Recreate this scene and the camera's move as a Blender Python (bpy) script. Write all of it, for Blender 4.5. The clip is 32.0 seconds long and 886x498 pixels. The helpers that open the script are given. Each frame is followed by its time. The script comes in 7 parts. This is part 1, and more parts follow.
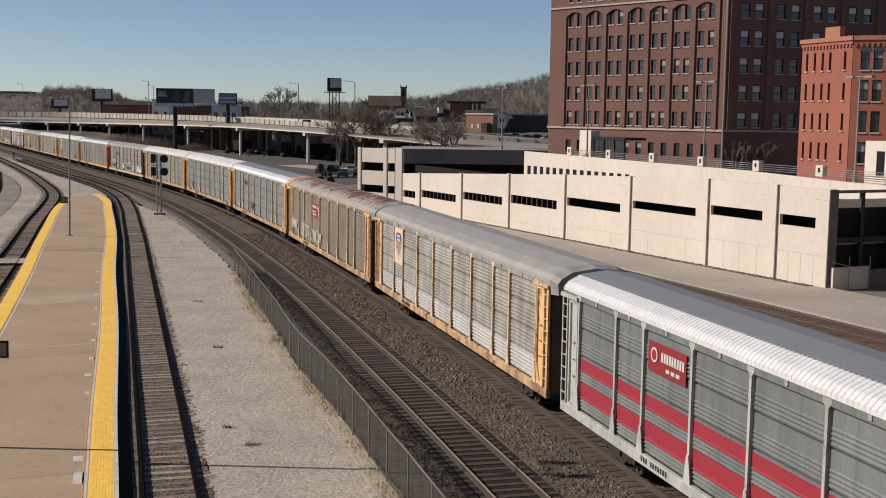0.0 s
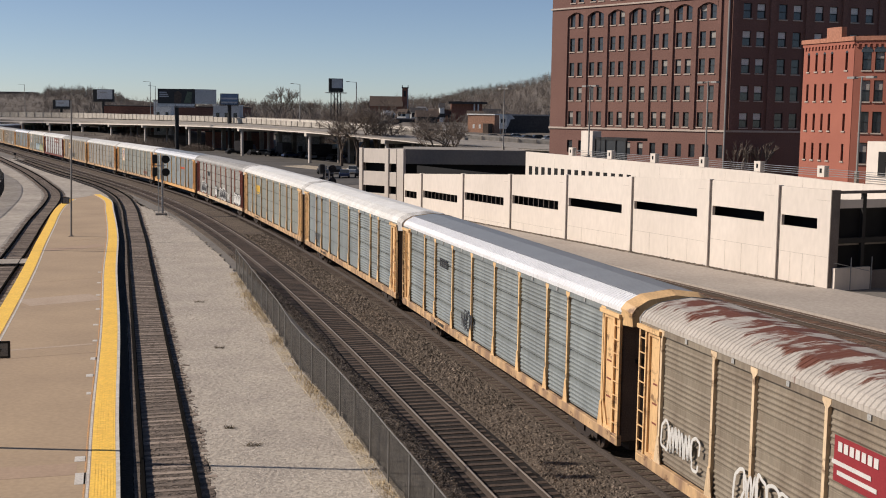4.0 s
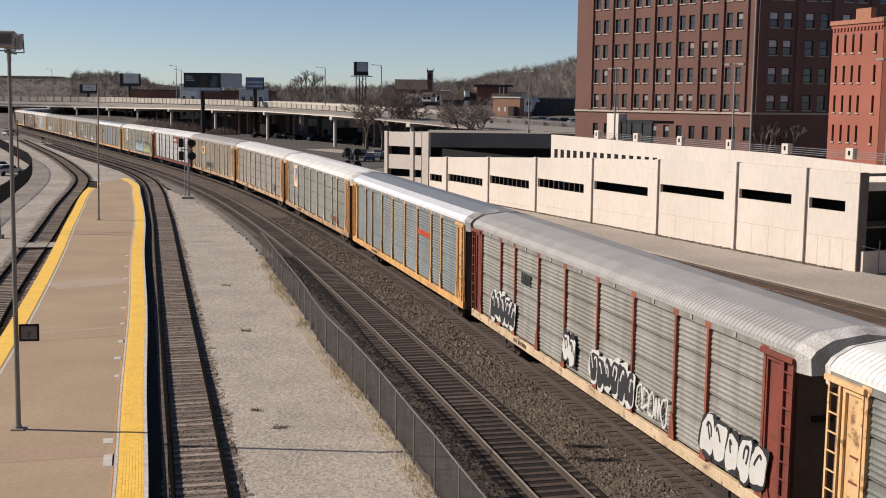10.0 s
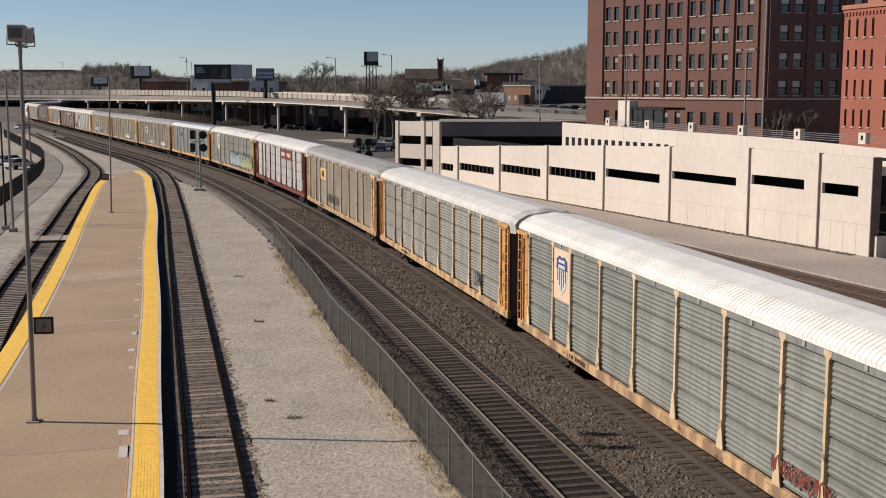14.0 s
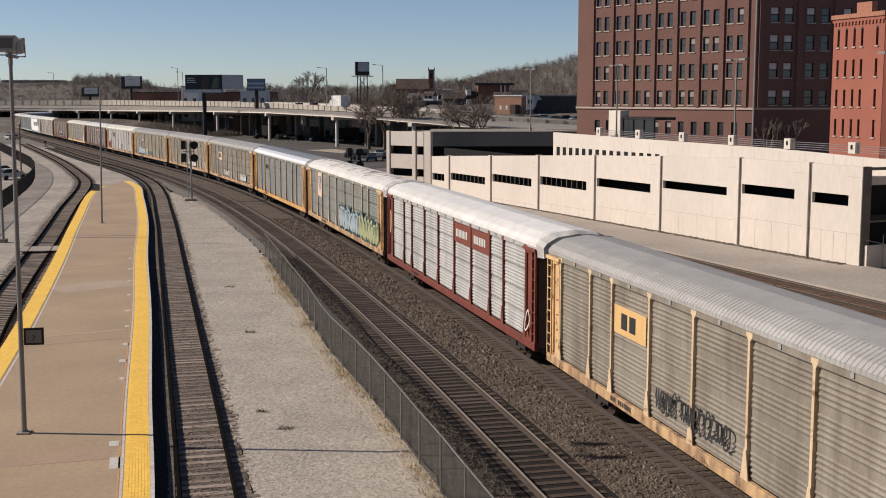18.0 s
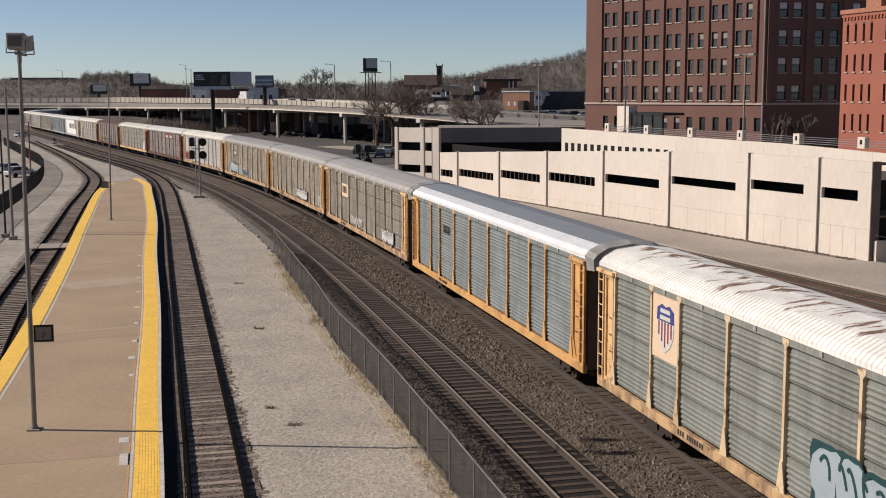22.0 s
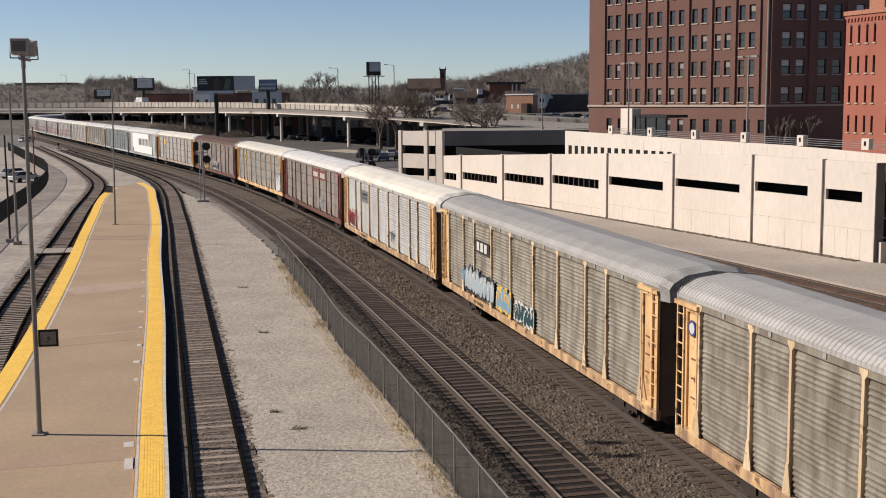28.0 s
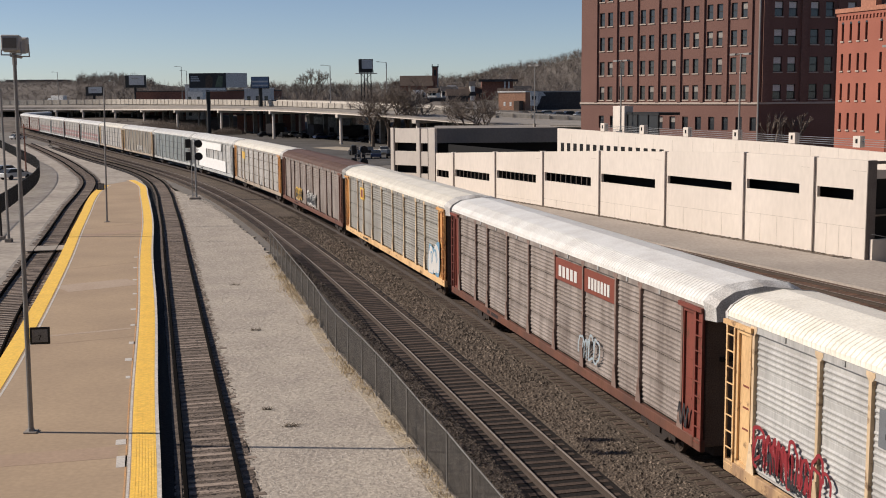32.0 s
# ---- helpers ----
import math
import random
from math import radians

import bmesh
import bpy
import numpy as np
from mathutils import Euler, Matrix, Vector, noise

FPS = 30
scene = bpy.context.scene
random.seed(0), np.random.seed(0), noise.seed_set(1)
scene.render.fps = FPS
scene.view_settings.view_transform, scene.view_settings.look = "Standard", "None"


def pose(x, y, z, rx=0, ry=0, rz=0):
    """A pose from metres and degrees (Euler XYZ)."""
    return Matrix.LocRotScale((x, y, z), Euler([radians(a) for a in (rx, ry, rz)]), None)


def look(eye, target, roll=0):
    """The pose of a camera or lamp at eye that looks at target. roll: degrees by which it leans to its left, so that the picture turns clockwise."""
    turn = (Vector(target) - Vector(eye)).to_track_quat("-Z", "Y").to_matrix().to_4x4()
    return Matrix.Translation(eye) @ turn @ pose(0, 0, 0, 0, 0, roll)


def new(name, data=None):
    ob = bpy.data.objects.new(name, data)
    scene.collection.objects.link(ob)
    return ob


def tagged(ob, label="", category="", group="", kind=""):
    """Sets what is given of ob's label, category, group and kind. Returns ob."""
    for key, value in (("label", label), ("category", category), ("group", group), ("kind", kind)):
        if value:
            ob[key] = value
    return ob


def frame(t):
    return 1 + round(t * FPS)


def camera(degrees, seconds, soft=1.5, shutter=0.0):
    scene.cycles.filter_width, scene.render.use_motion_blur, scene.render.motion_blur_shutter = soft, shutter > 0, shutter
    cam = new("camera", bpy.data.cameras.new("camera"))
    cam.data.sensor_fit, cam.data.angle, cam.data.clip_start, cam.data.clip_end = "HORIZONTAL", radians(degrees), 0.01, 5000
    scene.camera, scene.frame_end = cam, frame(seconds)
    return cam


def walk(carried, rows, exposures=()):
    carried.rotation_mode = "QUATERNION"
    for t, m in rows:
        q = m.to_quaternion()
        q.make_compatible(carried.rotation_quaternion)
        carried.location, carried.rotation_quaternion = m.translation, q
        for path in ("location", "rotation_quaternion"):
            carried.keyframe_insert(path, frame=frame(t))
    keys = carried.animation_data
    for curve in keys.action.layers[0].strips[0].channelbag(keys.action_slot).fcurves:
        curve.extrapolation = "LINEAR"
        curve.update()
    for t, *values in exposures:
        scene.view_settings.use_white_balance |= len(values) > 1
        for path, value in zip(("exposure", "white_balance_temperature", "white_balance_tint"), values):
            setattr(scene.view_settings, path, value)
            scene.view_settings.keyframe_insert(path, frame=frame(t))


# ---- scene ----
EYE = (0.0, 0.0, 10.588)
cam = camera(41.305, 32.0, soft=1.0)


def held(tilt, turn, roll):
    """The camera on its spot: tilt from straight down, turn to the left, roll, in degrees."""
    return Matrix.Translation(EYE) @ pose(0, 0, 0, 0, 0, turn) @ pose(0, 0, 0, tilt) @ pose(0, 0, 0, 0, 0, roll)


PATH = [
    (0.0, 83.556, -2.067, 0.82), (0.5, 83.545, -2.038, 0.793), (1.0, 83.524, -1.96, 0.765),
    (1.5, 83.449, -1.974, 0.849), (2.0, 83.454, -2.023, 0.862), (2.5, 83.534, -2.091, 0.865),
    (3.0, 83.576, -2.1, 0.839), (3.5, 83.593, -2.077, 0.814), (5.5, 83.5, -1.62, 0.901),
    (6.0, 83.537, -1.6, 0.857), (6.5, 83.486, -1.548, 0.829), (7.0, 83.424, -1.432, 0.864),
    (7.5, 83.471, -1.358, 0.871), (8.0, 83.42, -1.381, 0.73), (8.5, 83.362, -1.384, 0.792),
    (9.0, 83.243, -1.272, 0.818), (9.5, 82.995, -1.06, 0.52), (10.0, 82.752, -0.765, 0.634),
    (10.5, 82.554, -0.342, 0.545), (11.0, 82.435, -0.033, 0.359), (11.5, 82.316, -0.018, 0.21),
    (12.0, 82.292, -0.192, 0.214), (12.5, 82.361, -0.235, 0.122), (13.0, 82.394, -0.229, 0.167),
    (13.5, 82.32, -0.231, 0.122), (14.0, 82.221, -0.179, -0.004), (14.5, 82.134, -0.139, -0.001),
    (16.5, 82.421, -0.613, -0.133), (17.0, 82.537, -0.647, -0.046), (17.5, 82.62, -0.604, -0.158),
    (18.0, 82.703, -0.604, -0.056), (18.5, 82.789, -0.65, 0.002), (19.0, 82.789, -0.65, 0.002),
    (19.5, 82.857, -0.621, -0.071), (20.0, 82.82, -0.598, -0.109), (20.5, 82.755, -0.555, -0.175),
    (21.0, 82.638, -0.393, -0.272), (21.5, 82.547, -0.254, -0.328), (22.0, 82.52, -0.187, -0.245),
    (22.5, 82.605, -0.12, -0.225), (23.0, 82.72, -0.136, -0.207), (23.5, 82.711, -0.206, -0.31),
    (24.0, 82.697, -0.276, -0.334), (24.5, 82.684, -0.365, -0.335), (25.0, 82.688, -0.405, -0.253),
    (25.5, 82.726, -0.296, -0.286), (27.5, 82.715, 0.182, -0.503), (28.0, 82.677, 0.008, -0.505),
    (28.5, 82.673, -0.233, -0.483), (29.0, 82.685, -0.333, -0.388), (29.5, 82.699, -0.415, -0.372),
    (30.0, 82.669, -0.441, -0.464), (30.5, 82.658, -0.443, -0.517), (31.0, 82.628, -0.405, -0.467),
    (31.5, 82.579, -0.346, -0.545), (32.0, 82.546, -0.364, -0.468),
]
# the clip camera brightens and dims a little as pale roofs pass
EXPOSURE = [(0, -0.11), (1, -0.083), (2, -0.077), (3, 0.01), (6, -0.02), (7, -0.048), (8, -0.095), (9, -0.083), (10, 0.049), (11, 0.072), (12, 0.074), (13, -0.004), (14, -0.062), (17, -0.065), (18, -0.062), (19, -0.06), (20, -0.118), (21, -0.085), (22, -0.083), (23, -0.011), (24, 0.042), (25, 0.084), (28, 0.061), (29, 0.093), (30, 0.115), (31, -0.062), (32, -0.02)]
walk(cam, [(t, held(a, b, c)) for t, a, b, c in PATH], exposures=[(t, e, 6750, 14) for t, e in EXPOSURE])

# ---------------------------------------------------------------- light
SUN_DIR = Vector((-17.8, 1.4, 12.3)).normalized()
SUN_EL = math.asin(SUN_DIR.z)
SUN_AZ = math.atan2(SUN_DIR.x, SUN_DIR.y)

world = bpy.data.worlds.new("sky")
scene.world = world
world.use_nodes = True
wn = world.node_tree.nodes
sky = wn.new("ShaderNodeTexSky")
sky.sky_type = "NISHITA"
sky.sun_disc = False
sky.sun_elevation = SUN_EL
sky.sun_rotation = SUN_AZ
sky.altitude = 250
sky.air_density, sky.dust_density, sky.ozone_density = 0.63, 0.25, 2.2
world.node_tree.links.new(sky.outputs[0], wn["Background"].inputs[0])
wn["Background"].inputs[1].default_value = 0.093

sun_data = bpy.data.lights.new("sun", "SUN")
sun_data.energy, sun_data.angle, sun_data.color = 5.0, radians(0.53), (1.0, 0.93, 0.83)
sun = new("sun", sun_data)
sun.matrix_world = look(SUN_DIR * 50, (0, 0, 0))


# ---------------------------------------------------------------- materials
def mat(name, rgb, rough=0.8, metal=0.0, dark=None, scale=1.5, amount=0.5, fine=25.0, fine_amount=0.35,
        bump=0.2, bump_dist=0.01, vary=0.0, spec=0.3, stretch=(1, 1, 1), ramp=(0.35, 0.7), loose=None):
    """A surface with stains at one scale, grain at another, and relief. vary: how far single pieces differ."""
    m = bpy.data.materials.new(name)
    m.use_nodes = True
    t = m.node_tree
    n, ln = t.nodes, t.links.new
    p = n["Principled BSDF"]
    p.inputs["Roughness"].default_value = rough
    p.inputs["Metallic"].default_value = metal
    p.inputs["Specular IOR Level"].default_value = spec
    dark = dark or tuple(c * 0.6 for c in rgb)
    co = n.new("ShaderNodeTexCoord")
    mp = n.new("ShaderNodeMapping")
    mp.inputs["Scale"].default_value = stretch
    ln(co.outputs["Object"], mp.inputs["Vector"])
    vec = mp.outputs["Vector"]
    if vary:
        info = n.new("ShaderNodeObjectInfo")
        off = n.new("ShaderNodeVectorMath")
        off.operation = "MULTIPLY_ADD"
        off.inputs[1].default_value = (37, 51, 23)
        ln(info.outputs["Random"], off.inputs[0])
        ln(vec, off.inputs[2])
        vec = off.outputs[0]
    big = n.new("ShaderNodeTexNoise")
    big.inputs["Scale"].default_value, big.inputs["Detail"].default_value = scale, 5
    ln(vec, big.inputs["Vector"])
    r = n.new("ShaderNodeMapRange")
    r.inputs[1].default_value, r.inputs[2].default_value = ramp
    ln(big.outputs[0], r.inputs[0])
    r.inputs[4].default_value = amount
    mix = n.new("ShaderNodeMix")
    mix.data_type = "RGBA"
    ln(r.outputs[0], mix.inputs[0])
    mix.inputs[6].default_value, mix.inputs[7].default_value = (*rgb, 1), (*dark, 1)
    small = n.new("ShaderNodeTexNoise")
    small.inputs["Scale"].default_value, small.inputs["Detail"].default_value = fine, 4
    ln(vec, small.inputs["Vector"])
    g = n.new("ShaderNodeMapRange")
    ln(small.outputs[0], g.inputs[0])
    g.inputs[1].default_value, g.inputs[2].default_value = 0.3, 0.7
    g.inputs[3].default_value, g.inputs[4].default_value = 1 - fine_amount, 1 + fine_amount * 0.6
    mul = n.new("ShaderNodeVectorMath")
    mul.operation = "SCALE"
    ln(mix.outputs[2], mul.inputs[0])
    ln(g.outputs[0], mul.inputs["Scale"])
    col = mul.outputs[0]
    if vary:
        vr = n.new("ShaderNodeMapRange")
        ln(info.outputs["Random"], vr.inputs[0])
        vr.inputs[3].default_value, vr.inputs[4].default_value = 1 - vary, 1 + vary
        mv = n.new("ShaderNodeVectorMath")
        mv.operation = "SCALE"
        ln(col, mv.inputs[0])
        ln(vr.outputs[0], mv.inputs["Scale"])
        col = mv.outputs[0]
    if loose:
        geo = n.new("ShaderNodeNewGeometry")
        lr = n.new("ShaderNodeMapRange")
        ln(geo.outputs["Random Per Island"], lr.inputs[0])
        lr.inputs[3].default_value, lr.inputs[4].default_value = loose
        ls = n.new("ShaderNodeVectorMath")
        ls.operation = "SCALE"
        ln(col, ls.inputs[0])
        ln(lr.outputs[0], ls.inputs["Scale"])
        col = ls.outputs[0]
    ln(col, p.inputs["Base Color"])
    if bump:
        b = n.new("ShaderNodeBump")
        b.inputs["Strength"].default_value, b.inputs["Distance"].default_value = bump, bump_dist
        ln(small.outputs[0], b.inputs["Height"])
        ln(b.outputs[0], p.inputs["Normal"])
    return m


def plain(name, rgb, rough=0.5, metal=0.0):
    return mat(name, rgb, rough, metal, scale=3, amount=0.25, fine=40, fine_amount=0.12, bump=0.05)


M_ground = mat("dusty_asphalt", (0.20, 0.18, 0.155), 0.9, dark=(0.12, 0.11, 0.10), scale=0.06, amount=0.7, fine=3, fine_amount=0.25, bump=0.3)
M_gravel = mat("pale_gravel", (0.455, 0.400, 0.33), 0.95, dark=(0.34, 0.295, 0.25), scale=0.35, amount=0.8, fine=7, fine_amount=0.3, bump=0.8, bump_dist=0.07)
M_ballast = mat("dark_ballast", (0.150, 0.117, 0.089), 0.95, dark=(0.088, 0.068, 0.052), scale=0.4, amount=0.7, fine=14, fine_amount=0.8, bump=1.0, bump_dist=0.055)
M_sidebed = mat("dirty_siding_bed", (0.185, 0.146, 0.118), 0.95, dark=(0.07, 0.055, 0.044), scale=2.6, amount=0.9, fine=12, fine_amount=0.6, bump=0.8, bump_dist=0.04)
M_grass = mat("dead_grass", (0.44, 0.365, 0.26), 0.95, dark=(0.37, 0.33, 0.285), scale=0.9, amount=1.0, fine=14, fine_amount=0.5, bump=0.5)
M_tie_a = mat("weathered_tie", (0.30, 0.24, 0.193), 0.95, dark=(0.15, 0.115, 0.092), scale=1.5, amount=0.6, fine=9, fine_amount=0.4, bump=0.5, vary=0.3, stretch=(5, 0.6, 3))
M_trackbed = mat("oily_bed_with_shade", (0.018, 0.014, 0.0115), 0.95, dark=(0.011, 0.009, 0.0075), scale=0.8, amount=0.7, fine=12, fine_amount=0.6, bump=0.8, bump_dist=0.04)
M_tie_b = mat("oiled_tie", (0.105, 0.075, 0.059), 0.9, dark=(0.048, 0.035, 0.028), scale=1.5, amount=0.6, fine=9, fine_amount=0.4, bump=0.5, vary=0.3, stretch=(5, 0.6, 3))
M_tie_c = mat("rust_stained_tie", (0.185, 0.098, 0.062), 0.95, dark=(0.075, 0.045, 0.032), scale=1.5, amount=0.8, fine=9, fine_amount=0.4, bump=0.5, vary=0.4, stretch=(5, 0.6, 3))
M_rustbed = mat("rust_stained_bed", (0.165, 0.105, 0.072), 0.95, dark=(0.085, 0.058, 0.043), scale=0.7, amount=0.8, fine=10, fine_amount=0.7, bump=0.9, bump_dist=0.05)
M_rail = mat("rusty_rail", (0.085, 0.064, 0.05), 0.7, 0.1, dark=(0.05, 0.038, 0.03), scale=0.8, amount=0.5, fine=20, bump=0.15)
M_raildark = mat("grimy_rail", (0.085, 0.068, 0.058), 0.7, 0.1, scale=0.8, amount=0.5, fine=20, bump=0.15)
M_railblack = mat("dark_siding_rail", (0.008, 0.007, 0.006), 0.95, 0.0, scale=0.8, amount=0.4, fine=20, bump=0.1, spec=0.03)
M_railtop = mat("worn_rail_head", (0.36, 0.31, 0.265), 0.5, 0.2, scale=0.5, amount=0.5, fine=12, fine_amount=0.2, bump=0.05)
M_plat = mat("platform_concrete", (0.415, 0.305, 0.20), 0.85, dark=(0.335, 0.245, 0.165), scale=0.25, amount=0.8, fine=6, fine_amount=0.10, bump=0.12)
M_yellow = mat("tactile_yellow", (0.94, 0.59, 0.105), 0.65, dark=(0.82, 0.49, 0.10), scale=0.8, amount=0.5, fine=8, fine_amount=0.15, bump=0.1)
M_white = mat("edge_paint", (0.62, 0.58, 0.52), 0.7, dark=(0.42, 0.38, 0.33), scale=2, amount=0.6, fine=12, fine_amount=0.2)
M_orange = mat("faded_orange_paint", (0.62, 0.33, 0.13), 0.8, dark=(0.45, 0.30, 0.2), scale=1.5, amount=0.7)
M_road = mat("pale_road", (0.40, 0.35, 0.30), 0.9, dark=(0.27, 0.232, 0.198), scale=0.13, amount=0.6, fine=5, fine_amount=0.16, bump=0.2)
M_precast = mat("cream_precast", (0.675, 0.605, 0.53), 0.8, dark=(0.555, 0.495, 0.43), scale=0.25, amount=0.5, fine=3, fine_amount=0.06, bump=0.08, stretch=(1, 1, 0.4))
M_precast_g = mat("dark_post_grey", (0.20, 0.17, 0.15), 0.8, dark=(0.12, 0.10, 0.09), scale=1, amount=0.5)
# near-black that puts the shade of insides, slots and openings into the colour
M_void = mat("unlit_inside_black", (0.012, 0.012, 0.012), 0.9, fine_amount=0.1)
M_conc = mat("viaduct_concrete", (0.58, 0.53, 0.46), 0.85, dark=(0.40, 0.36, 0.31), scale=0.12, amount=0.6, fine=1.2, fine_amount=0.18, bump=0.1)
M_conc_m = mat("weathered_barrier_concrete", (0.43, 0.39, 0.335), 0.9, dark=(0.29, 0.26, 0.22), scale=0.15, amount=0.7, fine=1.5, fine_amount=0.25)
M_conc_d = mat("darker_concrete", (0.30, 0.27, 0.235), 0.9, dark=(0.18, 0.16, 0.14), scale=0.15, amount=0.6, fine=1.5, fine_amount=0.2)
M_brick = mat("brown_brick", (0.186, 0.099, 0.079), 0.9, dark=(0.138, 0.072, 0.06), scale=0.12, amount=0.7, fine=5, fine_amount=0.22, bump=0.2)
M_brick_red = mat("red_brick", (0.35, 0.125, 0.085), 0.9, dark=(0.26, 0.09, 0.064), scale=0.15, amount=0.6, fine=9, fine_amount=0.12, bump=0.1)
M_stone = mat("pale_sill_stone", (0.46, 0.38, 0.32), 0.85, scale=0.5, amount=0.3)
M_steel = mat("galvanised_steel", (0.36, 0.36, 0.36), 0.5, 0.7, scale=2, amount=0.4, fine=30, fine_amount=0.15)
M_pole = mat("grey_pole_paint", (0.25, 0.24, 0.225), 0.6, scale=1, amount=0.3, fine=15, fine_amount=0.1)
M_black = mat("black_paint", (0.02, 0.02, 0.02), 0.6, scale=2, amount=0.3, fine=20, fine_amount=0.2, bump=0.05)
M_bark = mat("grey_bark", (0.15, 0.115, 0.09), 0.95, dark=(0.08, 0.062, 0.05), scale=1, amount=0.5, fine=12)
M_twig = mat("far_twigs", (0.22, 0.185, 0.155), 0.95, dark=(0.14, 0.116, 0.097), scale=0.05, amount=0.6, fine=0.8, fine_amount=0.4, bump=0)
M_hill = mat("winter_hillside", (0.155, 0.132, 0.11), 0.95, dark=(0.10, 0.084, 0.07), scale=0.03, amount=0.8, fine=0.3, fine_amount=0.4, bump=0.3, bump_dist=0.5)


def glass(name, tint, rough=0.08):
    m = plain(name, tint, rough)
    m.node_tree.nodes["Principled BSDF"].inputs["Specular IOR Level"].default_value = 0.6
    return m


M_glass = glass("window_glass", (0.035, 0.04, 0.045))
M_windowpale = mat("pale_window_sheet", (0.70, 0.68, 0.64), 0.6, scale=1, amount=0.4)
M_blind = mat("pale_blind", (0.30, 0.28, 0.25), 0.6, scale=1, amount=0.4)


# ---------------------------------------------------------------- mesh helpers
def add_box(bm, x0, y0, z0, x1, y1, z1, m=None):
    vs = [bm.verts.new((x, y, z)) for x in (x0, x1) for y in (y0, y1) for z in (z0, z1)]
    if m is not None:
        for v in vs:
            v.co = m @ v.co
    for f in ((0, 1, 3, 2), (4, 6, 7, 5), (0, 4, 5, 1), (2, 3, 7, 6), (0, 2, 6, 4), (1, 5, 7, 3)):
        bm.faces.new([vs[i] for i in f])


def add_tube(bm, a, b, r0, r1=None, n=8, cap=True):
    a, b = Vector(a), Vector(b)
    r1 = r0 if r1 is None else r1
    q = (b - a).to_track_quat("Z", "Y")
    rings = []
    for c, r in ((a, r0), (b, r1)):
        rings.append([bm.verts.new(c + q @ Vector((r * math.cos(k * math.tau / n), r * math.sin(k * math.tau / n), 0))) for k in range(n)])
    for k in range(n):
        bm.faces.new((rings[0][k], rings[0][(k + 1) % n], rings[1][(k + 1) % n], rings[1][k]))
    if cap:
        bm.faces.new(rings[0][::-1])
        bm.faces.new(rings[1])


def add_prism(bm, pts, axis, d0, d1):
    """A flat outline pts pushed out along an axis from d0 to d1."""
    def put(p, d):
        c = list(p)
        c.insert("xyz".index(axis), d)
        return bm.verts.new(c)
    a, b = [put(p, d0) for p in pts], [put(p, d1) for p in pts]
    n = len(pts)
    for k in range(n):
        bm.faces.new((a[k], a[(k + 1) % n], b[(k + 1) % n], b[k]))
    bm.faces.new(a[::-1])
    bm.faces.new(b)


def mesh_of(name, bm, material, smooth=False, bevel=0.0):
    if bevel:
        bmesh.ops.bevel(bm, geom=bm.edges[:], offset=bevel, segments=1, affect="EDGES")
    bmesh.ops.recalc_face_normals(bm, faces=bm.faces[:])
    me = bpy.data.meshes.new(name)
    bm.to_mesh(me)
    bm.free()
    me.materials.append(material)
    if smooth:
        me.polygons.foreach_set("use_smooth", [True] * len(me.polygons))
    return me


def part(name, bm, material, parent, label="", bevel=0.0, smooth=False):
    """One mesh object under a thing or a part, in its parent's space."""
    me = bm if isinstance(bm, bpy.types.Mesh) else mesh_of(name, bm, material, smooth, bevel)
    ob = new(name, me)
    ob.parent = parent
    if label:
        ob["label"] = label
    return ob


def box_bm(x0, y0, z0, x1, y1, z1):
    bm = bmesh.new()
    add_box(bm, x0, y0, z0, x1, y1, z1)
    return bm


def thing(name, label, category, m=None, group="", kind=""):
    ob = tagged(new(name), label, category, group, kind)
    ob.empty_display_size = 0.2
    if m is not None:
        ob.matrix_basis = m
    return ob


def structure(name, bm, material, label, bevel=0.0, smooth=False):
    return tagged(new(name, mesh_of(name, bm, material, smooth, bevel)), label, "", "", "structure")


# ---------------------------------------------------------------- lines of the plan
class Line:
    """A smooth line on the ground, by distance along it."""

    def __init__(self, pts, step=1.0):
        pts = [Vector(p) for p in pts]
        pts = [2 * pts[0] - pts[1]] + pts + [2 * pts[-1] - pts[-2]]
        out = []
        for i in range(1, len(pts) - 2):
            p0, p1, p2, p3 = pts[i - 1:i + 3]
            n = max(2, int((p2 - p1).length / step))
            for k in range(n):
                u = k / n
                out.append(0.5 * (2 * p1 + (p2 - p0) * u + (2 * p0 - 5 * p1 + 4 * p2 - p3) * u * u + (3 * p1 - p0 - 3 * p2 + p3) * u ** 3))
        out.append(pts[-2])
        self.set(out)

    def set(self, out):
        self.p = np.array([tuple(v)[:2] for v in out])
        self.s = np.concatenate([[0], np.cumsum(np.linalg.norm(np.diff(self.p, axis=0), axis=1))])
        self.length = self.s[-1]

    def at(self, s, off=0.0):
        """The point at s, off metres to the left."""
        x, y = np.interp(s, self.s, self.p[:, 0]), np.interp(s, self.s, self.p[:, 1])
        if off:
            t = self.way(s)
            x, y = x - t.y * off, y + t.x * off
        return Vector((x, y))

    def way(self, s):
        a, b = max(0, s - 1.5), min(self.length, s + 1.5)
        return Vector((np.interp(b, self.s, self.p[:, 0]) - np.interp(a, self.s, self.p[:, 0]),
                       np.interp(b, self.s, self.p[:, 1]) - np.interp(a, self.s, self.p[:, 1]))).normalized()

    def heading(self, s):
        t = self.way(s)
        return math.degrees(math.atan2(t.y, t.x))


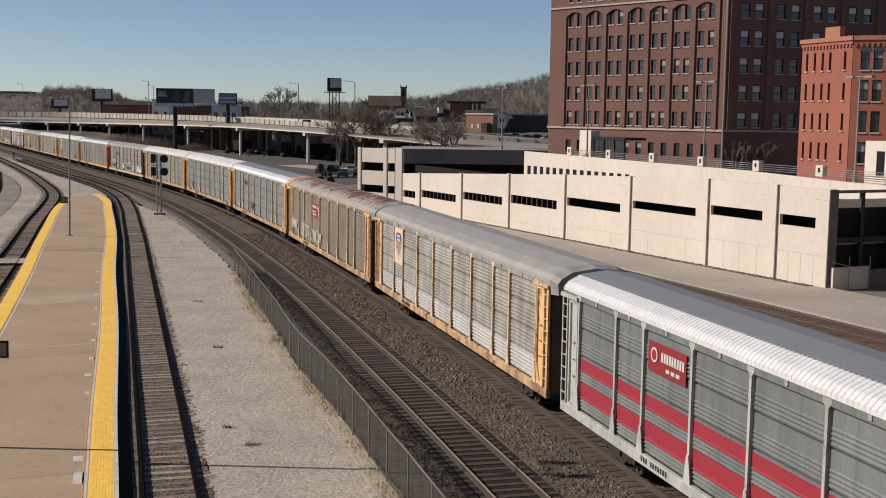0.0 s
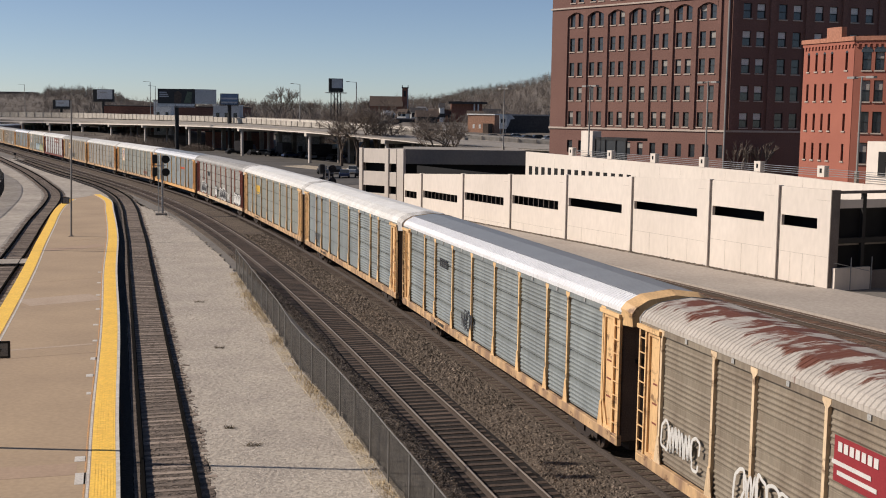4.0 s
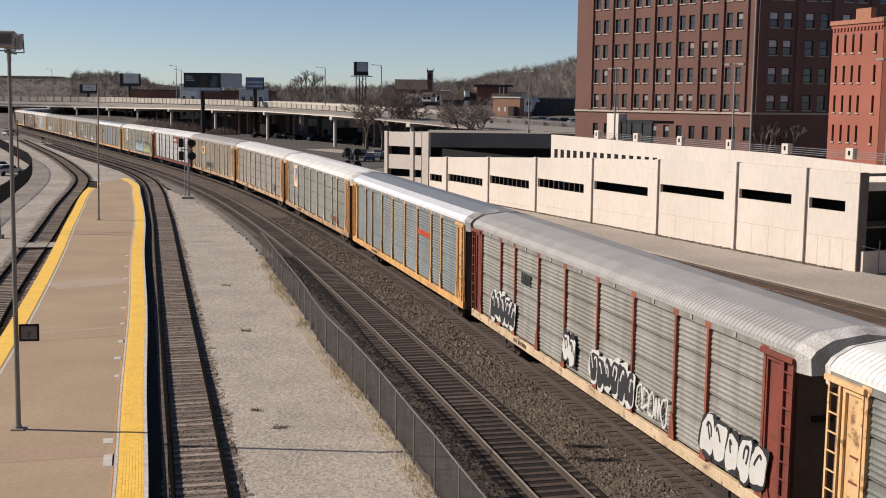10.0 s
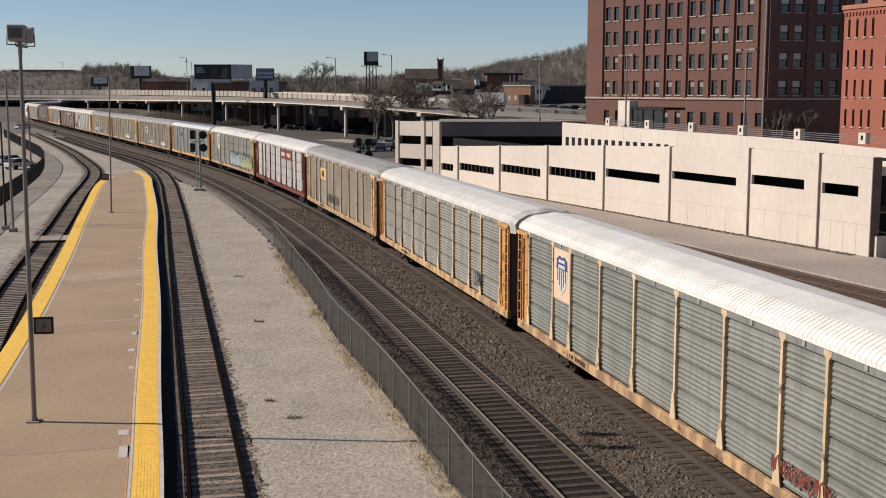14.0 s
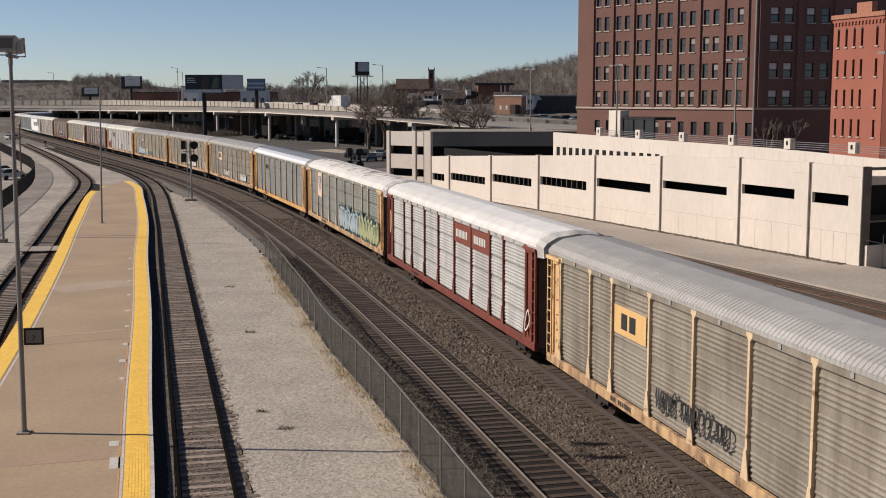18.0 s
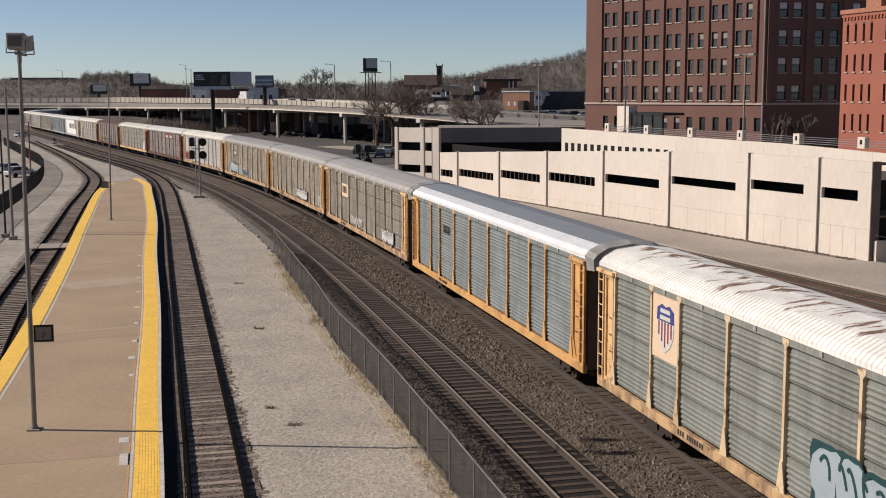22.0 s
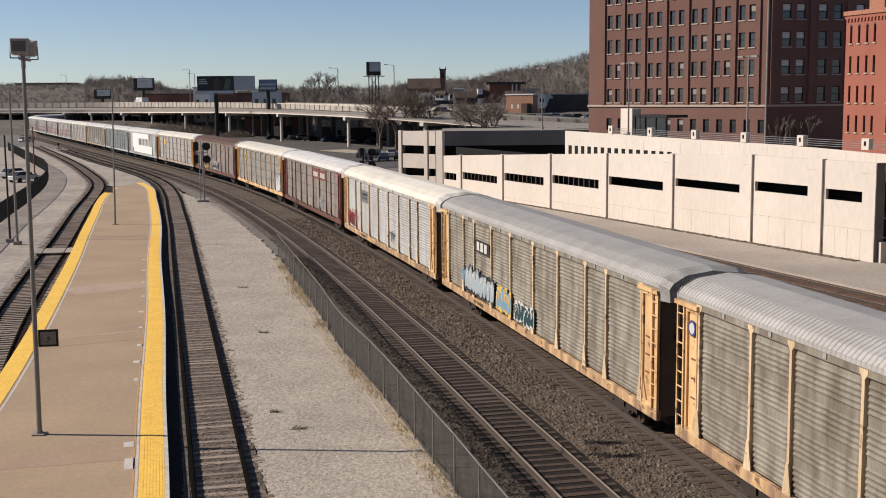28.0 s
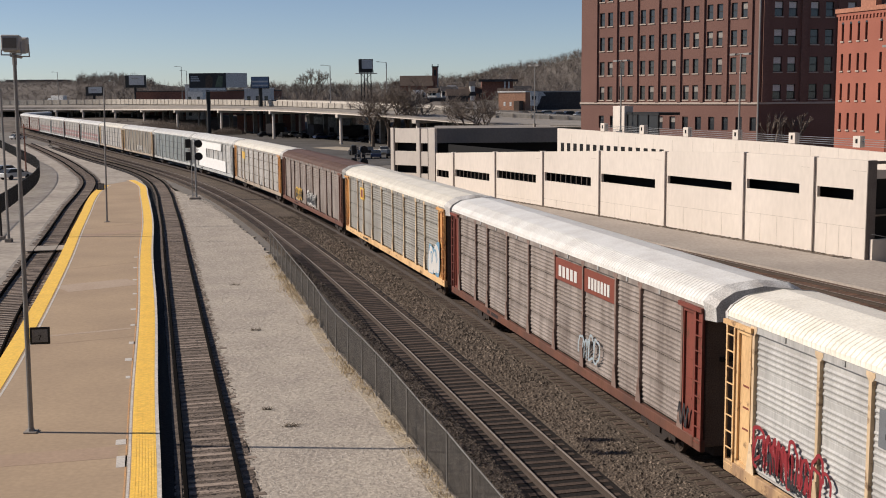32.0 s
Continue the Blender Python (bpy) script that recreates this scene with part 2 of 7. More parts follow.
def ribbon(name, left, right, z, depth, material, label, n=120, wobble=0.0, fray=0.0):
    """A slab between two lines, from their starts to their ends."""
    bm = bmesh.new()
    rows = []
    for k in range(n + 1):
        a, b = left.at(left.length * k / n), right.at(right.length * k / n)
        if wobble:
            b = b + Vector((noise.noise((k * 0.7, 3.1, 0)), 0)) * wobble
        if fray:
            a = a + Vector((noise.noise((k * 0.9, 7.7, 0)), 0)) * fray
        rows.append([bm.verts.new((*a, z)), bm.verts.new((*b, z)), bm.verts.new((*b, z - depth)), bm.verts.new((*a, z - depth))])
    for r, q in zip(rows, rows[1:]):
        for i in range(4):
            bm.faces.new((r[i], r[(i + 1) % 4], q[(i + 1) % 4], q[i]))
    bm.faces.new(rows[0])
    bm.faces.new(rows[-1][::-1])
    return structure(name, bm, material, label)


class Offset(Line):
    def __init__(self, line, off, s0=0.0, s1=None, step=2.0):
        s1 = line.length if s1 is None else s1
        n = max(2, int((s1 - s0) / step))
        self.set([line.at(s0 + (s1 - s0) * k / n, off) for k in range(n + 1)])


def main_line():
    """The train's track: it comes out of a bend behind the viaduct, runs straight, then bends towards the camera."""
    table_s = (-700, 0, 30, 60, 90, 115, 143, 165, 390, 410, 470, 900)
    table_h = (12.9, 12.9, 14.2, 15.8, 17.9, 20.6, 23.0, 24.2, 24.4, 20.0, -10.0, -10.0)
    step = 1.0
    x, y = 7.98, 33.9
    fwd, back = [(x, y)], []
    for k in range(900):
        h = radians(np.interp(k * step + 0.5, table_s, table_h))
        x, y = x - math.sin(h) * step, y + math.cos(h) * step
        fwd.append((x, y))
    x, y = 7.98, 33.9
    for k in range(700):
        h = radians(np.interp(-k * step - 0.5, table_s, table_h))
        x, y = x + math.sin(h) * step, y - math.cos(h) * step
        back.append((x, y))
    line = Line([(0, 0), (1, 0)])
    line.set(back[::-1] + fwd)
    return line


ORIGIN = 700.0          # distance along the main line at which its table starts
MAIN = main_line()

# ---------------------------------------------------------------- ground, tracks, platform
def build_ground():
    bm = bmesh.new()
    n = 40
    xs = [-2600 + 5200 * k / n for k in range(n + 1)]
    ys = [-600 + 3600 * k / n for k in range(n + 1)]
    grid = [[bm.verts.new((x, y, -0.27)) for x in xs] for y in ys]
    for j in range(n):
        for i in range(n):
            bm.faces.new((grid[j][i], grid[j][i + 1], grid[j + 1][i + 1], grid[j + 1][i]))
    structure("ground", bm, M_ground, "dusty grey yard ground reaching to the horizon")


SIDING = Line([(-0.2, 4), (-3.6, 20), (-6.3, 31.9), (-12.7, 58.7), (-18.0, 80.9), (-22.4, 99.4), (-26.3, 115.2), (-30.6, 132.5), (-35.8, 150.9), (-42.2, 168.5), (-49.8, 186), (-62, 212), (-84, 262)])
STUB = Line([(-11.5, 20), (-16.2, 38), (-22.1, 59.6), (-29.8, 91.7), (-35.3, 114), (-44.0, 150), (-53.3, 176.6), (-68.4, 215), (-98, 285)])
SECOND = Offset(MAIN, 4.85, ORIGIN - 60, ORIGIN + 400)
FENCE = Line([(2.9, 21), (1.56, 25.7), (0.0, 32.3), (-2.3, 41.9), (-4.5, 50), (-6.3, 58.3), (-8.8, 69), (-11.3, 79.8)])
FAR_TRACK = Line([(39, 8), (31, 36), (22.1, 61.5), (15.3, 79.9), (5.2, 107), (-9, 145), (-33, 205)])


def rail_mesh(line, off, s0, s1, z=0.0, steel=None, tall=1.0):
    bm = bmesh.new()
    prof = ((-0.07, -0.17), (-0.07, -0.155), (-0.012, -0.13), (-0.012, -0.045), (-0.037, -0.035), (-0.037, 0.0), (0.037, 0.0), (0.037, -0.035), (0.012, -0.045), (0.012, -0.13), (0.07, -0.155), (0.07, -0.17))
    n = int((s1 - s0) / 2.5) + 1
    rows = []
    for k in range(n + 1):
        s = s0 + (s1 - s0) * k / n
        rows.append([bm.verts.new((*line.at(s, off + u), z + w * tall)) for u, w in prof])
    m = len(prof)
    for r, q in zip(rows, rows[1:]):
        for i in range(m):
            f = bm.faces.new((r[i], r[(i + 1) % m], q[(i + 1) % m], q[i]))
            if i == 5:
                f.material_index = 1
    bmesh.ops.recalc_face_normals(bm, faces=bm.faces[:])
    me = bpy.data.meshes.new("rail")
    bm.to_mesh(me)
    bm.free()
    me.materials.append(steel or M_rail)
    me.materials.append(steel or M_railtop)
    return me


def tie_mesh(material, length=2.6, seed=0):
    rnd = random.Random(seed)
    bm = bmesh.new()
    add_box(bm, -0.115, -length / 2, -0.15, 0.115, length / 2, 0)
    for v in bm.verts:
        v.co.x += rnd.uniform(-0.015, 0.015)
        v.co.y += rnd.uniform(-0.05, 0.05)
        v.co.z += rnd.uniform(-0.008, 0.004)
    return mesh_of("tie", bm, material, bevel=0.012)


def build_track(label, line, s0, s1, near, material, spacing=0.53, seed=1, steel=None, rough=0.035, tall=1.0):
    track = thing("railway_track", label, "railway track", group="tracks", kind="structure")
    for off in (0.7525, -0.7525):
        part("rail", rail_mesh(line, off, s0, s1, 0.0, steel, tall), M_rail, track, "rusty steel rail with a worn head")
    rnd = random.Random(seed)
    kinds = [tie_mesh(material, 2.6, k) for k in range(5)]
    n = int((s1 - s0) / spacing)
    far = bmesh.new()
    for k in range(n):
        s = s0 + k * spacing
        s += rnd.uniform(-1, 1) * rough
        m = pose(*line.at(s, rnd.uniform(-1, 1) * rough * 1.6), -0.17 * tall - 0.002 - rnd.uniform(0, 0.012), 0, 0, line.heading(s) + rnd.uniform(-1, 1) * rough * 45) @ Matrix.Diagonal((rnd.uniform(0.85, 1.15), rnd.uniform(1 - rough * 2, 1 + rough), 1, 1))
        if near[0] <= s < near[1]:
            t = part("tie", rnd.choice(kinds), material, track)
            t.matrix_basis = m
        else:
            add_box(far, -0.11, -1.28, -0.1, 0.11, 1.28, 0, m)
    tagged(part("far_ties", far, material, track, "row of timber ties"), kind="stuff")
    return track


def build_tracks():
    build_track("old track with weathered grey ties beside the platform", SIDING, 8, SIDING.length, (22, 150), M_tie_a, spacing=0.57, seed=2, rough=0.085, steel=M_railblack, tall=0.95)
    build_track("main track with oiled dark ties on brown ballast", SECOND, 20, SECOND.length, (68, 205), M_tie_b, seed=3)
    build_track("main track under the passing train", MAIN, ORIGIN - 60, ORIGIN + 520, (ORIGIN - 12, ORIGIN + 60), M_tie_b, seed=4, steel=M_raildark)
    build_track("track beyond the platform's other edge", STUB, 0, STUB.length, (40, 140), M_tie_a, seed=5, rough=0.06, steel=M_railblack)
    build_track("rusty spur track by the service road", FAR_TRACK, 10, FAR_TRACK.length, (40, 75), M_tie_c, seed=6, rough=0.06)


def build_beds():
    a = Offset(MAIN, 4.85 + 1.9, ORIGIN - 60, ORIGIN + 400)
    b = Offset(MAIN, -2.4, ORIGIN - 60, ORIGIN + 400)
    ribbon("ballast", a, b, -0.2, 0.3, M_ballast, "bed of coarse dark brown ballast stones", 200, 0.15)
    # oily bed, coloured darker for the shade in the gaps between ties
    ribbon("ballast", Offset(SECOND, 1.36), Offset(SECOND, -1.36), -0.194, 0.2, M_trackbed, "oily bed between the rails, shade of the tie gaps in its colour", 160, 0.12)
    # the platform edge's cast shadow is put into this strip's near-black colour
    ribbon("ballast", Offset(SIDING, 1.5), Offset(SIDING, 1.04), -0.14, 0.3, M_trackbed, "dark strip coloured as the shadow of the platform edge", 150, 0.1)
    ribbon("ballast", Offset(SIDING, 1.02), Offset(SIDING, 0.85), -0.15, 0.2, M_sidebed, "heaped dirt beside the old siding's rail", 150, 0.05)
    ribbon("ballast", Offset(SIDING, 0.9), Offset(SIDING, -1.2), -0.19, 0.3, M_sidebed, "gravel bed of the old siding", 150)
    ribbon("ballast", Offset(STUB, 1.6), Offset(STUB, -1.6), -0.225, 0.3, M_conc_d, "dirty bed of the stub track", 100)
    left = Offset(SIDING, -1.13, 3, 165, 0.8)
    right = Line([(6.0, 10), (3.0, 21), (0.1, 32.3), (-4.5, 50), (-8.8, 69), (-12.4, 84), (-17, 100), (-22.5, 117), (-30, 137), (-38.5, 159)])
    ribbon("gravel", left, right, -0.187, 0.3, M_gravel, "pale grey gravel strip between the tracks", 320, 0.5, 0.3)
    ribbon("grass_verge", Offset(FENCE, 0.5), Offset(FENCE, -0.12), -0.165, 0.2, M_grass, "dead straw-coloured grass along the fence foot", 90, 0.3)
    ribbon("road", Line([(34.5, 32), (24.1, 62.4), (17.3, 80.7), (7.6, 107), (-2, 134)]), Line([(48, 30), (28.2, 74), (14.9, 106), (2, 136.5)]), -0.12, 0.2, M_road, "pale dusty service road beside the parking garage", 60)
    ribbon("ballast", Offset(FAR_TRACK, 6.5), Offset(FAR_TRACK, -1.9), -0.19, 0.2, M_rustbed, "rust-brown bed of the spur track", 60)


M_patch = mat("paler_concrete_patch", (0.44, 0.34, 0.255), 0.85, dark=(0.40, 0.30, 0.22), scale=0.6, amount=0.8, fine=6, fine_amount=0.1)
M_patch_d = mat("duller_concrete_patch", (0.40, 0.285, 0.20), 0.85, dark=(0.36, 0.255, 0.18), scale=0.6, amount=0.8, fine=6, fine_amount=0.1)


def build_platform():
    top = 0.2
    right = Line([(-1.2, 4), (-4.6, 18), (-7.3, 29.95), (-9.9, 40.7), (-13.9, 57.7), (-18.9, 78), (-23.5, 97.6), (-27.4, 113.1), (-30.9, 126.5), (-34.3, 139.5), (-38.2, 150)])
    left = Line([(-11.3, 4), (-12.4, 18), (-14.4, 30), (-16.4, 41), (-19.9, 56.5), (-24.6, 76), (-28.9, 93), (-32.6, 108), (-35.6, 120), (-38.1, 131), (-39.8, 141)])
    plat = thing("platform", "long tan concrete platform with yellow edge strips", "platform", kind="structure")

    def slab(name, a, b, z, depth, material, label, n=140, s=(0, 1)):
        bm = bmesh.new()
        rows = []
        for k in range(n + 1):
            u = s[0] + (s[1] - s[0]) * k / n
            p, q = a.at(a.length * u), b.at(b.length * u)
            rows.append([bm.verts.new((*p, z)), bm.verts.new((*q, z)), bm.verts.new((*q, z - depth)), bm.verts.new((*p, z - depth))])
        for r, q in zip(rows, rows[1:]):
            for i in range(4):
                bm.faces.new((r[i], r[(i + 1) % 4], q[(i + 1) % 4], q[i]))
        bm.faces.new(rows[0])
        bm.faces.new(rows[-1][::-1])
        part(name, bm, material, plat, label)

    slab("slab", left, right, top, 0.55, M_plat, "tan concrete slab")
    slab("edge_kerb", Offset(right, 0.10), Offset(right, -0.02), top + 0.008, 0.3, M_white, "worn pale edge")
    slab("tactile_strip", Offset(right, 0.80), Offset(right, 0.10), top + 0.012, 0.05, M_yellow, "ribbed yellow warning strip")
    slab("paint_line", Offset(right, 0.90), Offset(right, 0.83), top + 0.005, 0.05, M_white, "thin pale line")
    slab("paint_line", Offset(right, 0.98), Offset(right, 0.93), top + 0.005, 0.05, M_orange, "thin orange line")
    slab("tactile_strip", Offset(left, 0.0), Offset(left, -0.75), top + 0.012, 0.05, M_yellow, "yellow warning strip")
    slab("paint_line", Offset(left, -0.84), Offset(left, -0.92), top + 0.005, 0.05, M_white, "thin pale line")
    for k in range(7):
        slab("rib", Offset(right, 0.195 + k * 0.085), Offset(right, 0.16 + k * 0.085), top + 0.0165, 0.02, M_yellow, "", s=(0.1, 0.6), n=70)
    # expansion joints and the pale stencil marks by the edge
    for k in range(5):
        s = 24 + k * 24.5
        u = s / right.length
        a, b = left.at(left.length * u), right.at(right.length * u)
        a, b = a.lerp(b, 0.08), a.lerp(b, 0.9)
        d = (b - a)
        bm = bmesh.new()
        add_box(bm, 0, -0.02, 0, d.length, 0.02, 0.004)
        o = part("joint", bm, M_patch_d, plat)
        o.matrix_basis = pose(*a, top + 0.001, 0, 0, math.degrees(math.atan2(d.y, d.x)))
    for u, w, m in ((0.43, 2.6, M_patch), (0.335, 0.3, M_patch), (0.205, 1.2, M_patch_d), (0.61, 1.8, M_patch_d)):
        a, b = left.at(left.length * u), right.at(right.length * u)
        d = b - a
        o = part("repair_patch", box_bm(1.1, -w / 2, 0, d.length - 1.2, w / 2, 0.004), m, plat, "slightly different concrete patch")
        o.matrix_basis = pose(*a, top, 0, 0, math.degrees(math.atan2(d.y, d.x)))
    rnd = random.Random(8)
    for s, w, l in ((29.9, 0.32, 1.1), (31.9, 0.32, 0.55), (40.5, 0.18, 0.4), (43.6, 0.3, 0.5), (46.9, 0.25, 0.5), (51.0, 0.25, 0.4), (55.2, 0.25, 0.4), (60.0, 0.25, 0.4), (65, 0.25, 0.4), (70, 0.25, 0.4), (75, 0.25, 0.4)):
        o = part("stencil_mark", box_bm(-l / 2, -w / 2, 0, l / 2, w / 2, 0.005), M_white, plat, "worn pale stencil bar")
        p = right.at(s, 1.09 + rnd.uniform(-0.04, 0.04))
        o.matrix_basis = pose(*p, top, 0, 0, right.heading(s))
    return right


build_ground()
build_beds()
build_tracks()
build_platform()


# ---------------------------------------------------------------- fence, lamps, signal
def build_fence():
    fence = thing("chain_link_fence", "grey chain-link fence with slats along the main line", "fence")
    n = int(FENCE.length / 2.6)
    post = bmesh.new()
    add_tube(post, (0, 0, -0.3), (0, 0, 1.62), 0.03, n=8)
    post = mesh_of("post", post, M_fence)
    sag = [0.05 * noise.noise((k * 0.83, 0, 0)) for k in range(n + 1)]
    for k in range(n + 1):
        p = part("post", post, M_fence, fence)
        p.matrix_basis = pose(*FENCE.at(FENCE.length * k / n), -0.15 + sag[k], rx=sag[k] * 20)
    for k in range(n):
        a, b = FENCE.at(FENCE.length * k / n), FENCE.at(FENCE.length * (k + 1) / n)
        bm = bmesh.new()
        add_tube(bm, (*a, 1.45 + sag[k]), (*b, 1.45 + sag[k + 1]), 0.022, n=6)
        part("top_rail", bm, M_fence, fence)
        d = (b - a)
        bm = bmesh.new()
        m = int(d.length / 0.07)
        for i in range(m):
            c = a + d * ((i + 0.5) / m)
            w = d.normalized() * 0.019
            for z0, z1 in ((-0.12, 1.42 + sag[k]),):
                p0, p1 = c - w, c + w
                vs = [bm.verts.new((*p0, z0)), bm.verts.new((*p1, z0)), bm.verts.new((*p1, z1)), bm.verts.new((*p0, z1))]
                bm.faces.new(vs)
        tagged(part("mesh_panel", bm, M_slat, fence, "chain mesh with grey slats"), kind="stuff")


M_slat = mat("grey_fence_slats", (0.072, 0.064, 0.054), 0.85, dark=(0.03, 0.027, 0.023), scale=1.8, amount=0.9, fine=9, fine_amount=0.55, spec=0.1)
M_fence = mat("dull_galvanised_fence_pipe", (0.21, 0.20, 0.185), 0.7, 0.2, dark=(0.12, 0.11, 0.10), scale=1.5, amount=0.6, fine=20, fine_amount=0.2)
build_fence()


M_housing = mat("pale_lamp_housing", (0.42, 0.40, 0.37), 0.6, 0.1, scale=2, amount=0.4, fine=15, fine_amount=0.12)


def build_lamp(x, y, h, label, sign, turn=0.0, heads=2, side=1, lean=0.0):
    lamp = thing("platform_lamp", label, "lamp post", pose(x, y, 0.2, 0, lean, turn), "platform lamps")
    bm = bmesh.new()
    add_tube(bm, (0, 0, 0.05), (0, 0, h - 0.5), 0.085, 0.055, 12)
    part("pole", bm, M_pole, lamp, smooth=False)
    part("base_plate", box_bm(-0.2, -0.2, 0, 0.2, 0.2, 0.05), M_conc_d, lamp, bevel=0.01)
    bm = bmesh.new()
    add_tube(bm, (0, 0, 0.05), (0, 0, 0.14), 0.12, 0.1, 10)
    part("collar", bm, M_pole, lamp)
    if heads:
        bm = bmesh.new()
        add_tube(bm, (0, -0.35, h - 0.48), (-0.2, 1.5, h - 0.48), 0.04, n=8)
        add_tube(bm, (0, 0, h - 0.75), (0, 0, h - 0.4), 0.07, n=8)
        part("bracket", bm, M_pole, lamp)
        for k in (-1, 1):
            bm = bmesh.new()
            add_prism(bm, ((-0.25, -0.24), (0.25, -0.24), (0.28, 0.24), (-0.28, 0.24)), "y", -0.16, 0.16)
            head = part("floodlight", bm, M_housing, lamp, "grey floodlight housing", bevel=0.03)
            head.matrix_basis = pose(-0.05 if k < 0 else -0.2, -0.1 if k < 0 else 1.3, h - 0.12, 8 * k, 0, 0)
            part("lens", box_bm(-0.2, -0.172, -0.16, 0.2, -0.162, 0.14), M_lens, head, "brownish glass lens").matrix_basis = pose(0, 0, 0, 0, 0, 0 if k < 0 else 180)
            bm = bmesh.new()
            add_tube(bm, (-0.29, 0, -0.34), (-0.29, 0, 0.05), 0.02, n=5)
            add_tube(bm, (0.29, 0, -0.34), (0.29, 0, 0.05), 0.02, n=5)
            add_tube(bm, (-0.29, 0, -0.34), (0.29, 0, -0.34), 0.02, n=5)
            part("yoke", bm, M_steel, head)
    if sign:
        s = part("sign", box_bm(-0.01, -0.30, -0.27, 0.03, 0.30, 0.27), M_black, lamp, "small black framed track sign", bevel=0.008)
        s.matrix_basis = pose(0.42 * side, -0.09, sign, 0, 0, -82)
        f = part("sign_face", box_bm(0, -0.23, -0.2, 0.008, 0.23, 0.2), M_signface, s)
        f.matrix_basis = pose(0.032, 0, 0)
        cu = bpy.data.curves.new("numeral", "FONT")
        cu.body, cu.size, cu.extrude, cu.align_x, cu.align_y = "7", 0.24, 0.004, "CENTER", "CENTER"
        cu.materials.append(M_black)
        num = new("numeral", cu)
        num.parent = s
        num.matrix_basis = pose(0.044, 0, -0.06, 90, 0, 90)
    return lamp


M_lens = mat("dusty_lens", (0.20, 0.17, 0.13), 0.25, fine_amount=0.1)
M_signface = mat("grey_sign_face", (0.24, 0.235, 0.225), 0.5)
build_lamp(-12.75, 35.95, 12.15, "tall grey platform lamp with two floodlights", 3.1, turn=4, lean=0.55)
build_lamp(-27.71, 98.86, 11.8, "grey platform lamp post with a small sign", 3.0, heads=0, side=-1, lean=1.2)


def build_signal(x, y, scale, label):
    s = thing("railway_signal", label, "railway signal", pose(x, y, -0.2, 0, 0, 14))
    for dx, r in ((-0.22, 0.045), (0.18, 0.10)):
        bm = bmesh.new()
        add_tube(bm, (dx, 0, 0), (dx, 0, 6.3 * scale), r, n=8)
        part("mast", bm, M_steel, s)
    for k in range(14):
        bm = bmesh.new()
        add_tube(bm, (-0.22, 0, 0.5 + k * 0.42), (0.22, 0, 0.5 + k * 0.42), 0.018, n=5)
        part("rung", bm, M_steel, s)
    part("footing", box_bm(-0.6, -0.5, -0.1, 0.6, 0.5, 0.25), M_conc_d, s, bevel=0.03)
    for z in (5.9 * scale, 5.9 * scale - 1.35):
        for dx, f in ((0.55, 1), (-0.55, 0)):
            if f:
                bm = bmesh.new()
                add_tube(bm, (dx, -0.12, z), (dx, 0.05, z), 0.42, n=20)
                disc = part("target", bm, M_black, s, "round black signal target")
                for c in (0.16, -0.16):
                    bm = bmesh.new()
                    add_tube(bm, (dx, -0.42, z + c), (dx, -0.12, z + c), 0.12, 0.1, n=10)
                    part("hood", bm, M_black, disc)
            else:
                part("head", box_bm(dx - 0.28, -0.25, z - 0.42, dx + 0.25, 0.25, z + 0.5), M_black, s, "black signal box seen from the side", bevel=0.05)
    part("cross_arm", box_bm(-0.6, -0.05, 5.2, 0.6, 0.05, 5.28), M_steel, s)
    return s


build_signal(-8.1, 126.0, 0.86, "railway signal standing beyond the train")
build_signal(-25.6, 125.1, 1.0, "two-head railway signal on a steel ladder mast")

# ---------------------------------------------------------------- parking garage
G0, GD = Vector((6.0, 124.0)), Vector((0.39939, -0.91678))      # foot of the long wall and its run towards the camera
GN = Vector((-0.91678, -0.39939))                               # out of the wall, towards the tracks
GTURN = math.degrees(math.atan2(GD.y, GD.x))


def garage_top(s):
    return float(np.interp(s, (-15, 0, 21.5, 41.5, 54), (3.9, 4.6, 5.58, 6.25, 6.25)))


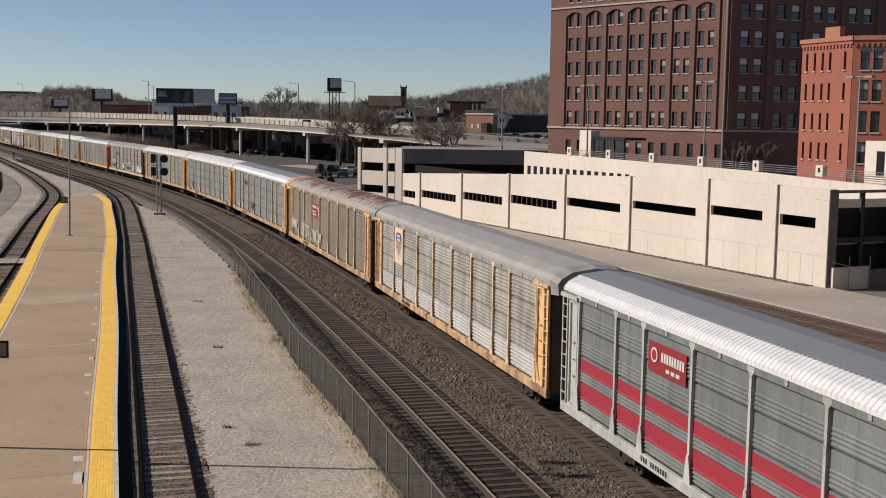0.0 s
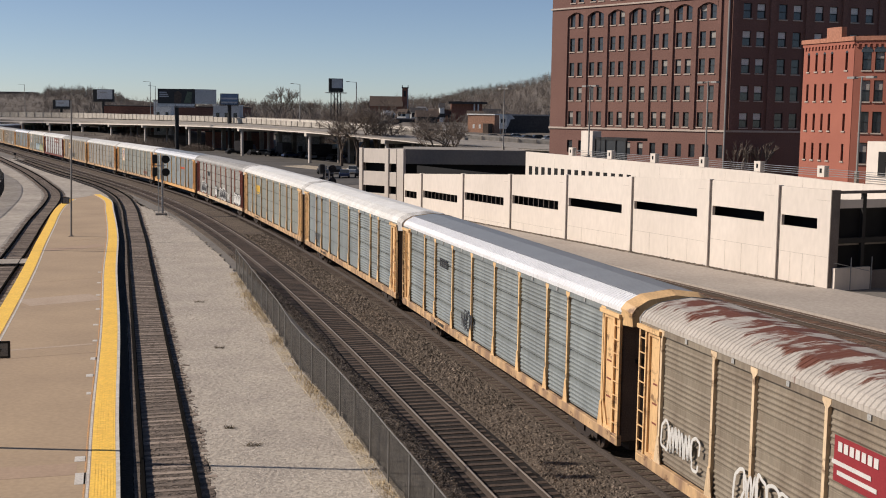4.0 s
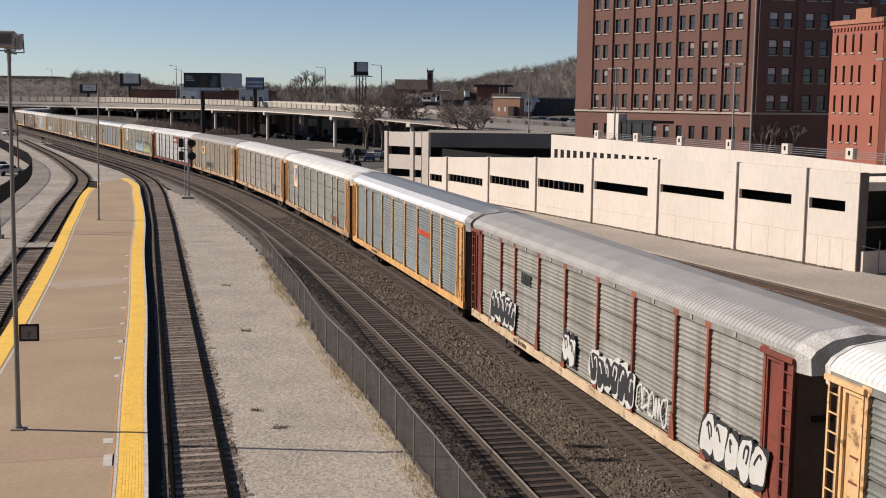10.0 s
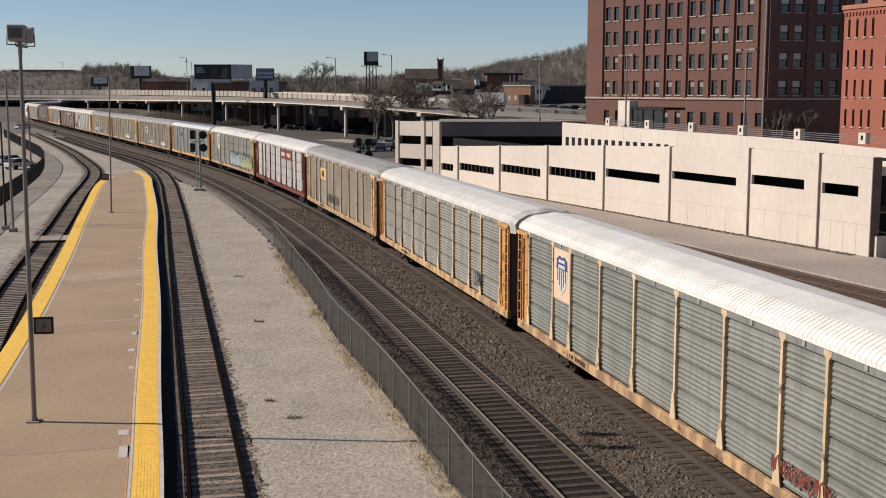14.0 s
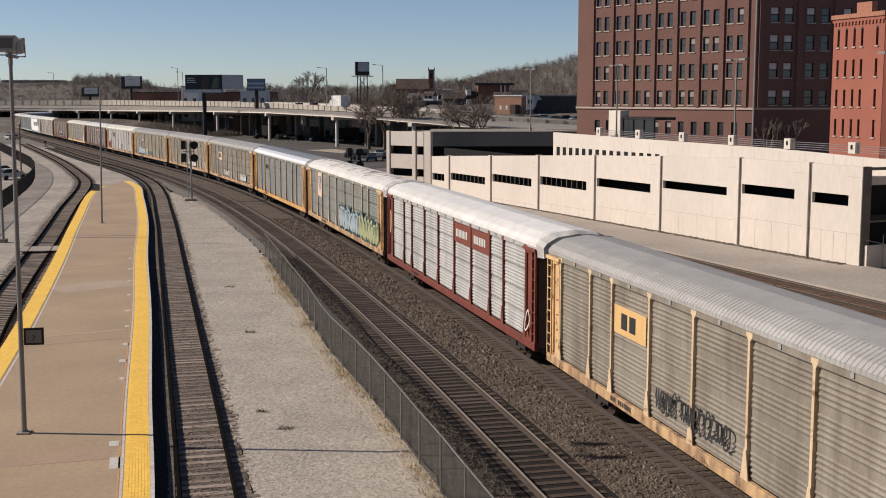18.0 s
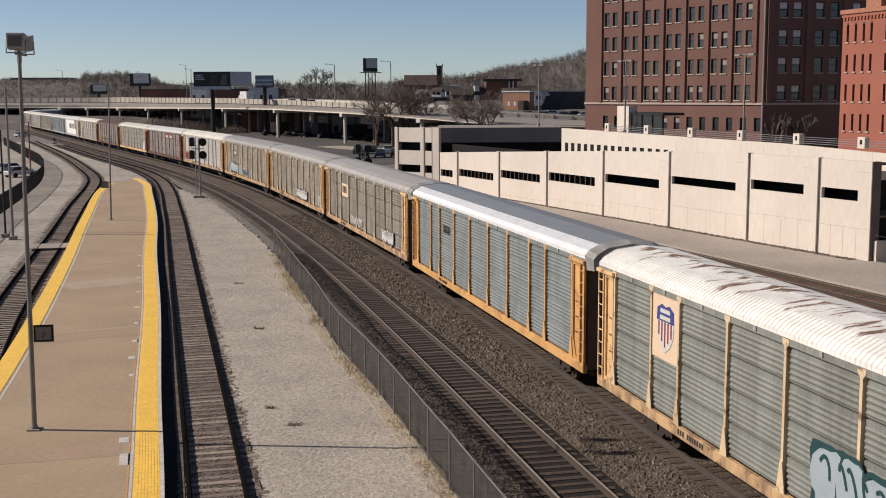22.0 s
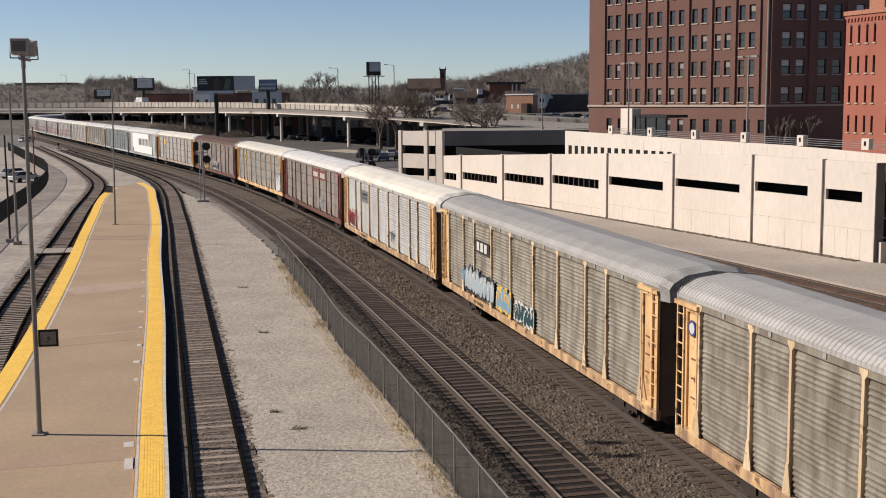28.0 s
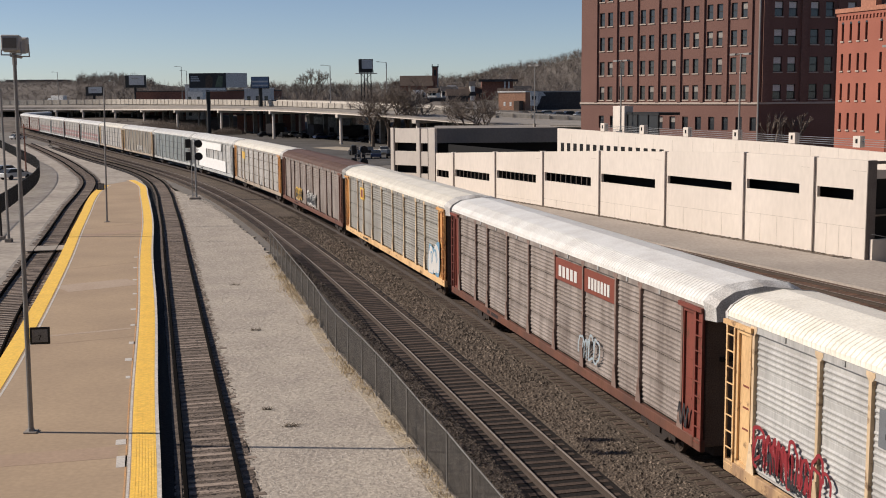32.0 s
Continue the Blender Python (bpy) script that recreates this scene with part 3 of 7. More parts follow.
def build_garage():
    g = thing("parking_garage", "cream precast concrete parking garage with long slot openings", "parking garage", pose(G0.x, G0.y, 0, 0, 0, GTURN))
    # x runs along the wall towards the camera, y into the garage
    posts = (-14.9, -9.75, 0.77, 11.1, 21.45, 31.58, 41.55, 48.95)
    edges = posts + (53.9,)
    slot = [(2.0, 1.2), (2.3, 1.5), (2.78, 1.97), (3.15, 2.33), (3.6, 2.85), (4.02, 3.38), (4.38, 3.68), (4.34, 3.62)]
    for k, (a, b) in enumerate(zip(edges, edges[1:])):
        a += 0.22
        ta, tb = garage_top(a), garage_top(b)
        z1, z0 = slot[k]
        s0, s1 = a + 0.2, b - (1.35 if k < 7 else 1.15)
        bm = bmesh.new()
        for x0, x1, lo0, lo1, hi0, hi1 in ((a, b, -0.3, -0.3, z0, z0), (a, b, z1, z1, ta, tb), (a, s0, z0, z0, z1, z1), (s1, b, z0, z0, z1, z1)):
            add_prism(bm, ((x0, lo0), (x1, lo1), (x1, hi1), (x0, hi0)), "y", 0, 0.25)
        panel = part("wall_panel", bm, M_precast, g, "cream precast panel with a slot opening")
        if k > 1:
            n = 4
            for i in range(1, n):
                x = a + (b - a) * i / n
                part("joint", box_bm(x - 0.012, -0.006, -0.1, x + 0.012, -0.002, z0 - 1.75), M_joint, panel)
            part("joint", box_bm(a, -0.006, z0 - 1.75, b - 0.1, -0.002, z0 - 1.725), M_joint, panel)
            part("joint", box_bm(b - 1.3, -0.006, tb - 0.72, b - 0.1, -0.002, tb - 0.695), M_joint, panel)
        if k < 4:
            m = int((s1 - s0) / 0.9)
            for i in range(1, m):
                x = s0 + (s1 - s0) * i / m
                part("bar", box_bm(x - 0.03, 0.14, z0, x + 0.03, 0.2, z1), M_precast_g, panel)
    for k, a in enumerate(posts[1:]):
        t = garage_top(a)
        part("wall_post", box_bm(a - 0.25, -0.16, -0.3, a + 0.19, 0.28, t + 0.05), M_precast, g, "square wall post", bevel=0.02)
        # dark strip stands in for the post's shaded face towards the camera
        part("post_shade_strip", box_bm(a + 0.19, -0.03, -0.3, a + 0.30, 0.26, t), M_precast_g, g, "dark strip for the shaded side of the post")
    bm = bmesh.new()
    add_prism(bm, ((-15, 0.9), (53.6, 3.0), (53.6, 2.6), (-15, 0.5)), "y", 0.3, 16)
    part("deck", bm, M_conc_d, g, "sloping inner deck")
    bm = bmesh.new()
    add_prism(bm, ((-15, 3.2), (53.4, 5.3), (53.4, 5.0), (-15, 2.9)), "y", 0.3, 6.9)
    part("deck", bm, M_conc_d, g, "sloping top deck")
    # added near-black sheet stands in for the shade behind the slots
    part("inner_shade_sheet", box_bm(-14, 1.3, -0.3, 53.3, 1.5, 4.9), M_void, g, "near-black sheet for the unlit garage inside")
    end = 53.9
    part("corner_column", box_bm(end - 0.35, 0.02, -0.3, end + 0.05, 0.75, 6.24), M_precast_g, g, "dark corner column")
    part("end_beam", box_bm(end - 0.3, 0.75, 6.0, end, 16, 6.18), M_precast_g, g)
    part("end_rail_wall", box_bm(end - 0.2, 0.75, 5.05, end - 0.1, 16, 5.6), M_precast, g, "pale low deck wall behind the beam")
    part("end_beam", box_bm(end - 0.3, 0.75, 2.75, end - 0.05, 16, 3.1), M_black, g)
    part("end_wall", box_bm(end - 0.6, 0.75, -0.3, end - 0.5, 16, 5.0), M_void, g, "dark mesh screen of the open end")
    for y in (3.0, 5.4, 7.9, 10.3, 12.8):
        part("end_post", box_bm(end - 0.3, y - 0.14, 0.6, end - 0.06, y + 0.14, 6.1), M_black, g)
    part("kerb_wall", box_bm(end + 0.1, 0.3, -0.3, end + 0.35, 3.35, 1.2), M_precast, g, "low pale wall at the open end")
    part("kerb_wall", box_bm(end + 0.1, 3.36, -0.4, end + 0.3, 16, 0.95), M_precast_g, g, "low dark wall at the open end")
    for y in (1.4, 3.2):
        bm = bmesh.new()
        add_tube(bm, (end + 0.6, y, -0.3), (end + 0.6, y, 1.9), 0.035, n=6)
        part("rail_post", bm, M_steel, g)
    bm = bmesh.new()
    add_tube(bm, (end + 0.6, 0.0, 1.6), (end + 0.6, 3.3, 0.9), 0.025, n=6)
    part("handrail", bm, M_steel, g)
    bm = bmesh.new()
    add_prism(bm, ((1.6, 4.2), (56, 4.2), (56, 6.2), (47.5, 6.35), (37, 6.65), (20, 6.8), (1.6, 7.02)), "y", 7.0, 7.35)
    part("parapet_wall", bm, M_precast, g, "cream upper parapet wall")
    for k in range(1, 18):
        x = 1.6 + k * 3.0
        part("joint", box_bm(x - 0.012, 6.994, 5.4, x + 0.012, 6.998, 6.45), M_joint, g)
    for k in range(15):
        x = 2.4 + k * 1.3
        # near-black plate on the wall stands in for a shaded opening
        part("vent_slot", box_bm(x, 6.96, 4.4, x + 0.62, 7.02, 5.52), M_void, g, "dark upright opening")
    for k in range(10):
        x = 10.8 + k * 6.95 - 0.1 + (0 if k else 0)
        if x > 56:
            break
        z = 6.98 - (x - 24) * 0.0085
        pier = part("rail_pier", box_bm(x - 0.36, 6.95, z - 0.2, x + 0.36, 7.4, z + 0.62), M_precast, g, "small cream pier")
        part("lamp_slot", box_bm(x - 0.1, 6.93, z + 0.1, x + 0.1, 6.945, z + 0.42), M_void, pier)
        for i in range(4):
            bm = bmesh.new()
            add_tube(bm, (x + 0.3, 7.2, z - 0.1 + i * 0.16), (x + 6.6, 7.2, z - 0.1 + i * 0.16 - 0.055), 0.022, n=5)
            part("handrail", bm, M_steel, g)
    # stair head and glass shelter on the roof deck
    part("stair_head", box_bm(10.3, 8.4, 5.0, 12.4, 9.4, 9.4), M_precast, g, "tall cream stair head")
    sh = part("shelter", box_bm(12.5, 8.6, 8.55, 18.0, 11.0, 8.8), M_black, g, "dark glazed shelter")
    part("shelter_glass", box_bm(12.6, 8.65, 6.5, 17.9, 8.68, 8.55), M_glass, sh)
    for x in (12.6, 14.4, 16.2, 17.9):
        part("mullion", box_bm(x - 0.06, 8.55, 6.5, x + 0.06, 8.75, 8.6), M_black, sh)
    a2 = part("stair_head", box_bm(49.2, 7.6, 5.0, 51.2, 10.5, 9.3), M_precast, g, "cream stair head with an arched door")
    part("door", box_bm(50.3, 7.56, 6.9, 51.0, 7.59, 8.6), M_void, a2)
    for x, y, top in ((-14.97, 13.2, 14.1), (12.96, 7.62, 13.8), (31.17, 7.62, 13.8), (48.32, 7.62, 13.8)):
        lamp = part("deck_lamp", box_bm(x - 0.12, y - 0.12, 6.0, x + 0.12, y + 0.12, 7.1), M_conc_d, g, "twin-arm deck lamp")
        bm = bmesh.new()
        add_tube(bm, (x, y, 6.0), (x, y, top + 0.05), 0.09, 0.06, n=8)
        part("pole", bm, M_pole, lamp)
        for e in (-1, 1):
            bm = bmesh.new()
            add_tube(bm, (x, y, top), (x + e * 0.7, y, top - 0.05), 0.04, n=6)
            add_box(bm, x + e * 0.9 - 0.35, y - 0.17, top - 0.12, x + e * 0.9 + 0.35, y + 0.18, top + 0.04)
            part("luminaire", bm, M_pole, lamp)
    return g


M_joint = mat("panel_joint", (0.50, 0.445, 0.385), 0.9)


def build_garage_end():
    g = thing("garage_stair_tower", "tall cream garage end with two tiers of openings", "parking garage")
    # left end face, running away to the left from the wall's far corner
    a, b = Vector((-5.3, 142.5)), Vector((0.05, 138.0))
    d = (b - a)
    t = math.degrees(math.atan2(d.y, d.x))
    L = d.length
    g.matrix_basis = pose(a.x, a.y, 0, 0, 0, t)
    for x0, x1 in ((0, 0.5), (L - 2.9, L - 2.35), (L - 1.0, L)):
        part("column", box_bm(x0, -0.05, -0.3, x1, 0.4, 6.75), M_precast, g, bevel=0.02)
    for x in (0.5, L - 2.35, L - 1.12):
        part("column_joint", box_bm(x, -0.03, -0.3, x + 0.12, 0.36, 6.72), M_precast_g, g, "dark joint beside the column")
    for z0, z1 in ((-0.3, 1.4), (2.3, 4.0), (5.0, 6.7)):
        for x0, x1 in ((0.5, L - 2.9), (L - 2.35, L - 1.0)):
            part("spandrel", box_bm(x0, 0.02, z0, x1, 0.3, z1), M_precast, g)
    # near-black backing stands in for the shade behind the tower openings
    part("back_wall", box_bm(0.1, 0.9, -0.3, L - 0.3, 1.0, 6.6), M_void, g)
    part("roof_slab", box_bm(0, 0.3, 6.4, L, 12, 6.62), M_conc_d, g)
    part("side_wall", box_bm(0, 0.4, -0.3, 0.3, 12, 6.6), M_precast, g)
    k = thing("garage_ramp_wall", "dark grey ramp wall above a near-black sheet for the unlit opening", "parking garage")
    part("ramp_wall", box_bm(0.1, 138.3, 5.02, 14.6, 138.7, 6.74), M_rampgrey, k)
    # near-black sheet stands in for the depth of shade below the ramp wall
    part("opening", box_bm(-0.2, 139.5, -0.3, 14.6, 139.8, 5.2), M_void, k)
    part("ramp_roof", box_bm(0.0, 138.7, 6.5, 14.6, 152, 6.7), M_conc_d, k)


M_rampgrey = mat("dark_grey_panel", (0.20, 0.18, 0.16), 0.8, scale=0.3, amount=0.3, fine=4, fine_amount=0.1)
build_garage()
build_garage_end()
foot = [G0 + GD * x for x in (-13, 8, 30, 53)]
ribbon("grass_verge", Line([p + GN * 0.18 for p in foot]), Line([p + GN * 0.55 for p in foot]), -0.112, 0.1, M_grass, "thin strip of dead grass along the garage wall", 90, 0.7)


# ---------------------------------------------------------------- brick buildings
def wall_with_windows(parent, width, z0, z1, cols, rows, material, thick=0.5, label=""):
    """A wall in the parent's xz plane, facing -y, with real openings. cols: (x0, x1); rows: (z0, z1)."""
    bm = bmesh.new()
    xs = sorted({0.0, width, *[v for c in cols for v in c]})
    zs = sorted({z0, z1, *[v for r in rows for v in r]})
    cs, rs = set(cols), set(rows)
    for x0, x1 in zip(xs, xs[1:]):
        if (x0, x1) not in cs:
            add_box(bm, x0, 0, z0, x1, thick, z1)
            continue
        for a, b in zip(zs, zs[1:]):
            if (a, b) not in rs:
                add_box(bm, x0, 0, a, x1, thick, b)
    return part("wall", bm, material, parent, label)


def add_windows(parent, cols, rows, sill=True, blinds=0.3, seed=3, blind_mat=None):
    rnd = random.Random(seed)
    cache = {}
    for r, (z0, z1) in enumerate(rows):
        for x0, x1 in cols:
            w, h = round(x1 - x0, 2), round(z1 - z0, 2)
            if (w, h) not in cache:
                fr = bmesh.new()
                f = 0.09
                add_box(fr, 0, 0, 0, f, 0.1, h)
                add_box(fr, w - f, 0, 0, w, 0.1, h)
                add_box(fr, f, 0, 0, w - f, 0.1, f)
                add_box(fr, f, 0, h - f, w - f, 0.1, h)
                add_box(fr, f, 0, h * 0.5 - 0.05, w - f, 0.1, h * 0.5 + 0.05)
                cache[w, h] = (mesh_of("window_frame", fr, M_black),
                               mesh_of("pane", box_bm(f, 0.04, f, w - f, 0.06, h - f), M_glass),
                               mesh_of("blind", box_bm(f, 0.025, h * 0.55, w - f, 0.035, h - f), blind_mat or M_blind),
                               mesh_of("sill", box_bm(-0.08, -0.1, -0.17, w + 0.08, 0.1, 0.0), M_stone))
            fr, pn, bl, sl = cache[w, h]
            win = part("window", fr, M_black, parent)
            win.matrix_basis = pose(x0, 0.22, z0)
            part("pane", pn, M_glass, win)
            if rnd.random() < blinds:
                part("blind", bl, M_blind, win)
            if sill:
                s = part("sill", sl, M_stone, win)
                s.matrix_basis = pose(0, -0.24, 0)


def build_warehouse():
    a, b = Vector((24.95, 201.0)), Vector((47.45, 173.0))
    d = b - a
    w = d.length
    h = thing("brick_warehouse", "tall dark brown brick warehouse with rows of paired windows", "building", pose(a.x, a.y, 0, 0, 0, math.degrees(math.atan2(d.y, d.x))))
    z_band = 9.05
    storey = 4.0
    top = 40.0
    bays = 7
    first, pitch = 4.1, (w - 5.0) / bays
    cols = []
    for k in range(bays):
        x = first + k * pitch
        cols += [(x + 0.1, x + 1.2), (x + 1.9, x + 3.0)]
    rows = [(z_band + 0.55 + k * storey, z_band + 2.75 + k * storey) for k in range(7)]
    wall_with_windows(h, w, z_band, top, cols, rows, M_brick, label="dark brown brick front")
    add_windows(h, cols, rows, blinds=0.3)
    low = [(first + k * (w - 5.6) / 12, first + k * (w - 5.6) / 12 + 1.15) for k in range(13)]
    wall_with_windows(h, w, -0.3, z_band, low, [(5.0, 7.0)], M_brick, label="plain brick base storey")
    add_windows(h, low, [(5.0, 7.0)], sill=False, blinds=0.1)
    part("band_course", box_bm(-0.15, -0.2, z_band - 0.15, w + 0.15, 0.1, z_band + 0.15), M_stone, h, "pale stone band")
    part("band_course", box_bm(-0.15, -0.2, z_band + 19.6, w + 0.15, 0.1, z_band + 19.85), M_stone, h, "pale stone band")
    for k in range(bays + 1):
        x = first - 0.9 + k * pitch
        if k == bays:
            x = w - 1.9
        part("pilaster", box_bm(x, -0.28, z_band + 0.15, x + 0.62, 0.0, z_band + 19.3), M_brick, h)
    for k in range(bays):
        x = first - 0.28 + k * pitch
        bm = bmesh.new()
        pts = []
        for i in range(9):
            u = i / 8
            pts.append((x + (pitch - 0.62) * u, z_band + 18.2 + 0.75 * math.sin(math.pi * u)))
        pts += [(x + pitch - 0.62, z_band + 19.3), (x, z_band + 19.3)]
        add_prism(bm, pts, "y", -0.28, -0.002)
        part("arch", bm, M_brick, h)
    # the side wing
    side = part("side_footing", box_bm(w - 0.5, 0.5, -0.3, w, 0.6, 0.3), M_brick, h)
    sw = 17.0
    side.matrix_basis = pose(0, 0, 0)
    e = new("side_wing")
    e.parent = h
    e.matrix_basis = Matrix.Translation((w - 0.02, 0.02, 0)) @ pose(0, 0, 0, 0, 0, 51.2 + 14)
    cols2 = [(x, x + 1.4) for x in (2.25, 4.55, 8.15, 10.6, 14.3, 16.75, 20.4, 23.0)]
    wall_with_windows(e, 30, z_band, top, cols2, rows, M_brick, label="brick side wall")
    # pale sheets fill the top half of most of these panes
    add_windows(e, cols2, rows[3:], blinds=0.9, seed=5, blind_mat=M_windowpale)
    add_windows(e, cols2[:2], rows[:3], blinds=0.9, seed=6, blind_mat=M_windowpale)
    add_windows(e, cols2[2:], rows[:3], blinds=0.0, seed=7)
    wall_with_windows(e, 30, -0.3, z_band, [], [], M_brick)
    part("band_course", box_bm(0, -0.2, z_band - 0.15, 30, 0.1, z_band + 0.15), M_stone, e)
    for x in (0.4, 6.6, 12.6, 18.9, 25.2):
        part("pilaster", box_bm(x, -0.3, z_band + 0.15, x + 0.9, 0, top), M_brick, e)
    bm = bmesh.new()
    add_tube(bm, (w + 0.1, -0.25, 2), (w + 0.1, -0.25, top), 0.14, n=8)
    part("downpipe", bm, M_pole, h)
    part("roof", box_bm(0.2, 0.4, top - 1, w, 30, top - 0.7), M_conc_d, h)
    return h


def build_red_building():
    a, b = Vector((48.6, 143.2)), Vector((51.5, 134.6))
    d = b - a
    w = d.length
    h = thing("red_brick_building", "bright red brick building with narrow arched windows", "building", pose(a.x, a.y, 0, 0, 0, math.degrees(math.atan2(d.y, d.x))))
    cols = [(x, x + 0.42) for x in (0.75, 2.2, 3.65, 5.0, 7.6)]
    rows = [(6.1 + k * 3.5, 8.1 + k * 3.5) for k in range(4)]
    wall_with_windows(h, w, -0.3, 20.3, cols, rows, M_brick_red, label="red brick front")
    add_windows(h, cols, rows, blinds=0.15, sill=True, seed=9)
    e = new("corner_side")
    e.parent = h
    e.matrix_basis = Matrix.Translation((w - 0.02, 0.02, 0)) @ pose(0, 0, 0, 0, 0, 42)
    cols2 = [(0.9, 1.9), (2.3, 3.3), (5.6, 6.6), (7.0, 8.0), (10, 11), (11.4, 12.4)]
    rows2 = [(5.9 + k * 3.55, 8.3 + k * 3.55) for k in range(4)]
    wall_with_windows(e, 22, -0.3, 20.3, cols2, rows2, M_brick_red, label="red brick corner side")
    add_windows(e, cols2, rows2, blinds=0.3, seed=4)
    for x0, x1 in cols2:
        bm = bmesh.new()
        pts = [(x0 - 0.12 + (x1 - x0 + 0.24) * i / 8, 18.85 + 0.5 * math.sin(math.pi * i / 8)) for i in range(9)]
        add_prism(bm, pts + [(x1 + 0.12, 18.6), (x0 - 0.12, 18.6)], "y", -0.04, 0.3)
        part("arch_head", bm, M_glass, e)
    for x0, x1 in cols:
        bm = bmesh.new()
        pts = [(x0 - 0.03 + (x1 - x0 + 0.06) * i / 8, 18.6 + 0.26 * math.sin(math.pi * i / 8)) for i in range(9)]
        add_prism(bm, pts, "y", -0.03, 0.2)
        part("arch_head", bm, M_glass, h)
    for p, ww in ((h, w), (e, 22)):
        part("cornice", box_bm(-0.2, -0.3, 19.9, ww + 0.2, 0.5, 20.4), M_brick_pale, p, "paler brick cornice")
        part("corbel", box_bm(-0.1, -0.15, 19.5, ww + 0.1, 0.0, 19.9), M_brick_red, p)
        for k in range(int(ww / 0.6)):
            part("bracket", shared_bracket(), M_brick_red, p).matrix_basis = pose(0.2 + k * 0.6, -0.15, 19.15)
    part("stepped_parapet", box_bm(4.4, -0.25, 20.4, 7.0, 0.5, 21.6), M_brick_pale, h)
    part("roof", box_bm(0.2, 0.4, 19, w, 18, 19.3), M_conc_d, h)
    part("back_wall", box_bm(-0.1, 0.2, -0.3, 0.3, 18, 20.2), M_brick_red, h)


BRACKETS = []


def shared_bracket():
    if not BRACKETS:
        BRACKETS.append(mesh_of("bracket", box_bm(0, 0, 0, 0.28, 0.148, 0.35), M_brick_red))
    return BRACKETS[0]


M_brick_pale = mat("pale_red_brick", (0.41, 0.185, 0.12), 0.9, scale=0.3, amount=0.4, fine=5, fine_amount=0.2)
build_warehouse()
build_red_building()


# ---------------------------------------------------------------- viaduct
def build_viaduct():
    # the edge beam that faces the tracks, and the roadway barrier behind it: x, y, foot, top
    edge = ((-209, 480, 6.2, 7.3), (-171.4, 470, 6.1, 7.2), (-147.2, 464, 6.0, 7.1), (-128.1, 455, 5.95, 7.0), (-106.2, 432, 6.05, 7.05), (-85.2, 392, 6.4, 7.2), (-63.2, 350, 6.7, 7.4),
            (-41.9, 307, 6.85, 7.5), (-21.2, 267, 6.5, 7.1), (-8.9, 246, 6.1, 6.5), (-0.7, 236, 5.6, 6.0), (7, 228, 5.1, 5.4), (20.4, 220, 4.7, 5.0), (34.4, 215, 4.4, 4.7))
    rail = ((-216.7, 498, 8.1, 9.9), (-177.7, 488, 8.1, 9.9), (-152, 480, 8.1, 10.0), (-125.2, 465, 8.15, 10.1), (-92, 415, 8.15, 9.9), (-63.6, 365, 8.2, 9.75), (-40.8, 322, 8.0, 9.3),
            (-22.5, 284, 7.65, 8.8), (-8.4, 268, 7.25, 8.3), (4.3, 262, 6.4, 7.3), (16.5, 258, 5.6, 6.5), (32.1, 254, 4.85, 5.7), (52, 250, 4.6, 5.4), (72, 246, 4.6, 5.4))
    near, lane = Line([p[:2] for p in edge]), Line([p[:2] for p in rail])
    v = thing("highway_viaduct", "pale concrete highway viaduct on slim round piers", "viaduct", kind="structure")

    def heights(table, y):
        t = sorted(table, key=lambda p: p[1])
        return [float(np.interp(y, [p[1] for p in t], [p[i] for p in t])) for i in (2, 3)]

    def sweep(name, line, table, off0, off1, lift0, lift1, material, label):
        """A bar along a line; lift0 and lift1 are parts of the way from its foot to its top."""
        bm = bmesh.new()
        rows = []
        n = 110
        for k in range(n + 1):
            s = line.length * k / n
            z0, z1 = heights(table, line.at(s).y)
            a, b = z0 + (z1 - z0) * lift0, z0 + (z1 - z0) * lift1
            rows.append([bm.verts.new((*line.at(s, o), w)) for o, w in ((off0, a), (off1, a), (off1, b), (off0, b))])
        for r, q in zip(rows, rows[1:]):
            for i in range(4):
                bm.faces.new((r[i], r[(i + 1) % 4], q[(i + 1) % 4], q[i]))
        bm.faces.new(rows[0])
        bm.faces.new(rows[-1][::-1])
        return part(name, bm, material, v, label)

    sweep("fascia_beam", near, edge, -0.15, 0.4, 0.42, 1.0, M_conc_d, "dark brown-grey edge beam")
    # the sunlit edge line is put into the girder's pale concrete
    sweep("edge_girder", near, edge, -0.4, 0.4, 0.0, 0.4, M_precast, "girder below the edge beam, coloured pale as sunlit")
    bm = bmesh.new()
    rows = []
    for k in range(91):
        p, q = near.at(near.length * k / 90, 0.4), lane.at(lane.length * k / 90, 1.0)
        zp, zq = heights(edge, p.y)[1] - 0.03, heights(rail, q.y)[0] - 0.1
        rows.append([bm.verts.new((*p, zp)), bm.verts.new((*q, zq)), bm.verts.new((*q, zq - 0.8)), bm.verts.new((*p, zp - 0.5))])
    for r, q in zip(rows, rows[1:]):
        for i in range(4):
            bm.faces.new((r[i], r[(i + 1) % 4], q[(i + 1) % 4], q[i]))
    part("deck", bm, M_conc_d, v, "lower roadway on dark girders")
    sweep("barrier", lane, rail, -0.2, 0.2, 0.0, 1.0, M_conc_m, "pale concrete barrier")
    sweep("deck", lane, rail, 0.2, 17, -0.2, 0.0, M_conc_d, "upper roadway")
    # darker concrete stands in for the shade under the deck
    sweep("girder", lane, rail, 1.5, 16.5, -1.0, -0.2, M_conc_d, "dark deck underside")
    sweep("barrier", lane, rail, 17, 17.4, 0.0, 0.8, M_conc, "pale concrete barrier")
    sweep("back_deck", lane, rail, 20, 34, -0.6, 0.1, M_conc_d, "roadway of the second carriageway")
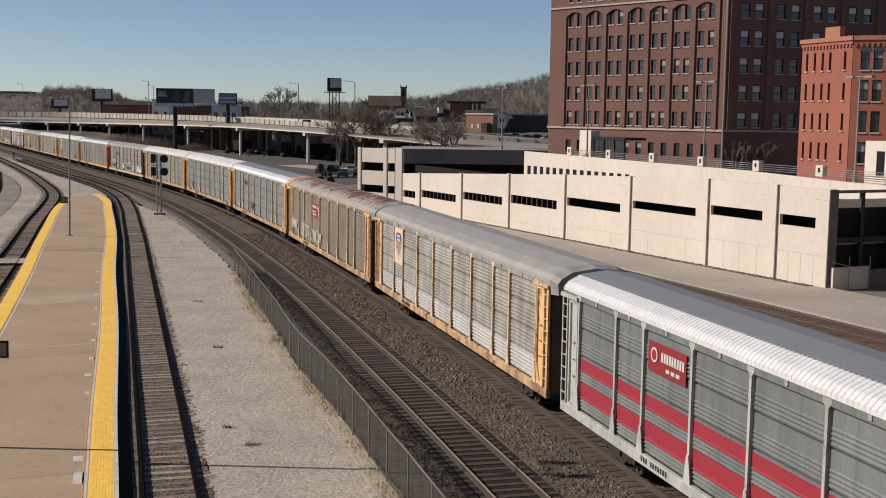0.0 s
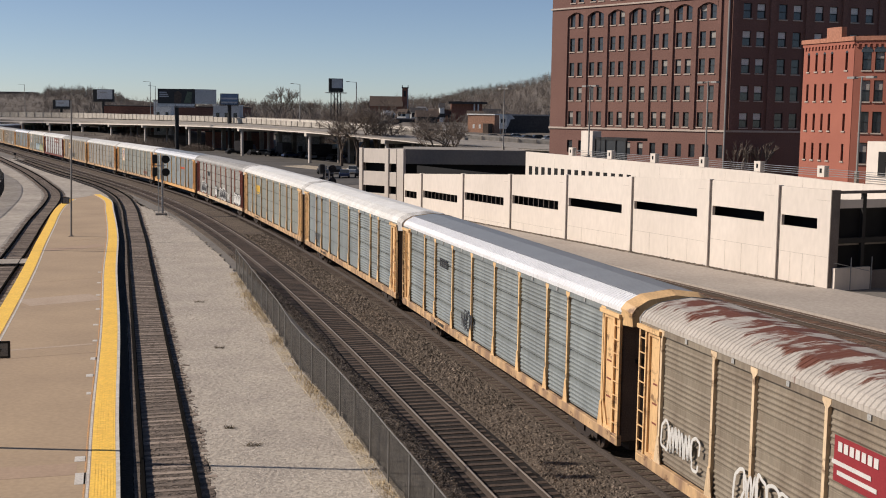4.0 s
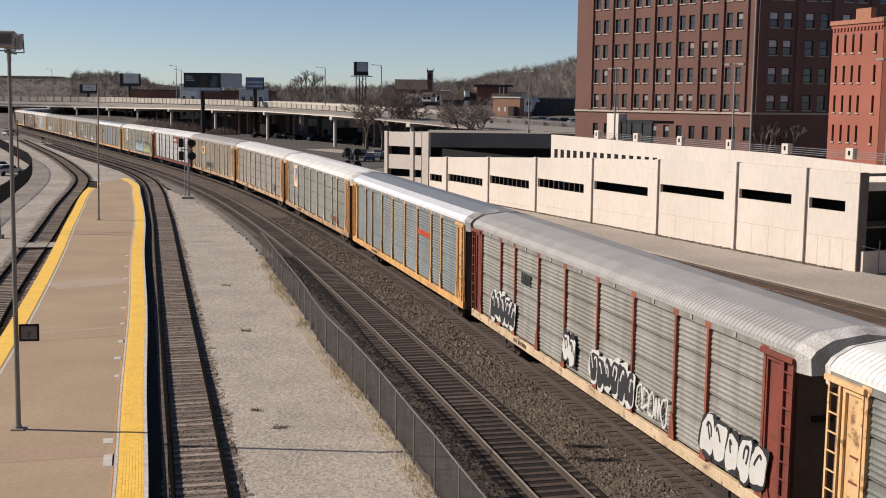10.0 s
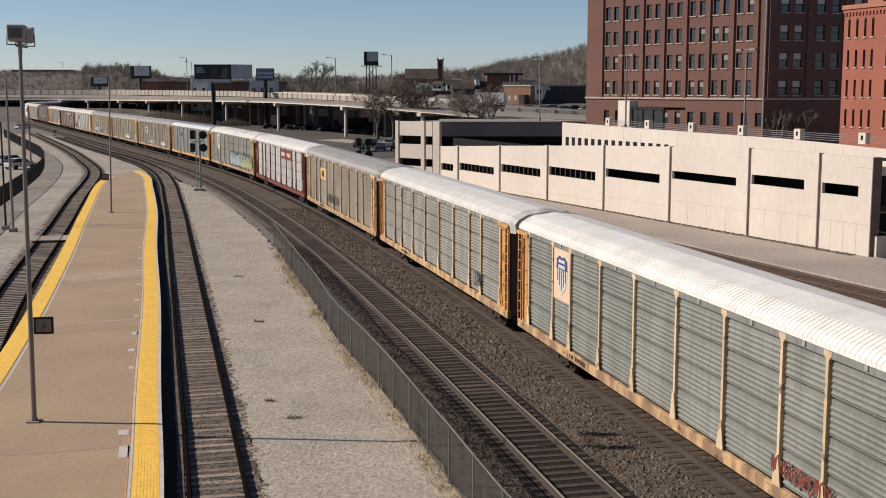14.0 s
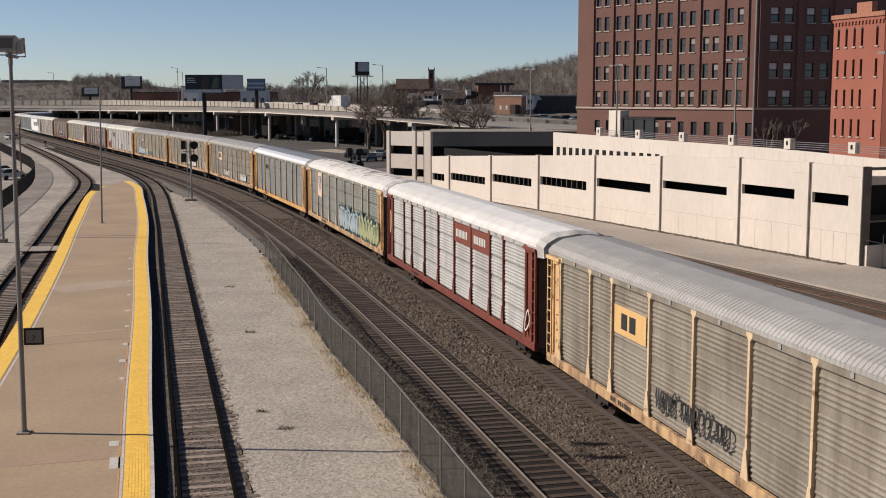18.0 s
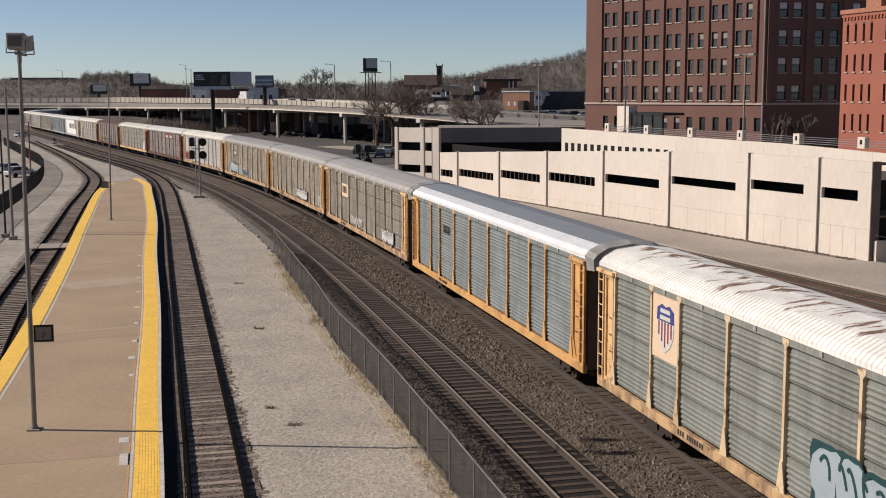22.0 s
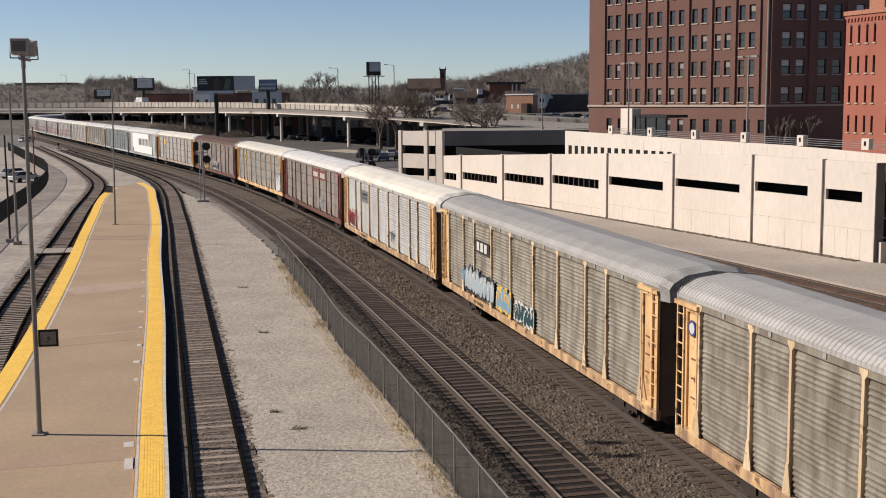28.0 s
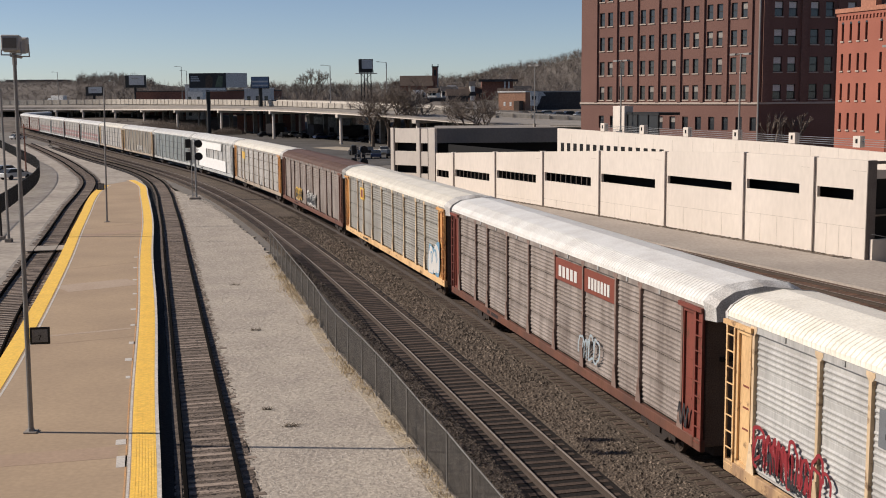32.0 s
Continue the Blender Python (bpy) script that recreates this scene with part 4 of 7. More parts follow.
    sweep("barrier", lane, rail, 19.6, 20, -0.6, 0.9, M_conc_d, "dull concrete barrier of the second carriageway")
    for x, y in ((-147.5, 464.5), (-137, 459.5), (-121, 448.5), (-106.2, 432), (-85.2, 392), (-63.2, 350), (-41.9, 307), (-21.2, 267), (-3.5, 239)):
        z = heights(edge, y)[0]
        s = min((near.length * k / 400 for k in range(401)), key=lambda q: (near.at(q) - Vector((x, y))).length)
        turn = near.heading(s)
        # light is in the colour: front piers pale as sunlit, rear ones dark
        for off, m in ((0.2, M_precast), (7.5, M_conc_d)):
            bm = bmesh.new()
            add_tube(bm, (0, 0, -0.3), (0, 0, z - 0.6), 0.38, n=12)
            o = part("pier", bm, m, v, "round concrete pier")
            o.matrix_basis = pose(*near.at(s, off), 0)
        o = part("cap_beam", box_bm(-0.6, -0.9, z - 0.75, 0.6, 9.0, z - 0.01), M_conc, v)
        o.matrix_basis = pose(*near.at(s, 0), 0, 0, 0, turn)
        for off in (10.5, 14.5, 18.5, 22.5, 30):
            o = part("pier", box_bm(-0.55, -0.55, -0.3, 0.55, 0.55, z + 0.4), M_conc_d, v)
            o.matrix_basis = pose(*near.at(s, off), 0, 0, 0, turn)
    k = 0
    while 4 + k * 4.0 < lane.length - 4:
        s = 4 + k * 4.0
        z0, z1 = heights(rail, lane.at(s).y)
        h = round(z1 - z0, 1)
        o = part("barrier_post", shared_box("barrier_post", 0.14, 0.08, h), M_conc_d, v)
        o.matrix_basis = pose(*lane.at(s, -0.24), z0 + 0.06, 0, 0, lane.heading(s))
        k += 1
    return lane, lambda y: heights(rail, y)[0]


BOXES = {}


def shared_box(name, w, d, h):
    if (name, w, d, h) not in BOXES:
        BOXES[name, w, d, h] = mesh_of(name, box_bm(-w, -d, 0, w, d, h), M_conc_d)
    return BOXES[name, w, d, h]


VIADUCT, VIADUCT_Z = build_viaduct()

# unseen walls, added behind and right of the camera to block sky light
structure("blocker_south", box_bm(-60, -19, -0.3, 95, -18, 26), M_conc_d, "unseen plain wall that blocks sky light")
structure("blocker_east", box_bm(70, -17.9, -0.3, 71, 145, 30), M_conc_d, "unseen plain wall that blocks sky light")


# ---------------------------------------------------------------- hills, woods, far buildings
def skyline(u):
    return float(np.interp(u, (-0.6, -0.364, -0.30, -0.276, -0.263, -0.238, -0.227, -0.207, -0.13, -0.06, -0.03, 0.033, 0.044, 0.068, 0.093, 0.121, 0.2, 0.6),
                           (24.5, 25.6, 26.0, 26.3, 26.6, 23, 19.5, 18.5, 19.5, 20, 21.5, 24, 27, 30, 32.5, 37.5, 45.5, 53)))


def land(x, y):
    """Height of the hillside."""
    u = x / max(y, 1)
    top = skyline(u) - 6
    right = min(1, max(0, (u + 0.06) / 0.06))
    near = float(np.interp(y, (262, 274, 283, 330, 450), (-0.6, -0.6, 4.7, 6.6, 10.0)))
    left = float(np.interp(y, (380, 450), (-0.6, 3.0)))
    base = left + (near - left) * right
    k = float(np.interp(y, (450, 700), (0, 1)))
    return base + (max(top, base) - base) * k * k * (3 - 2 * k) + 1.2 * noise.noise((x * 0.02, y * 0.02, 0)) * min(1, max(0, (y - 300) / 100))


def build_hills():
    bm = bmesh.new()
    nx, ny = 110, 50
    grid = []
    for j in range(ny + 1):
        y = 262 + (1150 - 262) * (j / ny) ** 1.5
        grid.append([bm.verts.new((u * y, y, land(u * y, y) if y < 760 else land(u * y, 760) - (y - 760) * 0.01)) for u in [-0.62 + 1.24 * i / nx for i in range(nx + 1)]])
    for j in range(ny):
        for i in range(nx):
            bm.faces.new((grid[j][i], grid[j][i + 1], grid[j + 1][i + 1], grid[j + 1][i]))
    structure("hillside", bm, M_hill, "brown winter hillside under bare woods", smooth=True)


def build_woods():
    """Bare woods on the hills: each tree a few limbs and a haze of short twigs."""
    rnd = random.Random(11)
    verts, faces = [], []

    def sliver(a, b, t):
        f = rnd.uniform(0, math.pi)
        dx, dy = math.cos(f) * t, math.sin(f) * t
        i = len(verts)
        verts.extend(((a[0] - dx, a[1] - dy, a[2]), (a[0] + dx, a[1] + dy, a[2]), b))
        faces.append((i, i + 1, i + 2))

    def bush(x, y, z, h, n, wide=0.36, fine=0.009):
        c = (x, y, z + h * 0.55)
        sliver((x, y, z), (x + rnd.uniform(-0.1, 0.1) * h, y, z + h * 0.8), 0.016 * h)
        for k in range(n):
            v = Vector((rnd.gauss(0, 1), rnd.gauss(0, 1), rnd.gauss(0.1, 0.8)))
            v = v.normalized() * rnd.uniform(0.45, 1.0)
            e = (c[0] + v.x * h * wide, c[1] + v.y * h * wide, c[2] + v.z * h * 0.45)
            l = h * rnd.uniform(0.14, 0.3)
            d = Vector((v.x * 0.7, v.y * 0.7, v.z * 0.5 + 0.5)).normalized() * l
            sliver((e[0] - d.x, e[1] - d.y, e[2] - d.z), e, fine * h)

    for k in range(6400):
        u = rnd.uniform(-0.45, 0.33)
        if u < -0.3 and rnd.random() < 0.15:
            continue
        y = rnd.uniform(520 if u < -0.16 else 470, 780)
        x = u * y
        h = rnd.uniform(1.5, 3.2) if u < -0.3 else rnd.uniform(4.5, 7.5) * (1.35 if rnd.random() < 0.1 else 1)
        bush(x, y, land(x, y) - 1.0, h, 46)
    for k in range(1700):
        u = rnd.uniform(-0.45, -0.285)
        y = rnd.uniform(470, 740)
        bush(u * y, y, land(u * y, y) - 0.8, rnd.uniform(2, 3.6), 40, 0.5, 0.016)
    for k in range(340):
        u = rnd.uniform(-0.165, -0.05)
        y = rnd.uniform(445, 520)
        bush(u * y, y, land(u * y, y) - 0.5, rnd.uniform(7, 10) * (1.25 if rnd.random() < 0.15 else 1), 80)
    for k in range(420):
        u = rnd.uniform(-0.07, 0.13)
        y = rnd.uniform(432 if -0.015 < u < 0.05 else 345, 465)
        bush(u * y, y, land(u * y, y) - 0.5, rnd.uniform(2.5, 6.5), 60)
    me = bpy.data.meshes.new("far_woods")
    me.from_pydata(verts, [], faces)
    me.materials.append(M_twig)
    tagged(new("far_woods", me), "grey-brown bare winter woods on the hills", "woods", kind="stuff")


M_branch = mat("brown_bare_twigs", (0.20, 0.16, 0.13), 0.95, dark=(0.12, 0.095, 0.078), scale=0.6, amount=0.6, fine=4)


def build_tree(x, y, z, h, label, seed, spread=0.5, depth=6):
    rnd = random.Random(seed)
    tree = thing("bare_tree", label, "tree", pose(x, y, z), "bare trees")
    trunk, crown = bmesh.new(), bmesh.new()

    def grow(p, d, l, r, n):
        q = p + d * l
        add_tube(trunk if n >= depth - 1 else crown, p, q, r, r * 0.72, 6 if n >= depth - 1 else 3, cap=False)
        if n == 0:
            return
        for k in range(rnd.choice((2, 3, 3)) if n > 1 else 3):
            v = Vector((rnd.gauss(0, 1), rnd.gauss(0, 1), rnd.gauss(0.25, 0.6))).normalized()
            nd = (d + v * spread * rnd.uniform(0.8, 1.5)).normalized()
            if nd.z < -0.1:
                nd.z *= -0.5
            grow(q - d * l * rnd.uniform(0, 0.25), nd, l * rnd.uniform(0.68, 0.86), max(r * 0.66, 0.018 * h / 15), n - 1)

    grow(Vector((0, 0, 0)), Vector((0, 0, 1)), h * 0.23, h * 0.026, depth)
    part("trunk", trunk, M_bark, tree)
    part("crown", crown, M_branch, tree, "open crown of bare twigs")
    return tree


build_hills()
build_woods()
for x, y, h, label, seed, spread in ((-13.2, 253, 15, "large bare tree beside the viaduct", 3, 0.66), (-9.6, 249, 17, "spreading bare tree behind the parked cars", 5, 0.7),
                                     (-5.6, 252, 18, "tall bare tree beside the viaduct", 13, 0.6), (-2.0, 256, 16, "brown bare tree by the ramp", 14, 0.7), (3.6, 240, 13, "bare tree by the ramp", 15, 0.75),
                                     (7.6, 222, 15, "low spreading bare tree behind the garage", 7, 0.8), (10.4, 226, 13, "thin bare tree behind the garage", 8, 0.7)):
    build_tree(x, y, -0.3, h, label, seed, spread, 7)
for k, (u, yy, top, spread, depth) in enumerate(((-0.103, 500, 22.6, 0.5, 7), (-0.132, 505, 19.0, 0.5, 6), (-0.079, 500, 18.4, 0.5, 6), (-0.160, 500, 16.5, 0.55, 5), (-0.145, 490, 16.0, 0.55, 5),
                                                 (-0.028, 480, 18.6, 0.5, 6), (0.026, 470, 19.6, 0.5, 6), (0.045, 470, 21.0, 0.5, 6), (0.068, 480, 22.5, 0.5, 6))):
    z = land(u * yy, yy) - 0.3
    build_tree(u * yy, yy, z, (top - z) * 1.18, "round-headed bare tree on the far ridge", 20 + k, spread, depth)

for x, y, h, seed in ((49.4, 171.3, 10.0, 41), (51.2, 171.8, 9.5, 43), (53.0, 172.4, 10.5, 42)):
    build_tree(x, y, -0.3, h, "thin pale shrub against the brick wall", seed, 0.32, 5)

M_far_brick = mat("far_red_brick", (0.22, 0.10, 0.07), 0.9, scale=0.2, amount=0.5, fine=2)
M_far_dark = mat("far_dark_roof", (0.06, 0.055, 0.055), 0.8, scale=0.3, amount=0.4, fine=2)
M_shop = mat("tan_orange_brick", (0.36, 0.20, 0.13), 0.9, dark=(0.25, 0.14, 0.10), scale=0.3, amount=0.7, fine=3)
M_far_roof = mat("far_brown_shingles", (0.095, 0.07, 0.056), 0.9, scale=0.3, amount=0.5, fine=2)
M_far_white = mat("far_white_paint", (0.66, 0.65, 0.62), 0.7, scale=0.4, amount=0.3, fine=2)
M_far_grey = mat("far_grey_siding", (0.34, 0.33, 0.32), 0.8, scale=0.4, amount=0.4, fine=2)
M_screen = mat("dark_advert_face", (0.035, 0.035, 0.035), 0.5, scale=0.5, amount=0.4, fine=3)
M_blue = mat("blue_advert_face", (0.12, 0.18, 0.28), 0.5, scale=0.5, amount=0.4, fine=3)
M_panelgrey = mat("pale_grey_advert_face", (0.42, 0.44, 0.46), 0.5, scale=0.5, amount=0.3, fine=3)


def build_billboard(x, y, z0, z1, w, face, label, foot, turn=0, side=0.0, legs=1, art="", dark=0.0, deep=0.4):
    b = thing("billboard", label, "billboard", pose(x, y, foot, 0, 0, turn), "billboards")
    z0, z1 = z0 - foot, z1 - foot
    p = part("panel", box_bm(-w / 2, 0, z0, w / 2, deep, z1), M_black, b, bevel=0.03)
    left = -w / 2 + 0.15 + w * dark
    part("face", box_bm(left, -0.04, z0 + 0.15 + (0.9 if dark else 0), w / 2 - 0.15, -0.005, z1 - 0.15), face, p)
    part("catwalk", box_bm(-w / 2, -0.9, z0 - 0.25, w / 2, 0.3, z0 - 0.1), M_panelgrey if art == "picture" else M_black, b)
    for k in range(5):
        rail = bmesh.new()
        add_tube(rail, (-w / 2 + w * k / 4, -0.85, z0 - 0.1), (-w / 2 + w * k / 4, -0.85, z0 + 0.7), 0.04, n=5)
        part("catwalk_post", rail, M_black, b)
    if art == "picture":
        for k in range(3):
            part("text_bar", box_bm(-w * 0.45, -0.05, z1 - 1.15 - k * 0.55, -w * (0.26 - 0.03 * k), -0.045, z1 - 0.85 - k * 0.55), M_panelgrey, p)
        part("ledge", box_bm(-w / 2 + 0.1, -0.06, z0 + 0.02, w / 2 - 0.1, -0.045, z0 + 0.75), M_panelgrey, p, "pale strip along the foot")
        bm = bmesh.new()
        add_prism(bm, ((-w * 0.06, z0 + 0.8), (w * 0.12, z0 + 0.8), (w * 0.15, z1 - 1.4), (w * 0.05, z1 - 0.5), (-w * 0.05, z1 - 1.0)), "y", -0.05, -0.043)
        part("art_patch", bm, M_far_roof, p)
        bm = bmesh.new()
        add_prism(bm, ((w * 0.2, z0 + 1.0), (w * 0.4, z0 + 1.0), (w * 0.42, z1 - 0.9), (w * 0.3, z1 - 0.6)), "y", -0.05, -0.043)
        part("art_patch", bm, M_art_green, p)
    elif art == "stripes":
        for k in range(2):
            part("stripe", box_bm(-w * 0.44, -0.05, z0 + 0.5 + k * 1.1, w * 0.44, -0.045, z0 + 0.95 + k * 1.1), M_panelgrey, p)
    elif art == "bars":
        part("text_bar", box_bm(left + w * 0.15, -0.05, z1 - 1.6, left + w * 0.5, -0.045, z1 - 1.1), M_far_grey, p)
    if side:
        o = part("angled_face", box_bm(0, 0, z0 + 0.8, side, 0.3, z1), M_panelgrey, b)
        o.matrix_basis = pose(w / 2, 0.05, 0, 0, 0, 38)
    for k in range(legs):
        lx = 0 if legs == 1 else -w * 0.35 + w * 0.7 * k / (legs - 1)
        bm = bmesh.new()
        add_tube(bm, (lx, 0.3, 0), (lx, 0.3, z0 + 0.1), 0.55 if legs == 1 else 0.13, n=10)
        part("leg", bm, M_black, b)
    if legs > 1:
        part("platform", box_bm(-w * 0.75, -1.2, z0 - 0.35, w * 0.75, 1.8, z0 - 0.15), M_pole, b)
        for k in range(4):
            bm = bmesh.new()
            za, zb = (z0 - 0.3) * k / 4, (z0 - 0.3) * (k + 1) / 4
            add_tube(bm, (-w * 0.35, 0.3, za), (w * 0.35, 0.3, zb), 0.06, n=5)
            add_tube(bm, (w * 0.35, 0.3, za), (-w * 0.35, 0.3, zb), 0.06, n=5)
            part("brace", bm, M_black, b)
    return b


M_art_green = mat("dull_green_print", (0.10, 0.13, 0.09), 0.5, scale=0.6, amount=0.6, fine=2)
build_billboard(-62.9, 330, 12.4, 17.2, 10.4, M_screen, "large dark billboard on a single steel post", -0.3, -4, 6.4, art="picture")
build_billboard(-49.1, 335, 13.0, 16.2, 5.2, M_blue, "small blue billboard with pale stripes behind the viaduct", -0.3, -6, 0, art="stripes")
build_billboard(-144.9, 506, 11.6, 15.4, 7.4, M_panelgrey, "pale grey billboard beyond the viaduct", -0.3, -8, 0, art="bars", dark=0.16, deep=2.0)
build_billboard(-127.3, 506, 14.9, 20.1, 8.6, M_panelgrey, "grey billboard above the viaduct", -0.3, -8, 0, art="bars", dark=0.18, deep=2.0)
build_billboard(-18.85, 330, 17.0, 20.7, 3.9, M_panelgrey, "billboard on a tall steel lattice tower", 3.5, 10, 0, legs=4, dark=0.16, deep=1.2)


def build_block(name, label, x, y, z, w, d, h, wall, roof, windows=0, gable=False, turn=0.0, rows=1):
    b = thing(name, label, "building", pose(x, y, z, 0, 0, turn), "far buildings")
    part("wall", box_bm(-w / 2, 0, -2, w / 2, d, h), wall, b)
    if gable:
        bm = bmesh.new()
        add_prism(bm, ((-0.4, h - 0.1), (d + 0.4, h - 0.1), (d / 2, h + d * 0.42)), "x", -w / 2 - 0.3, w / 2 + 0.3)
        part("roof", bm, roof, b)
    else:
        part("roof", box_bm(-w / 2 - 0.2, -0.2, h, w / 2 + 0.2, d + 0.2, h + 0.35), roof, b)
    for r in range(rows):
        for k in range(windows):
            wx = -w / 2 + w * (k + 0.5) / windows
            f = part("window", box_bm(wx - 0.55, -0.06, 1.0 + r * 2.8, wx + 0.55, 0.05, 2.4 + r * 2.8), M_black, b)
            part("pane", box_bm(wx - 0.45, -0.08, 1.1 + r * 2.8, wx + 0.45, -0.065, 2.3 + r * 2.8), M_glass, f)
    return b


build_block("long_brick_building", "long low brown brick building behind the viaduct", -92, 478, 0, 56, 20, 12.9, M_far_brick, M_far_dark, 12)
build_block("church", "brown brick church with a brown roof", -6.7, 450, 10, 12.2, 9, 4.3, M_far_brick, M_far_roof, 4, True)
tower = build_block("church_tower", "square dark church tower with an open belfry", 0.45, 452, 10, 2.3, 2.3, 11.2, M_far_brick, M_far_dark)
# black plate stands in for the shade inside the belfry
part("belfry_opening", box_bm(-0.5, -0.05, 8.0, 0.3, 0.02, 10.2), M_black, tower)
# paler strip on the front stands in for the tower's light right side
part("light_side_strip", box_bm(0.75, -0.06, -1.0, 1.17, 0.02, 11.1), M_far_grey, tower)
for x in (-1.1, 1.1):
    part("pinnacle", box_bm(x - 0.14, 0, 11.5, x + 0.14, 0.3, 12.3), M_far_dark, tower)
hall = build_block("flat_roofed_hall", "dark flat-roofed hall with two pale columns", 22.4, 420, 9.5, 11, 8, 6.2, M_far_brick, M_far_dark)
part("eave_beam", box_bm(-6.5, -1.2, 5.7, 7.2, 0.0, 6.5), M_far_dark, hall)
for x in (2.6, 4.0):
    part("column", box_bm(x - 0.25, -1.0, -1, x + 0.25, -0.5, 5.7), M_far_white, hall)
build_block("low_warehouse", "long low dark shed with a pale roof edge", 3.0, 400, 6.8, 12.7, 8, 2.8, M_far_dark, M_far_grey, 3)
shop = build_block("brick_shop", "orange brick shop building on the slope", 21.5, 328, 6.6, 8.4, 6, 4.6, M_shop, M_far_white, turn=-32)
for x in (-2.3, -0.4, 1.4):
    part("pale_door", box_bm(x - 0.3, -0.06, 0.9, x + 0.3, 0.02, 2.0), M_far_white, shop)
part("side_shed", box_bm(1.9, -2.5, -1.0, 3.6, -0.05, 2.3), M_far_roof, shop)
build_block("dark_warehouse", "black-sided warehouse on the slope", 33.2, 332, 6.5, 15.6, 14, 4.7, M_far_dark, M_far_grey, 0)
build_block("white_shed", "small white building with a pitched roof", -89, 440, 0, 6.5, 6, 15.0, M_far_white, M_far_grey, 2, rows=4)
build_block("blue_white_building", "pale blue and white building behind the viaduct", -56.9, 382, 0, 8.4, 8, 13.1, M_panelgrey, M_far_white, 3, rows=4)
build_block("pale_building", "low pale building seen under the viaduct", -26.5, 320, -0.2, 16, 12, 5.2, M_far_white, M_far_grey, 6)
build_block("storehouse", "dark storehouse seen under the viaduct", -52, 372, -0.2, 20, 12, 5.0, M_far_brick, M_far_dark, 4)
for k, (u, yy, w, h, m) in enumerate(((-0.01, 430, 7, 4.0, M_far_grey), (0.012, 425, 7, 4.5, M_far_white), (0.034, 420, 8, 4.2, M_far_brick), (0.05, 440, 7, 4.0, M_far_grey), (-0.03, 410, 8, 4.0, M_far_grey), (0.075, 430, 9, 4.5, M_far_white), (0.06, 400, 7, 3.8, M_far_brick), (-0.2, 460, 22, 6, M_far_brick), (0.02, 395, 9, 3.6, M_far_dark))):
    build_block("house", "small gabled house among bare trees on the slope", u * yy, yy, land(u * yy, yy), w * 0.75, 5, h * 0.6, m, (M_far_roof, M_far_dark)[k % 2], 3, True, 8 * (k % 3) - 8)
for k, (x, yy, z, w, h, m) in enumerate(((-0.8, 418, 9.6, 3.4, 2.0, M_far_white), (4.2, 424, 9.4, 3.0, 2.8, M_far_white), (7.2, 427, 9.6, 3.2, 3.0, M_far_grey), (10.0, 422, 9.3, 3.0, 2.6, M_far_white), (13.6, 419, 9.3, 1.6, 4.6, M_far_white), (-4.6, 412, 9.0, 3.6, 2.0, M_far_grey))):
    build_block("house", "small pale gabled house on the far slope", x, yy, z, w, 3.6, h, m, (M_far_roof, M_far_dark, M_far_grey)[k % 3], 2, True, 25 * (k % 3) - 20)
build_block("dark_ridge_building", "long dark low building on the far ridge", -0.335 * 772, 772, 20.3, 38, 12, 2.0, M_far_dark, M_far_dark, 0)


def build_retaining_wall():
    w = thing("retaining_wall", "pale block retaining wall behind the garage", "wall", kind="structure")
    for k in range(14):
        o = part("block", box_bm(0, 0, -0.3, 2.9, 0.4, 5.45), M_conc_m, w)
        o.matrix_basis = pose(3 + k * 3.0, 274.5, 0)


build_retaining_wall()
# lot asphalt, coloured darker for the shade below the decks
M_lot = mat("lot_asphalt_with_shade", (0.11, 0.102, 0.092), 0.9, dark=(0.06, 0.055, 0.05), scale=0.12, amount=0.7, fine=2, fine_amount=0.3)
ribbon("road", Line([MAIN.at(ORIGIN + 430 - 30 * k, -4.0) for k in range(11)]), Line([(-70, 460), (-8, 300), (4, 240), (6, 205)]), -0.24, 0.2, M_lot, "asphalt lot with the shade of the viaduct in its colour", 40, 0.8)
ribbon("grass_verge", Line([(-26, 250), (-17, 235), (-9, 226)]), Line([(-21, 255), (-12, 241), (-5, 232)]), -0.225, 0.2, M_grass, "strip of dead grass beside the lot", 20, 0.8)
board = thing("sign_board", "white and blue-grey sign board with an arrow shape", "sign", pose(25.8, 318, 5.0))
part("board", box_bm(0, 0, 2.6, 2.0, 0.25, 6.2), M_far_white, board)
for x in (0.45, 1.15):
    part("emblem_bar", box_bm(x, -0.03, 4.2, x + 0.4, -0.005, 5.2), M_black, board)
bm = bmesh.new()
add_prism(bm, ((2.01, 6.2), (3.4, 6.2), (4.2, 5.3), (3.0, 5.1), (2.3, 3.0), (2.01, 3.0)), "y", 0.02, 0.22)
part("arrow", bm, M_panelgrey, board)
for x in (0.3, 1.7):
    part("leg", box_bm(x - 0.1, 0.05, -0.5, x + 0.1, 0.25, 2.6), M_pole, board)


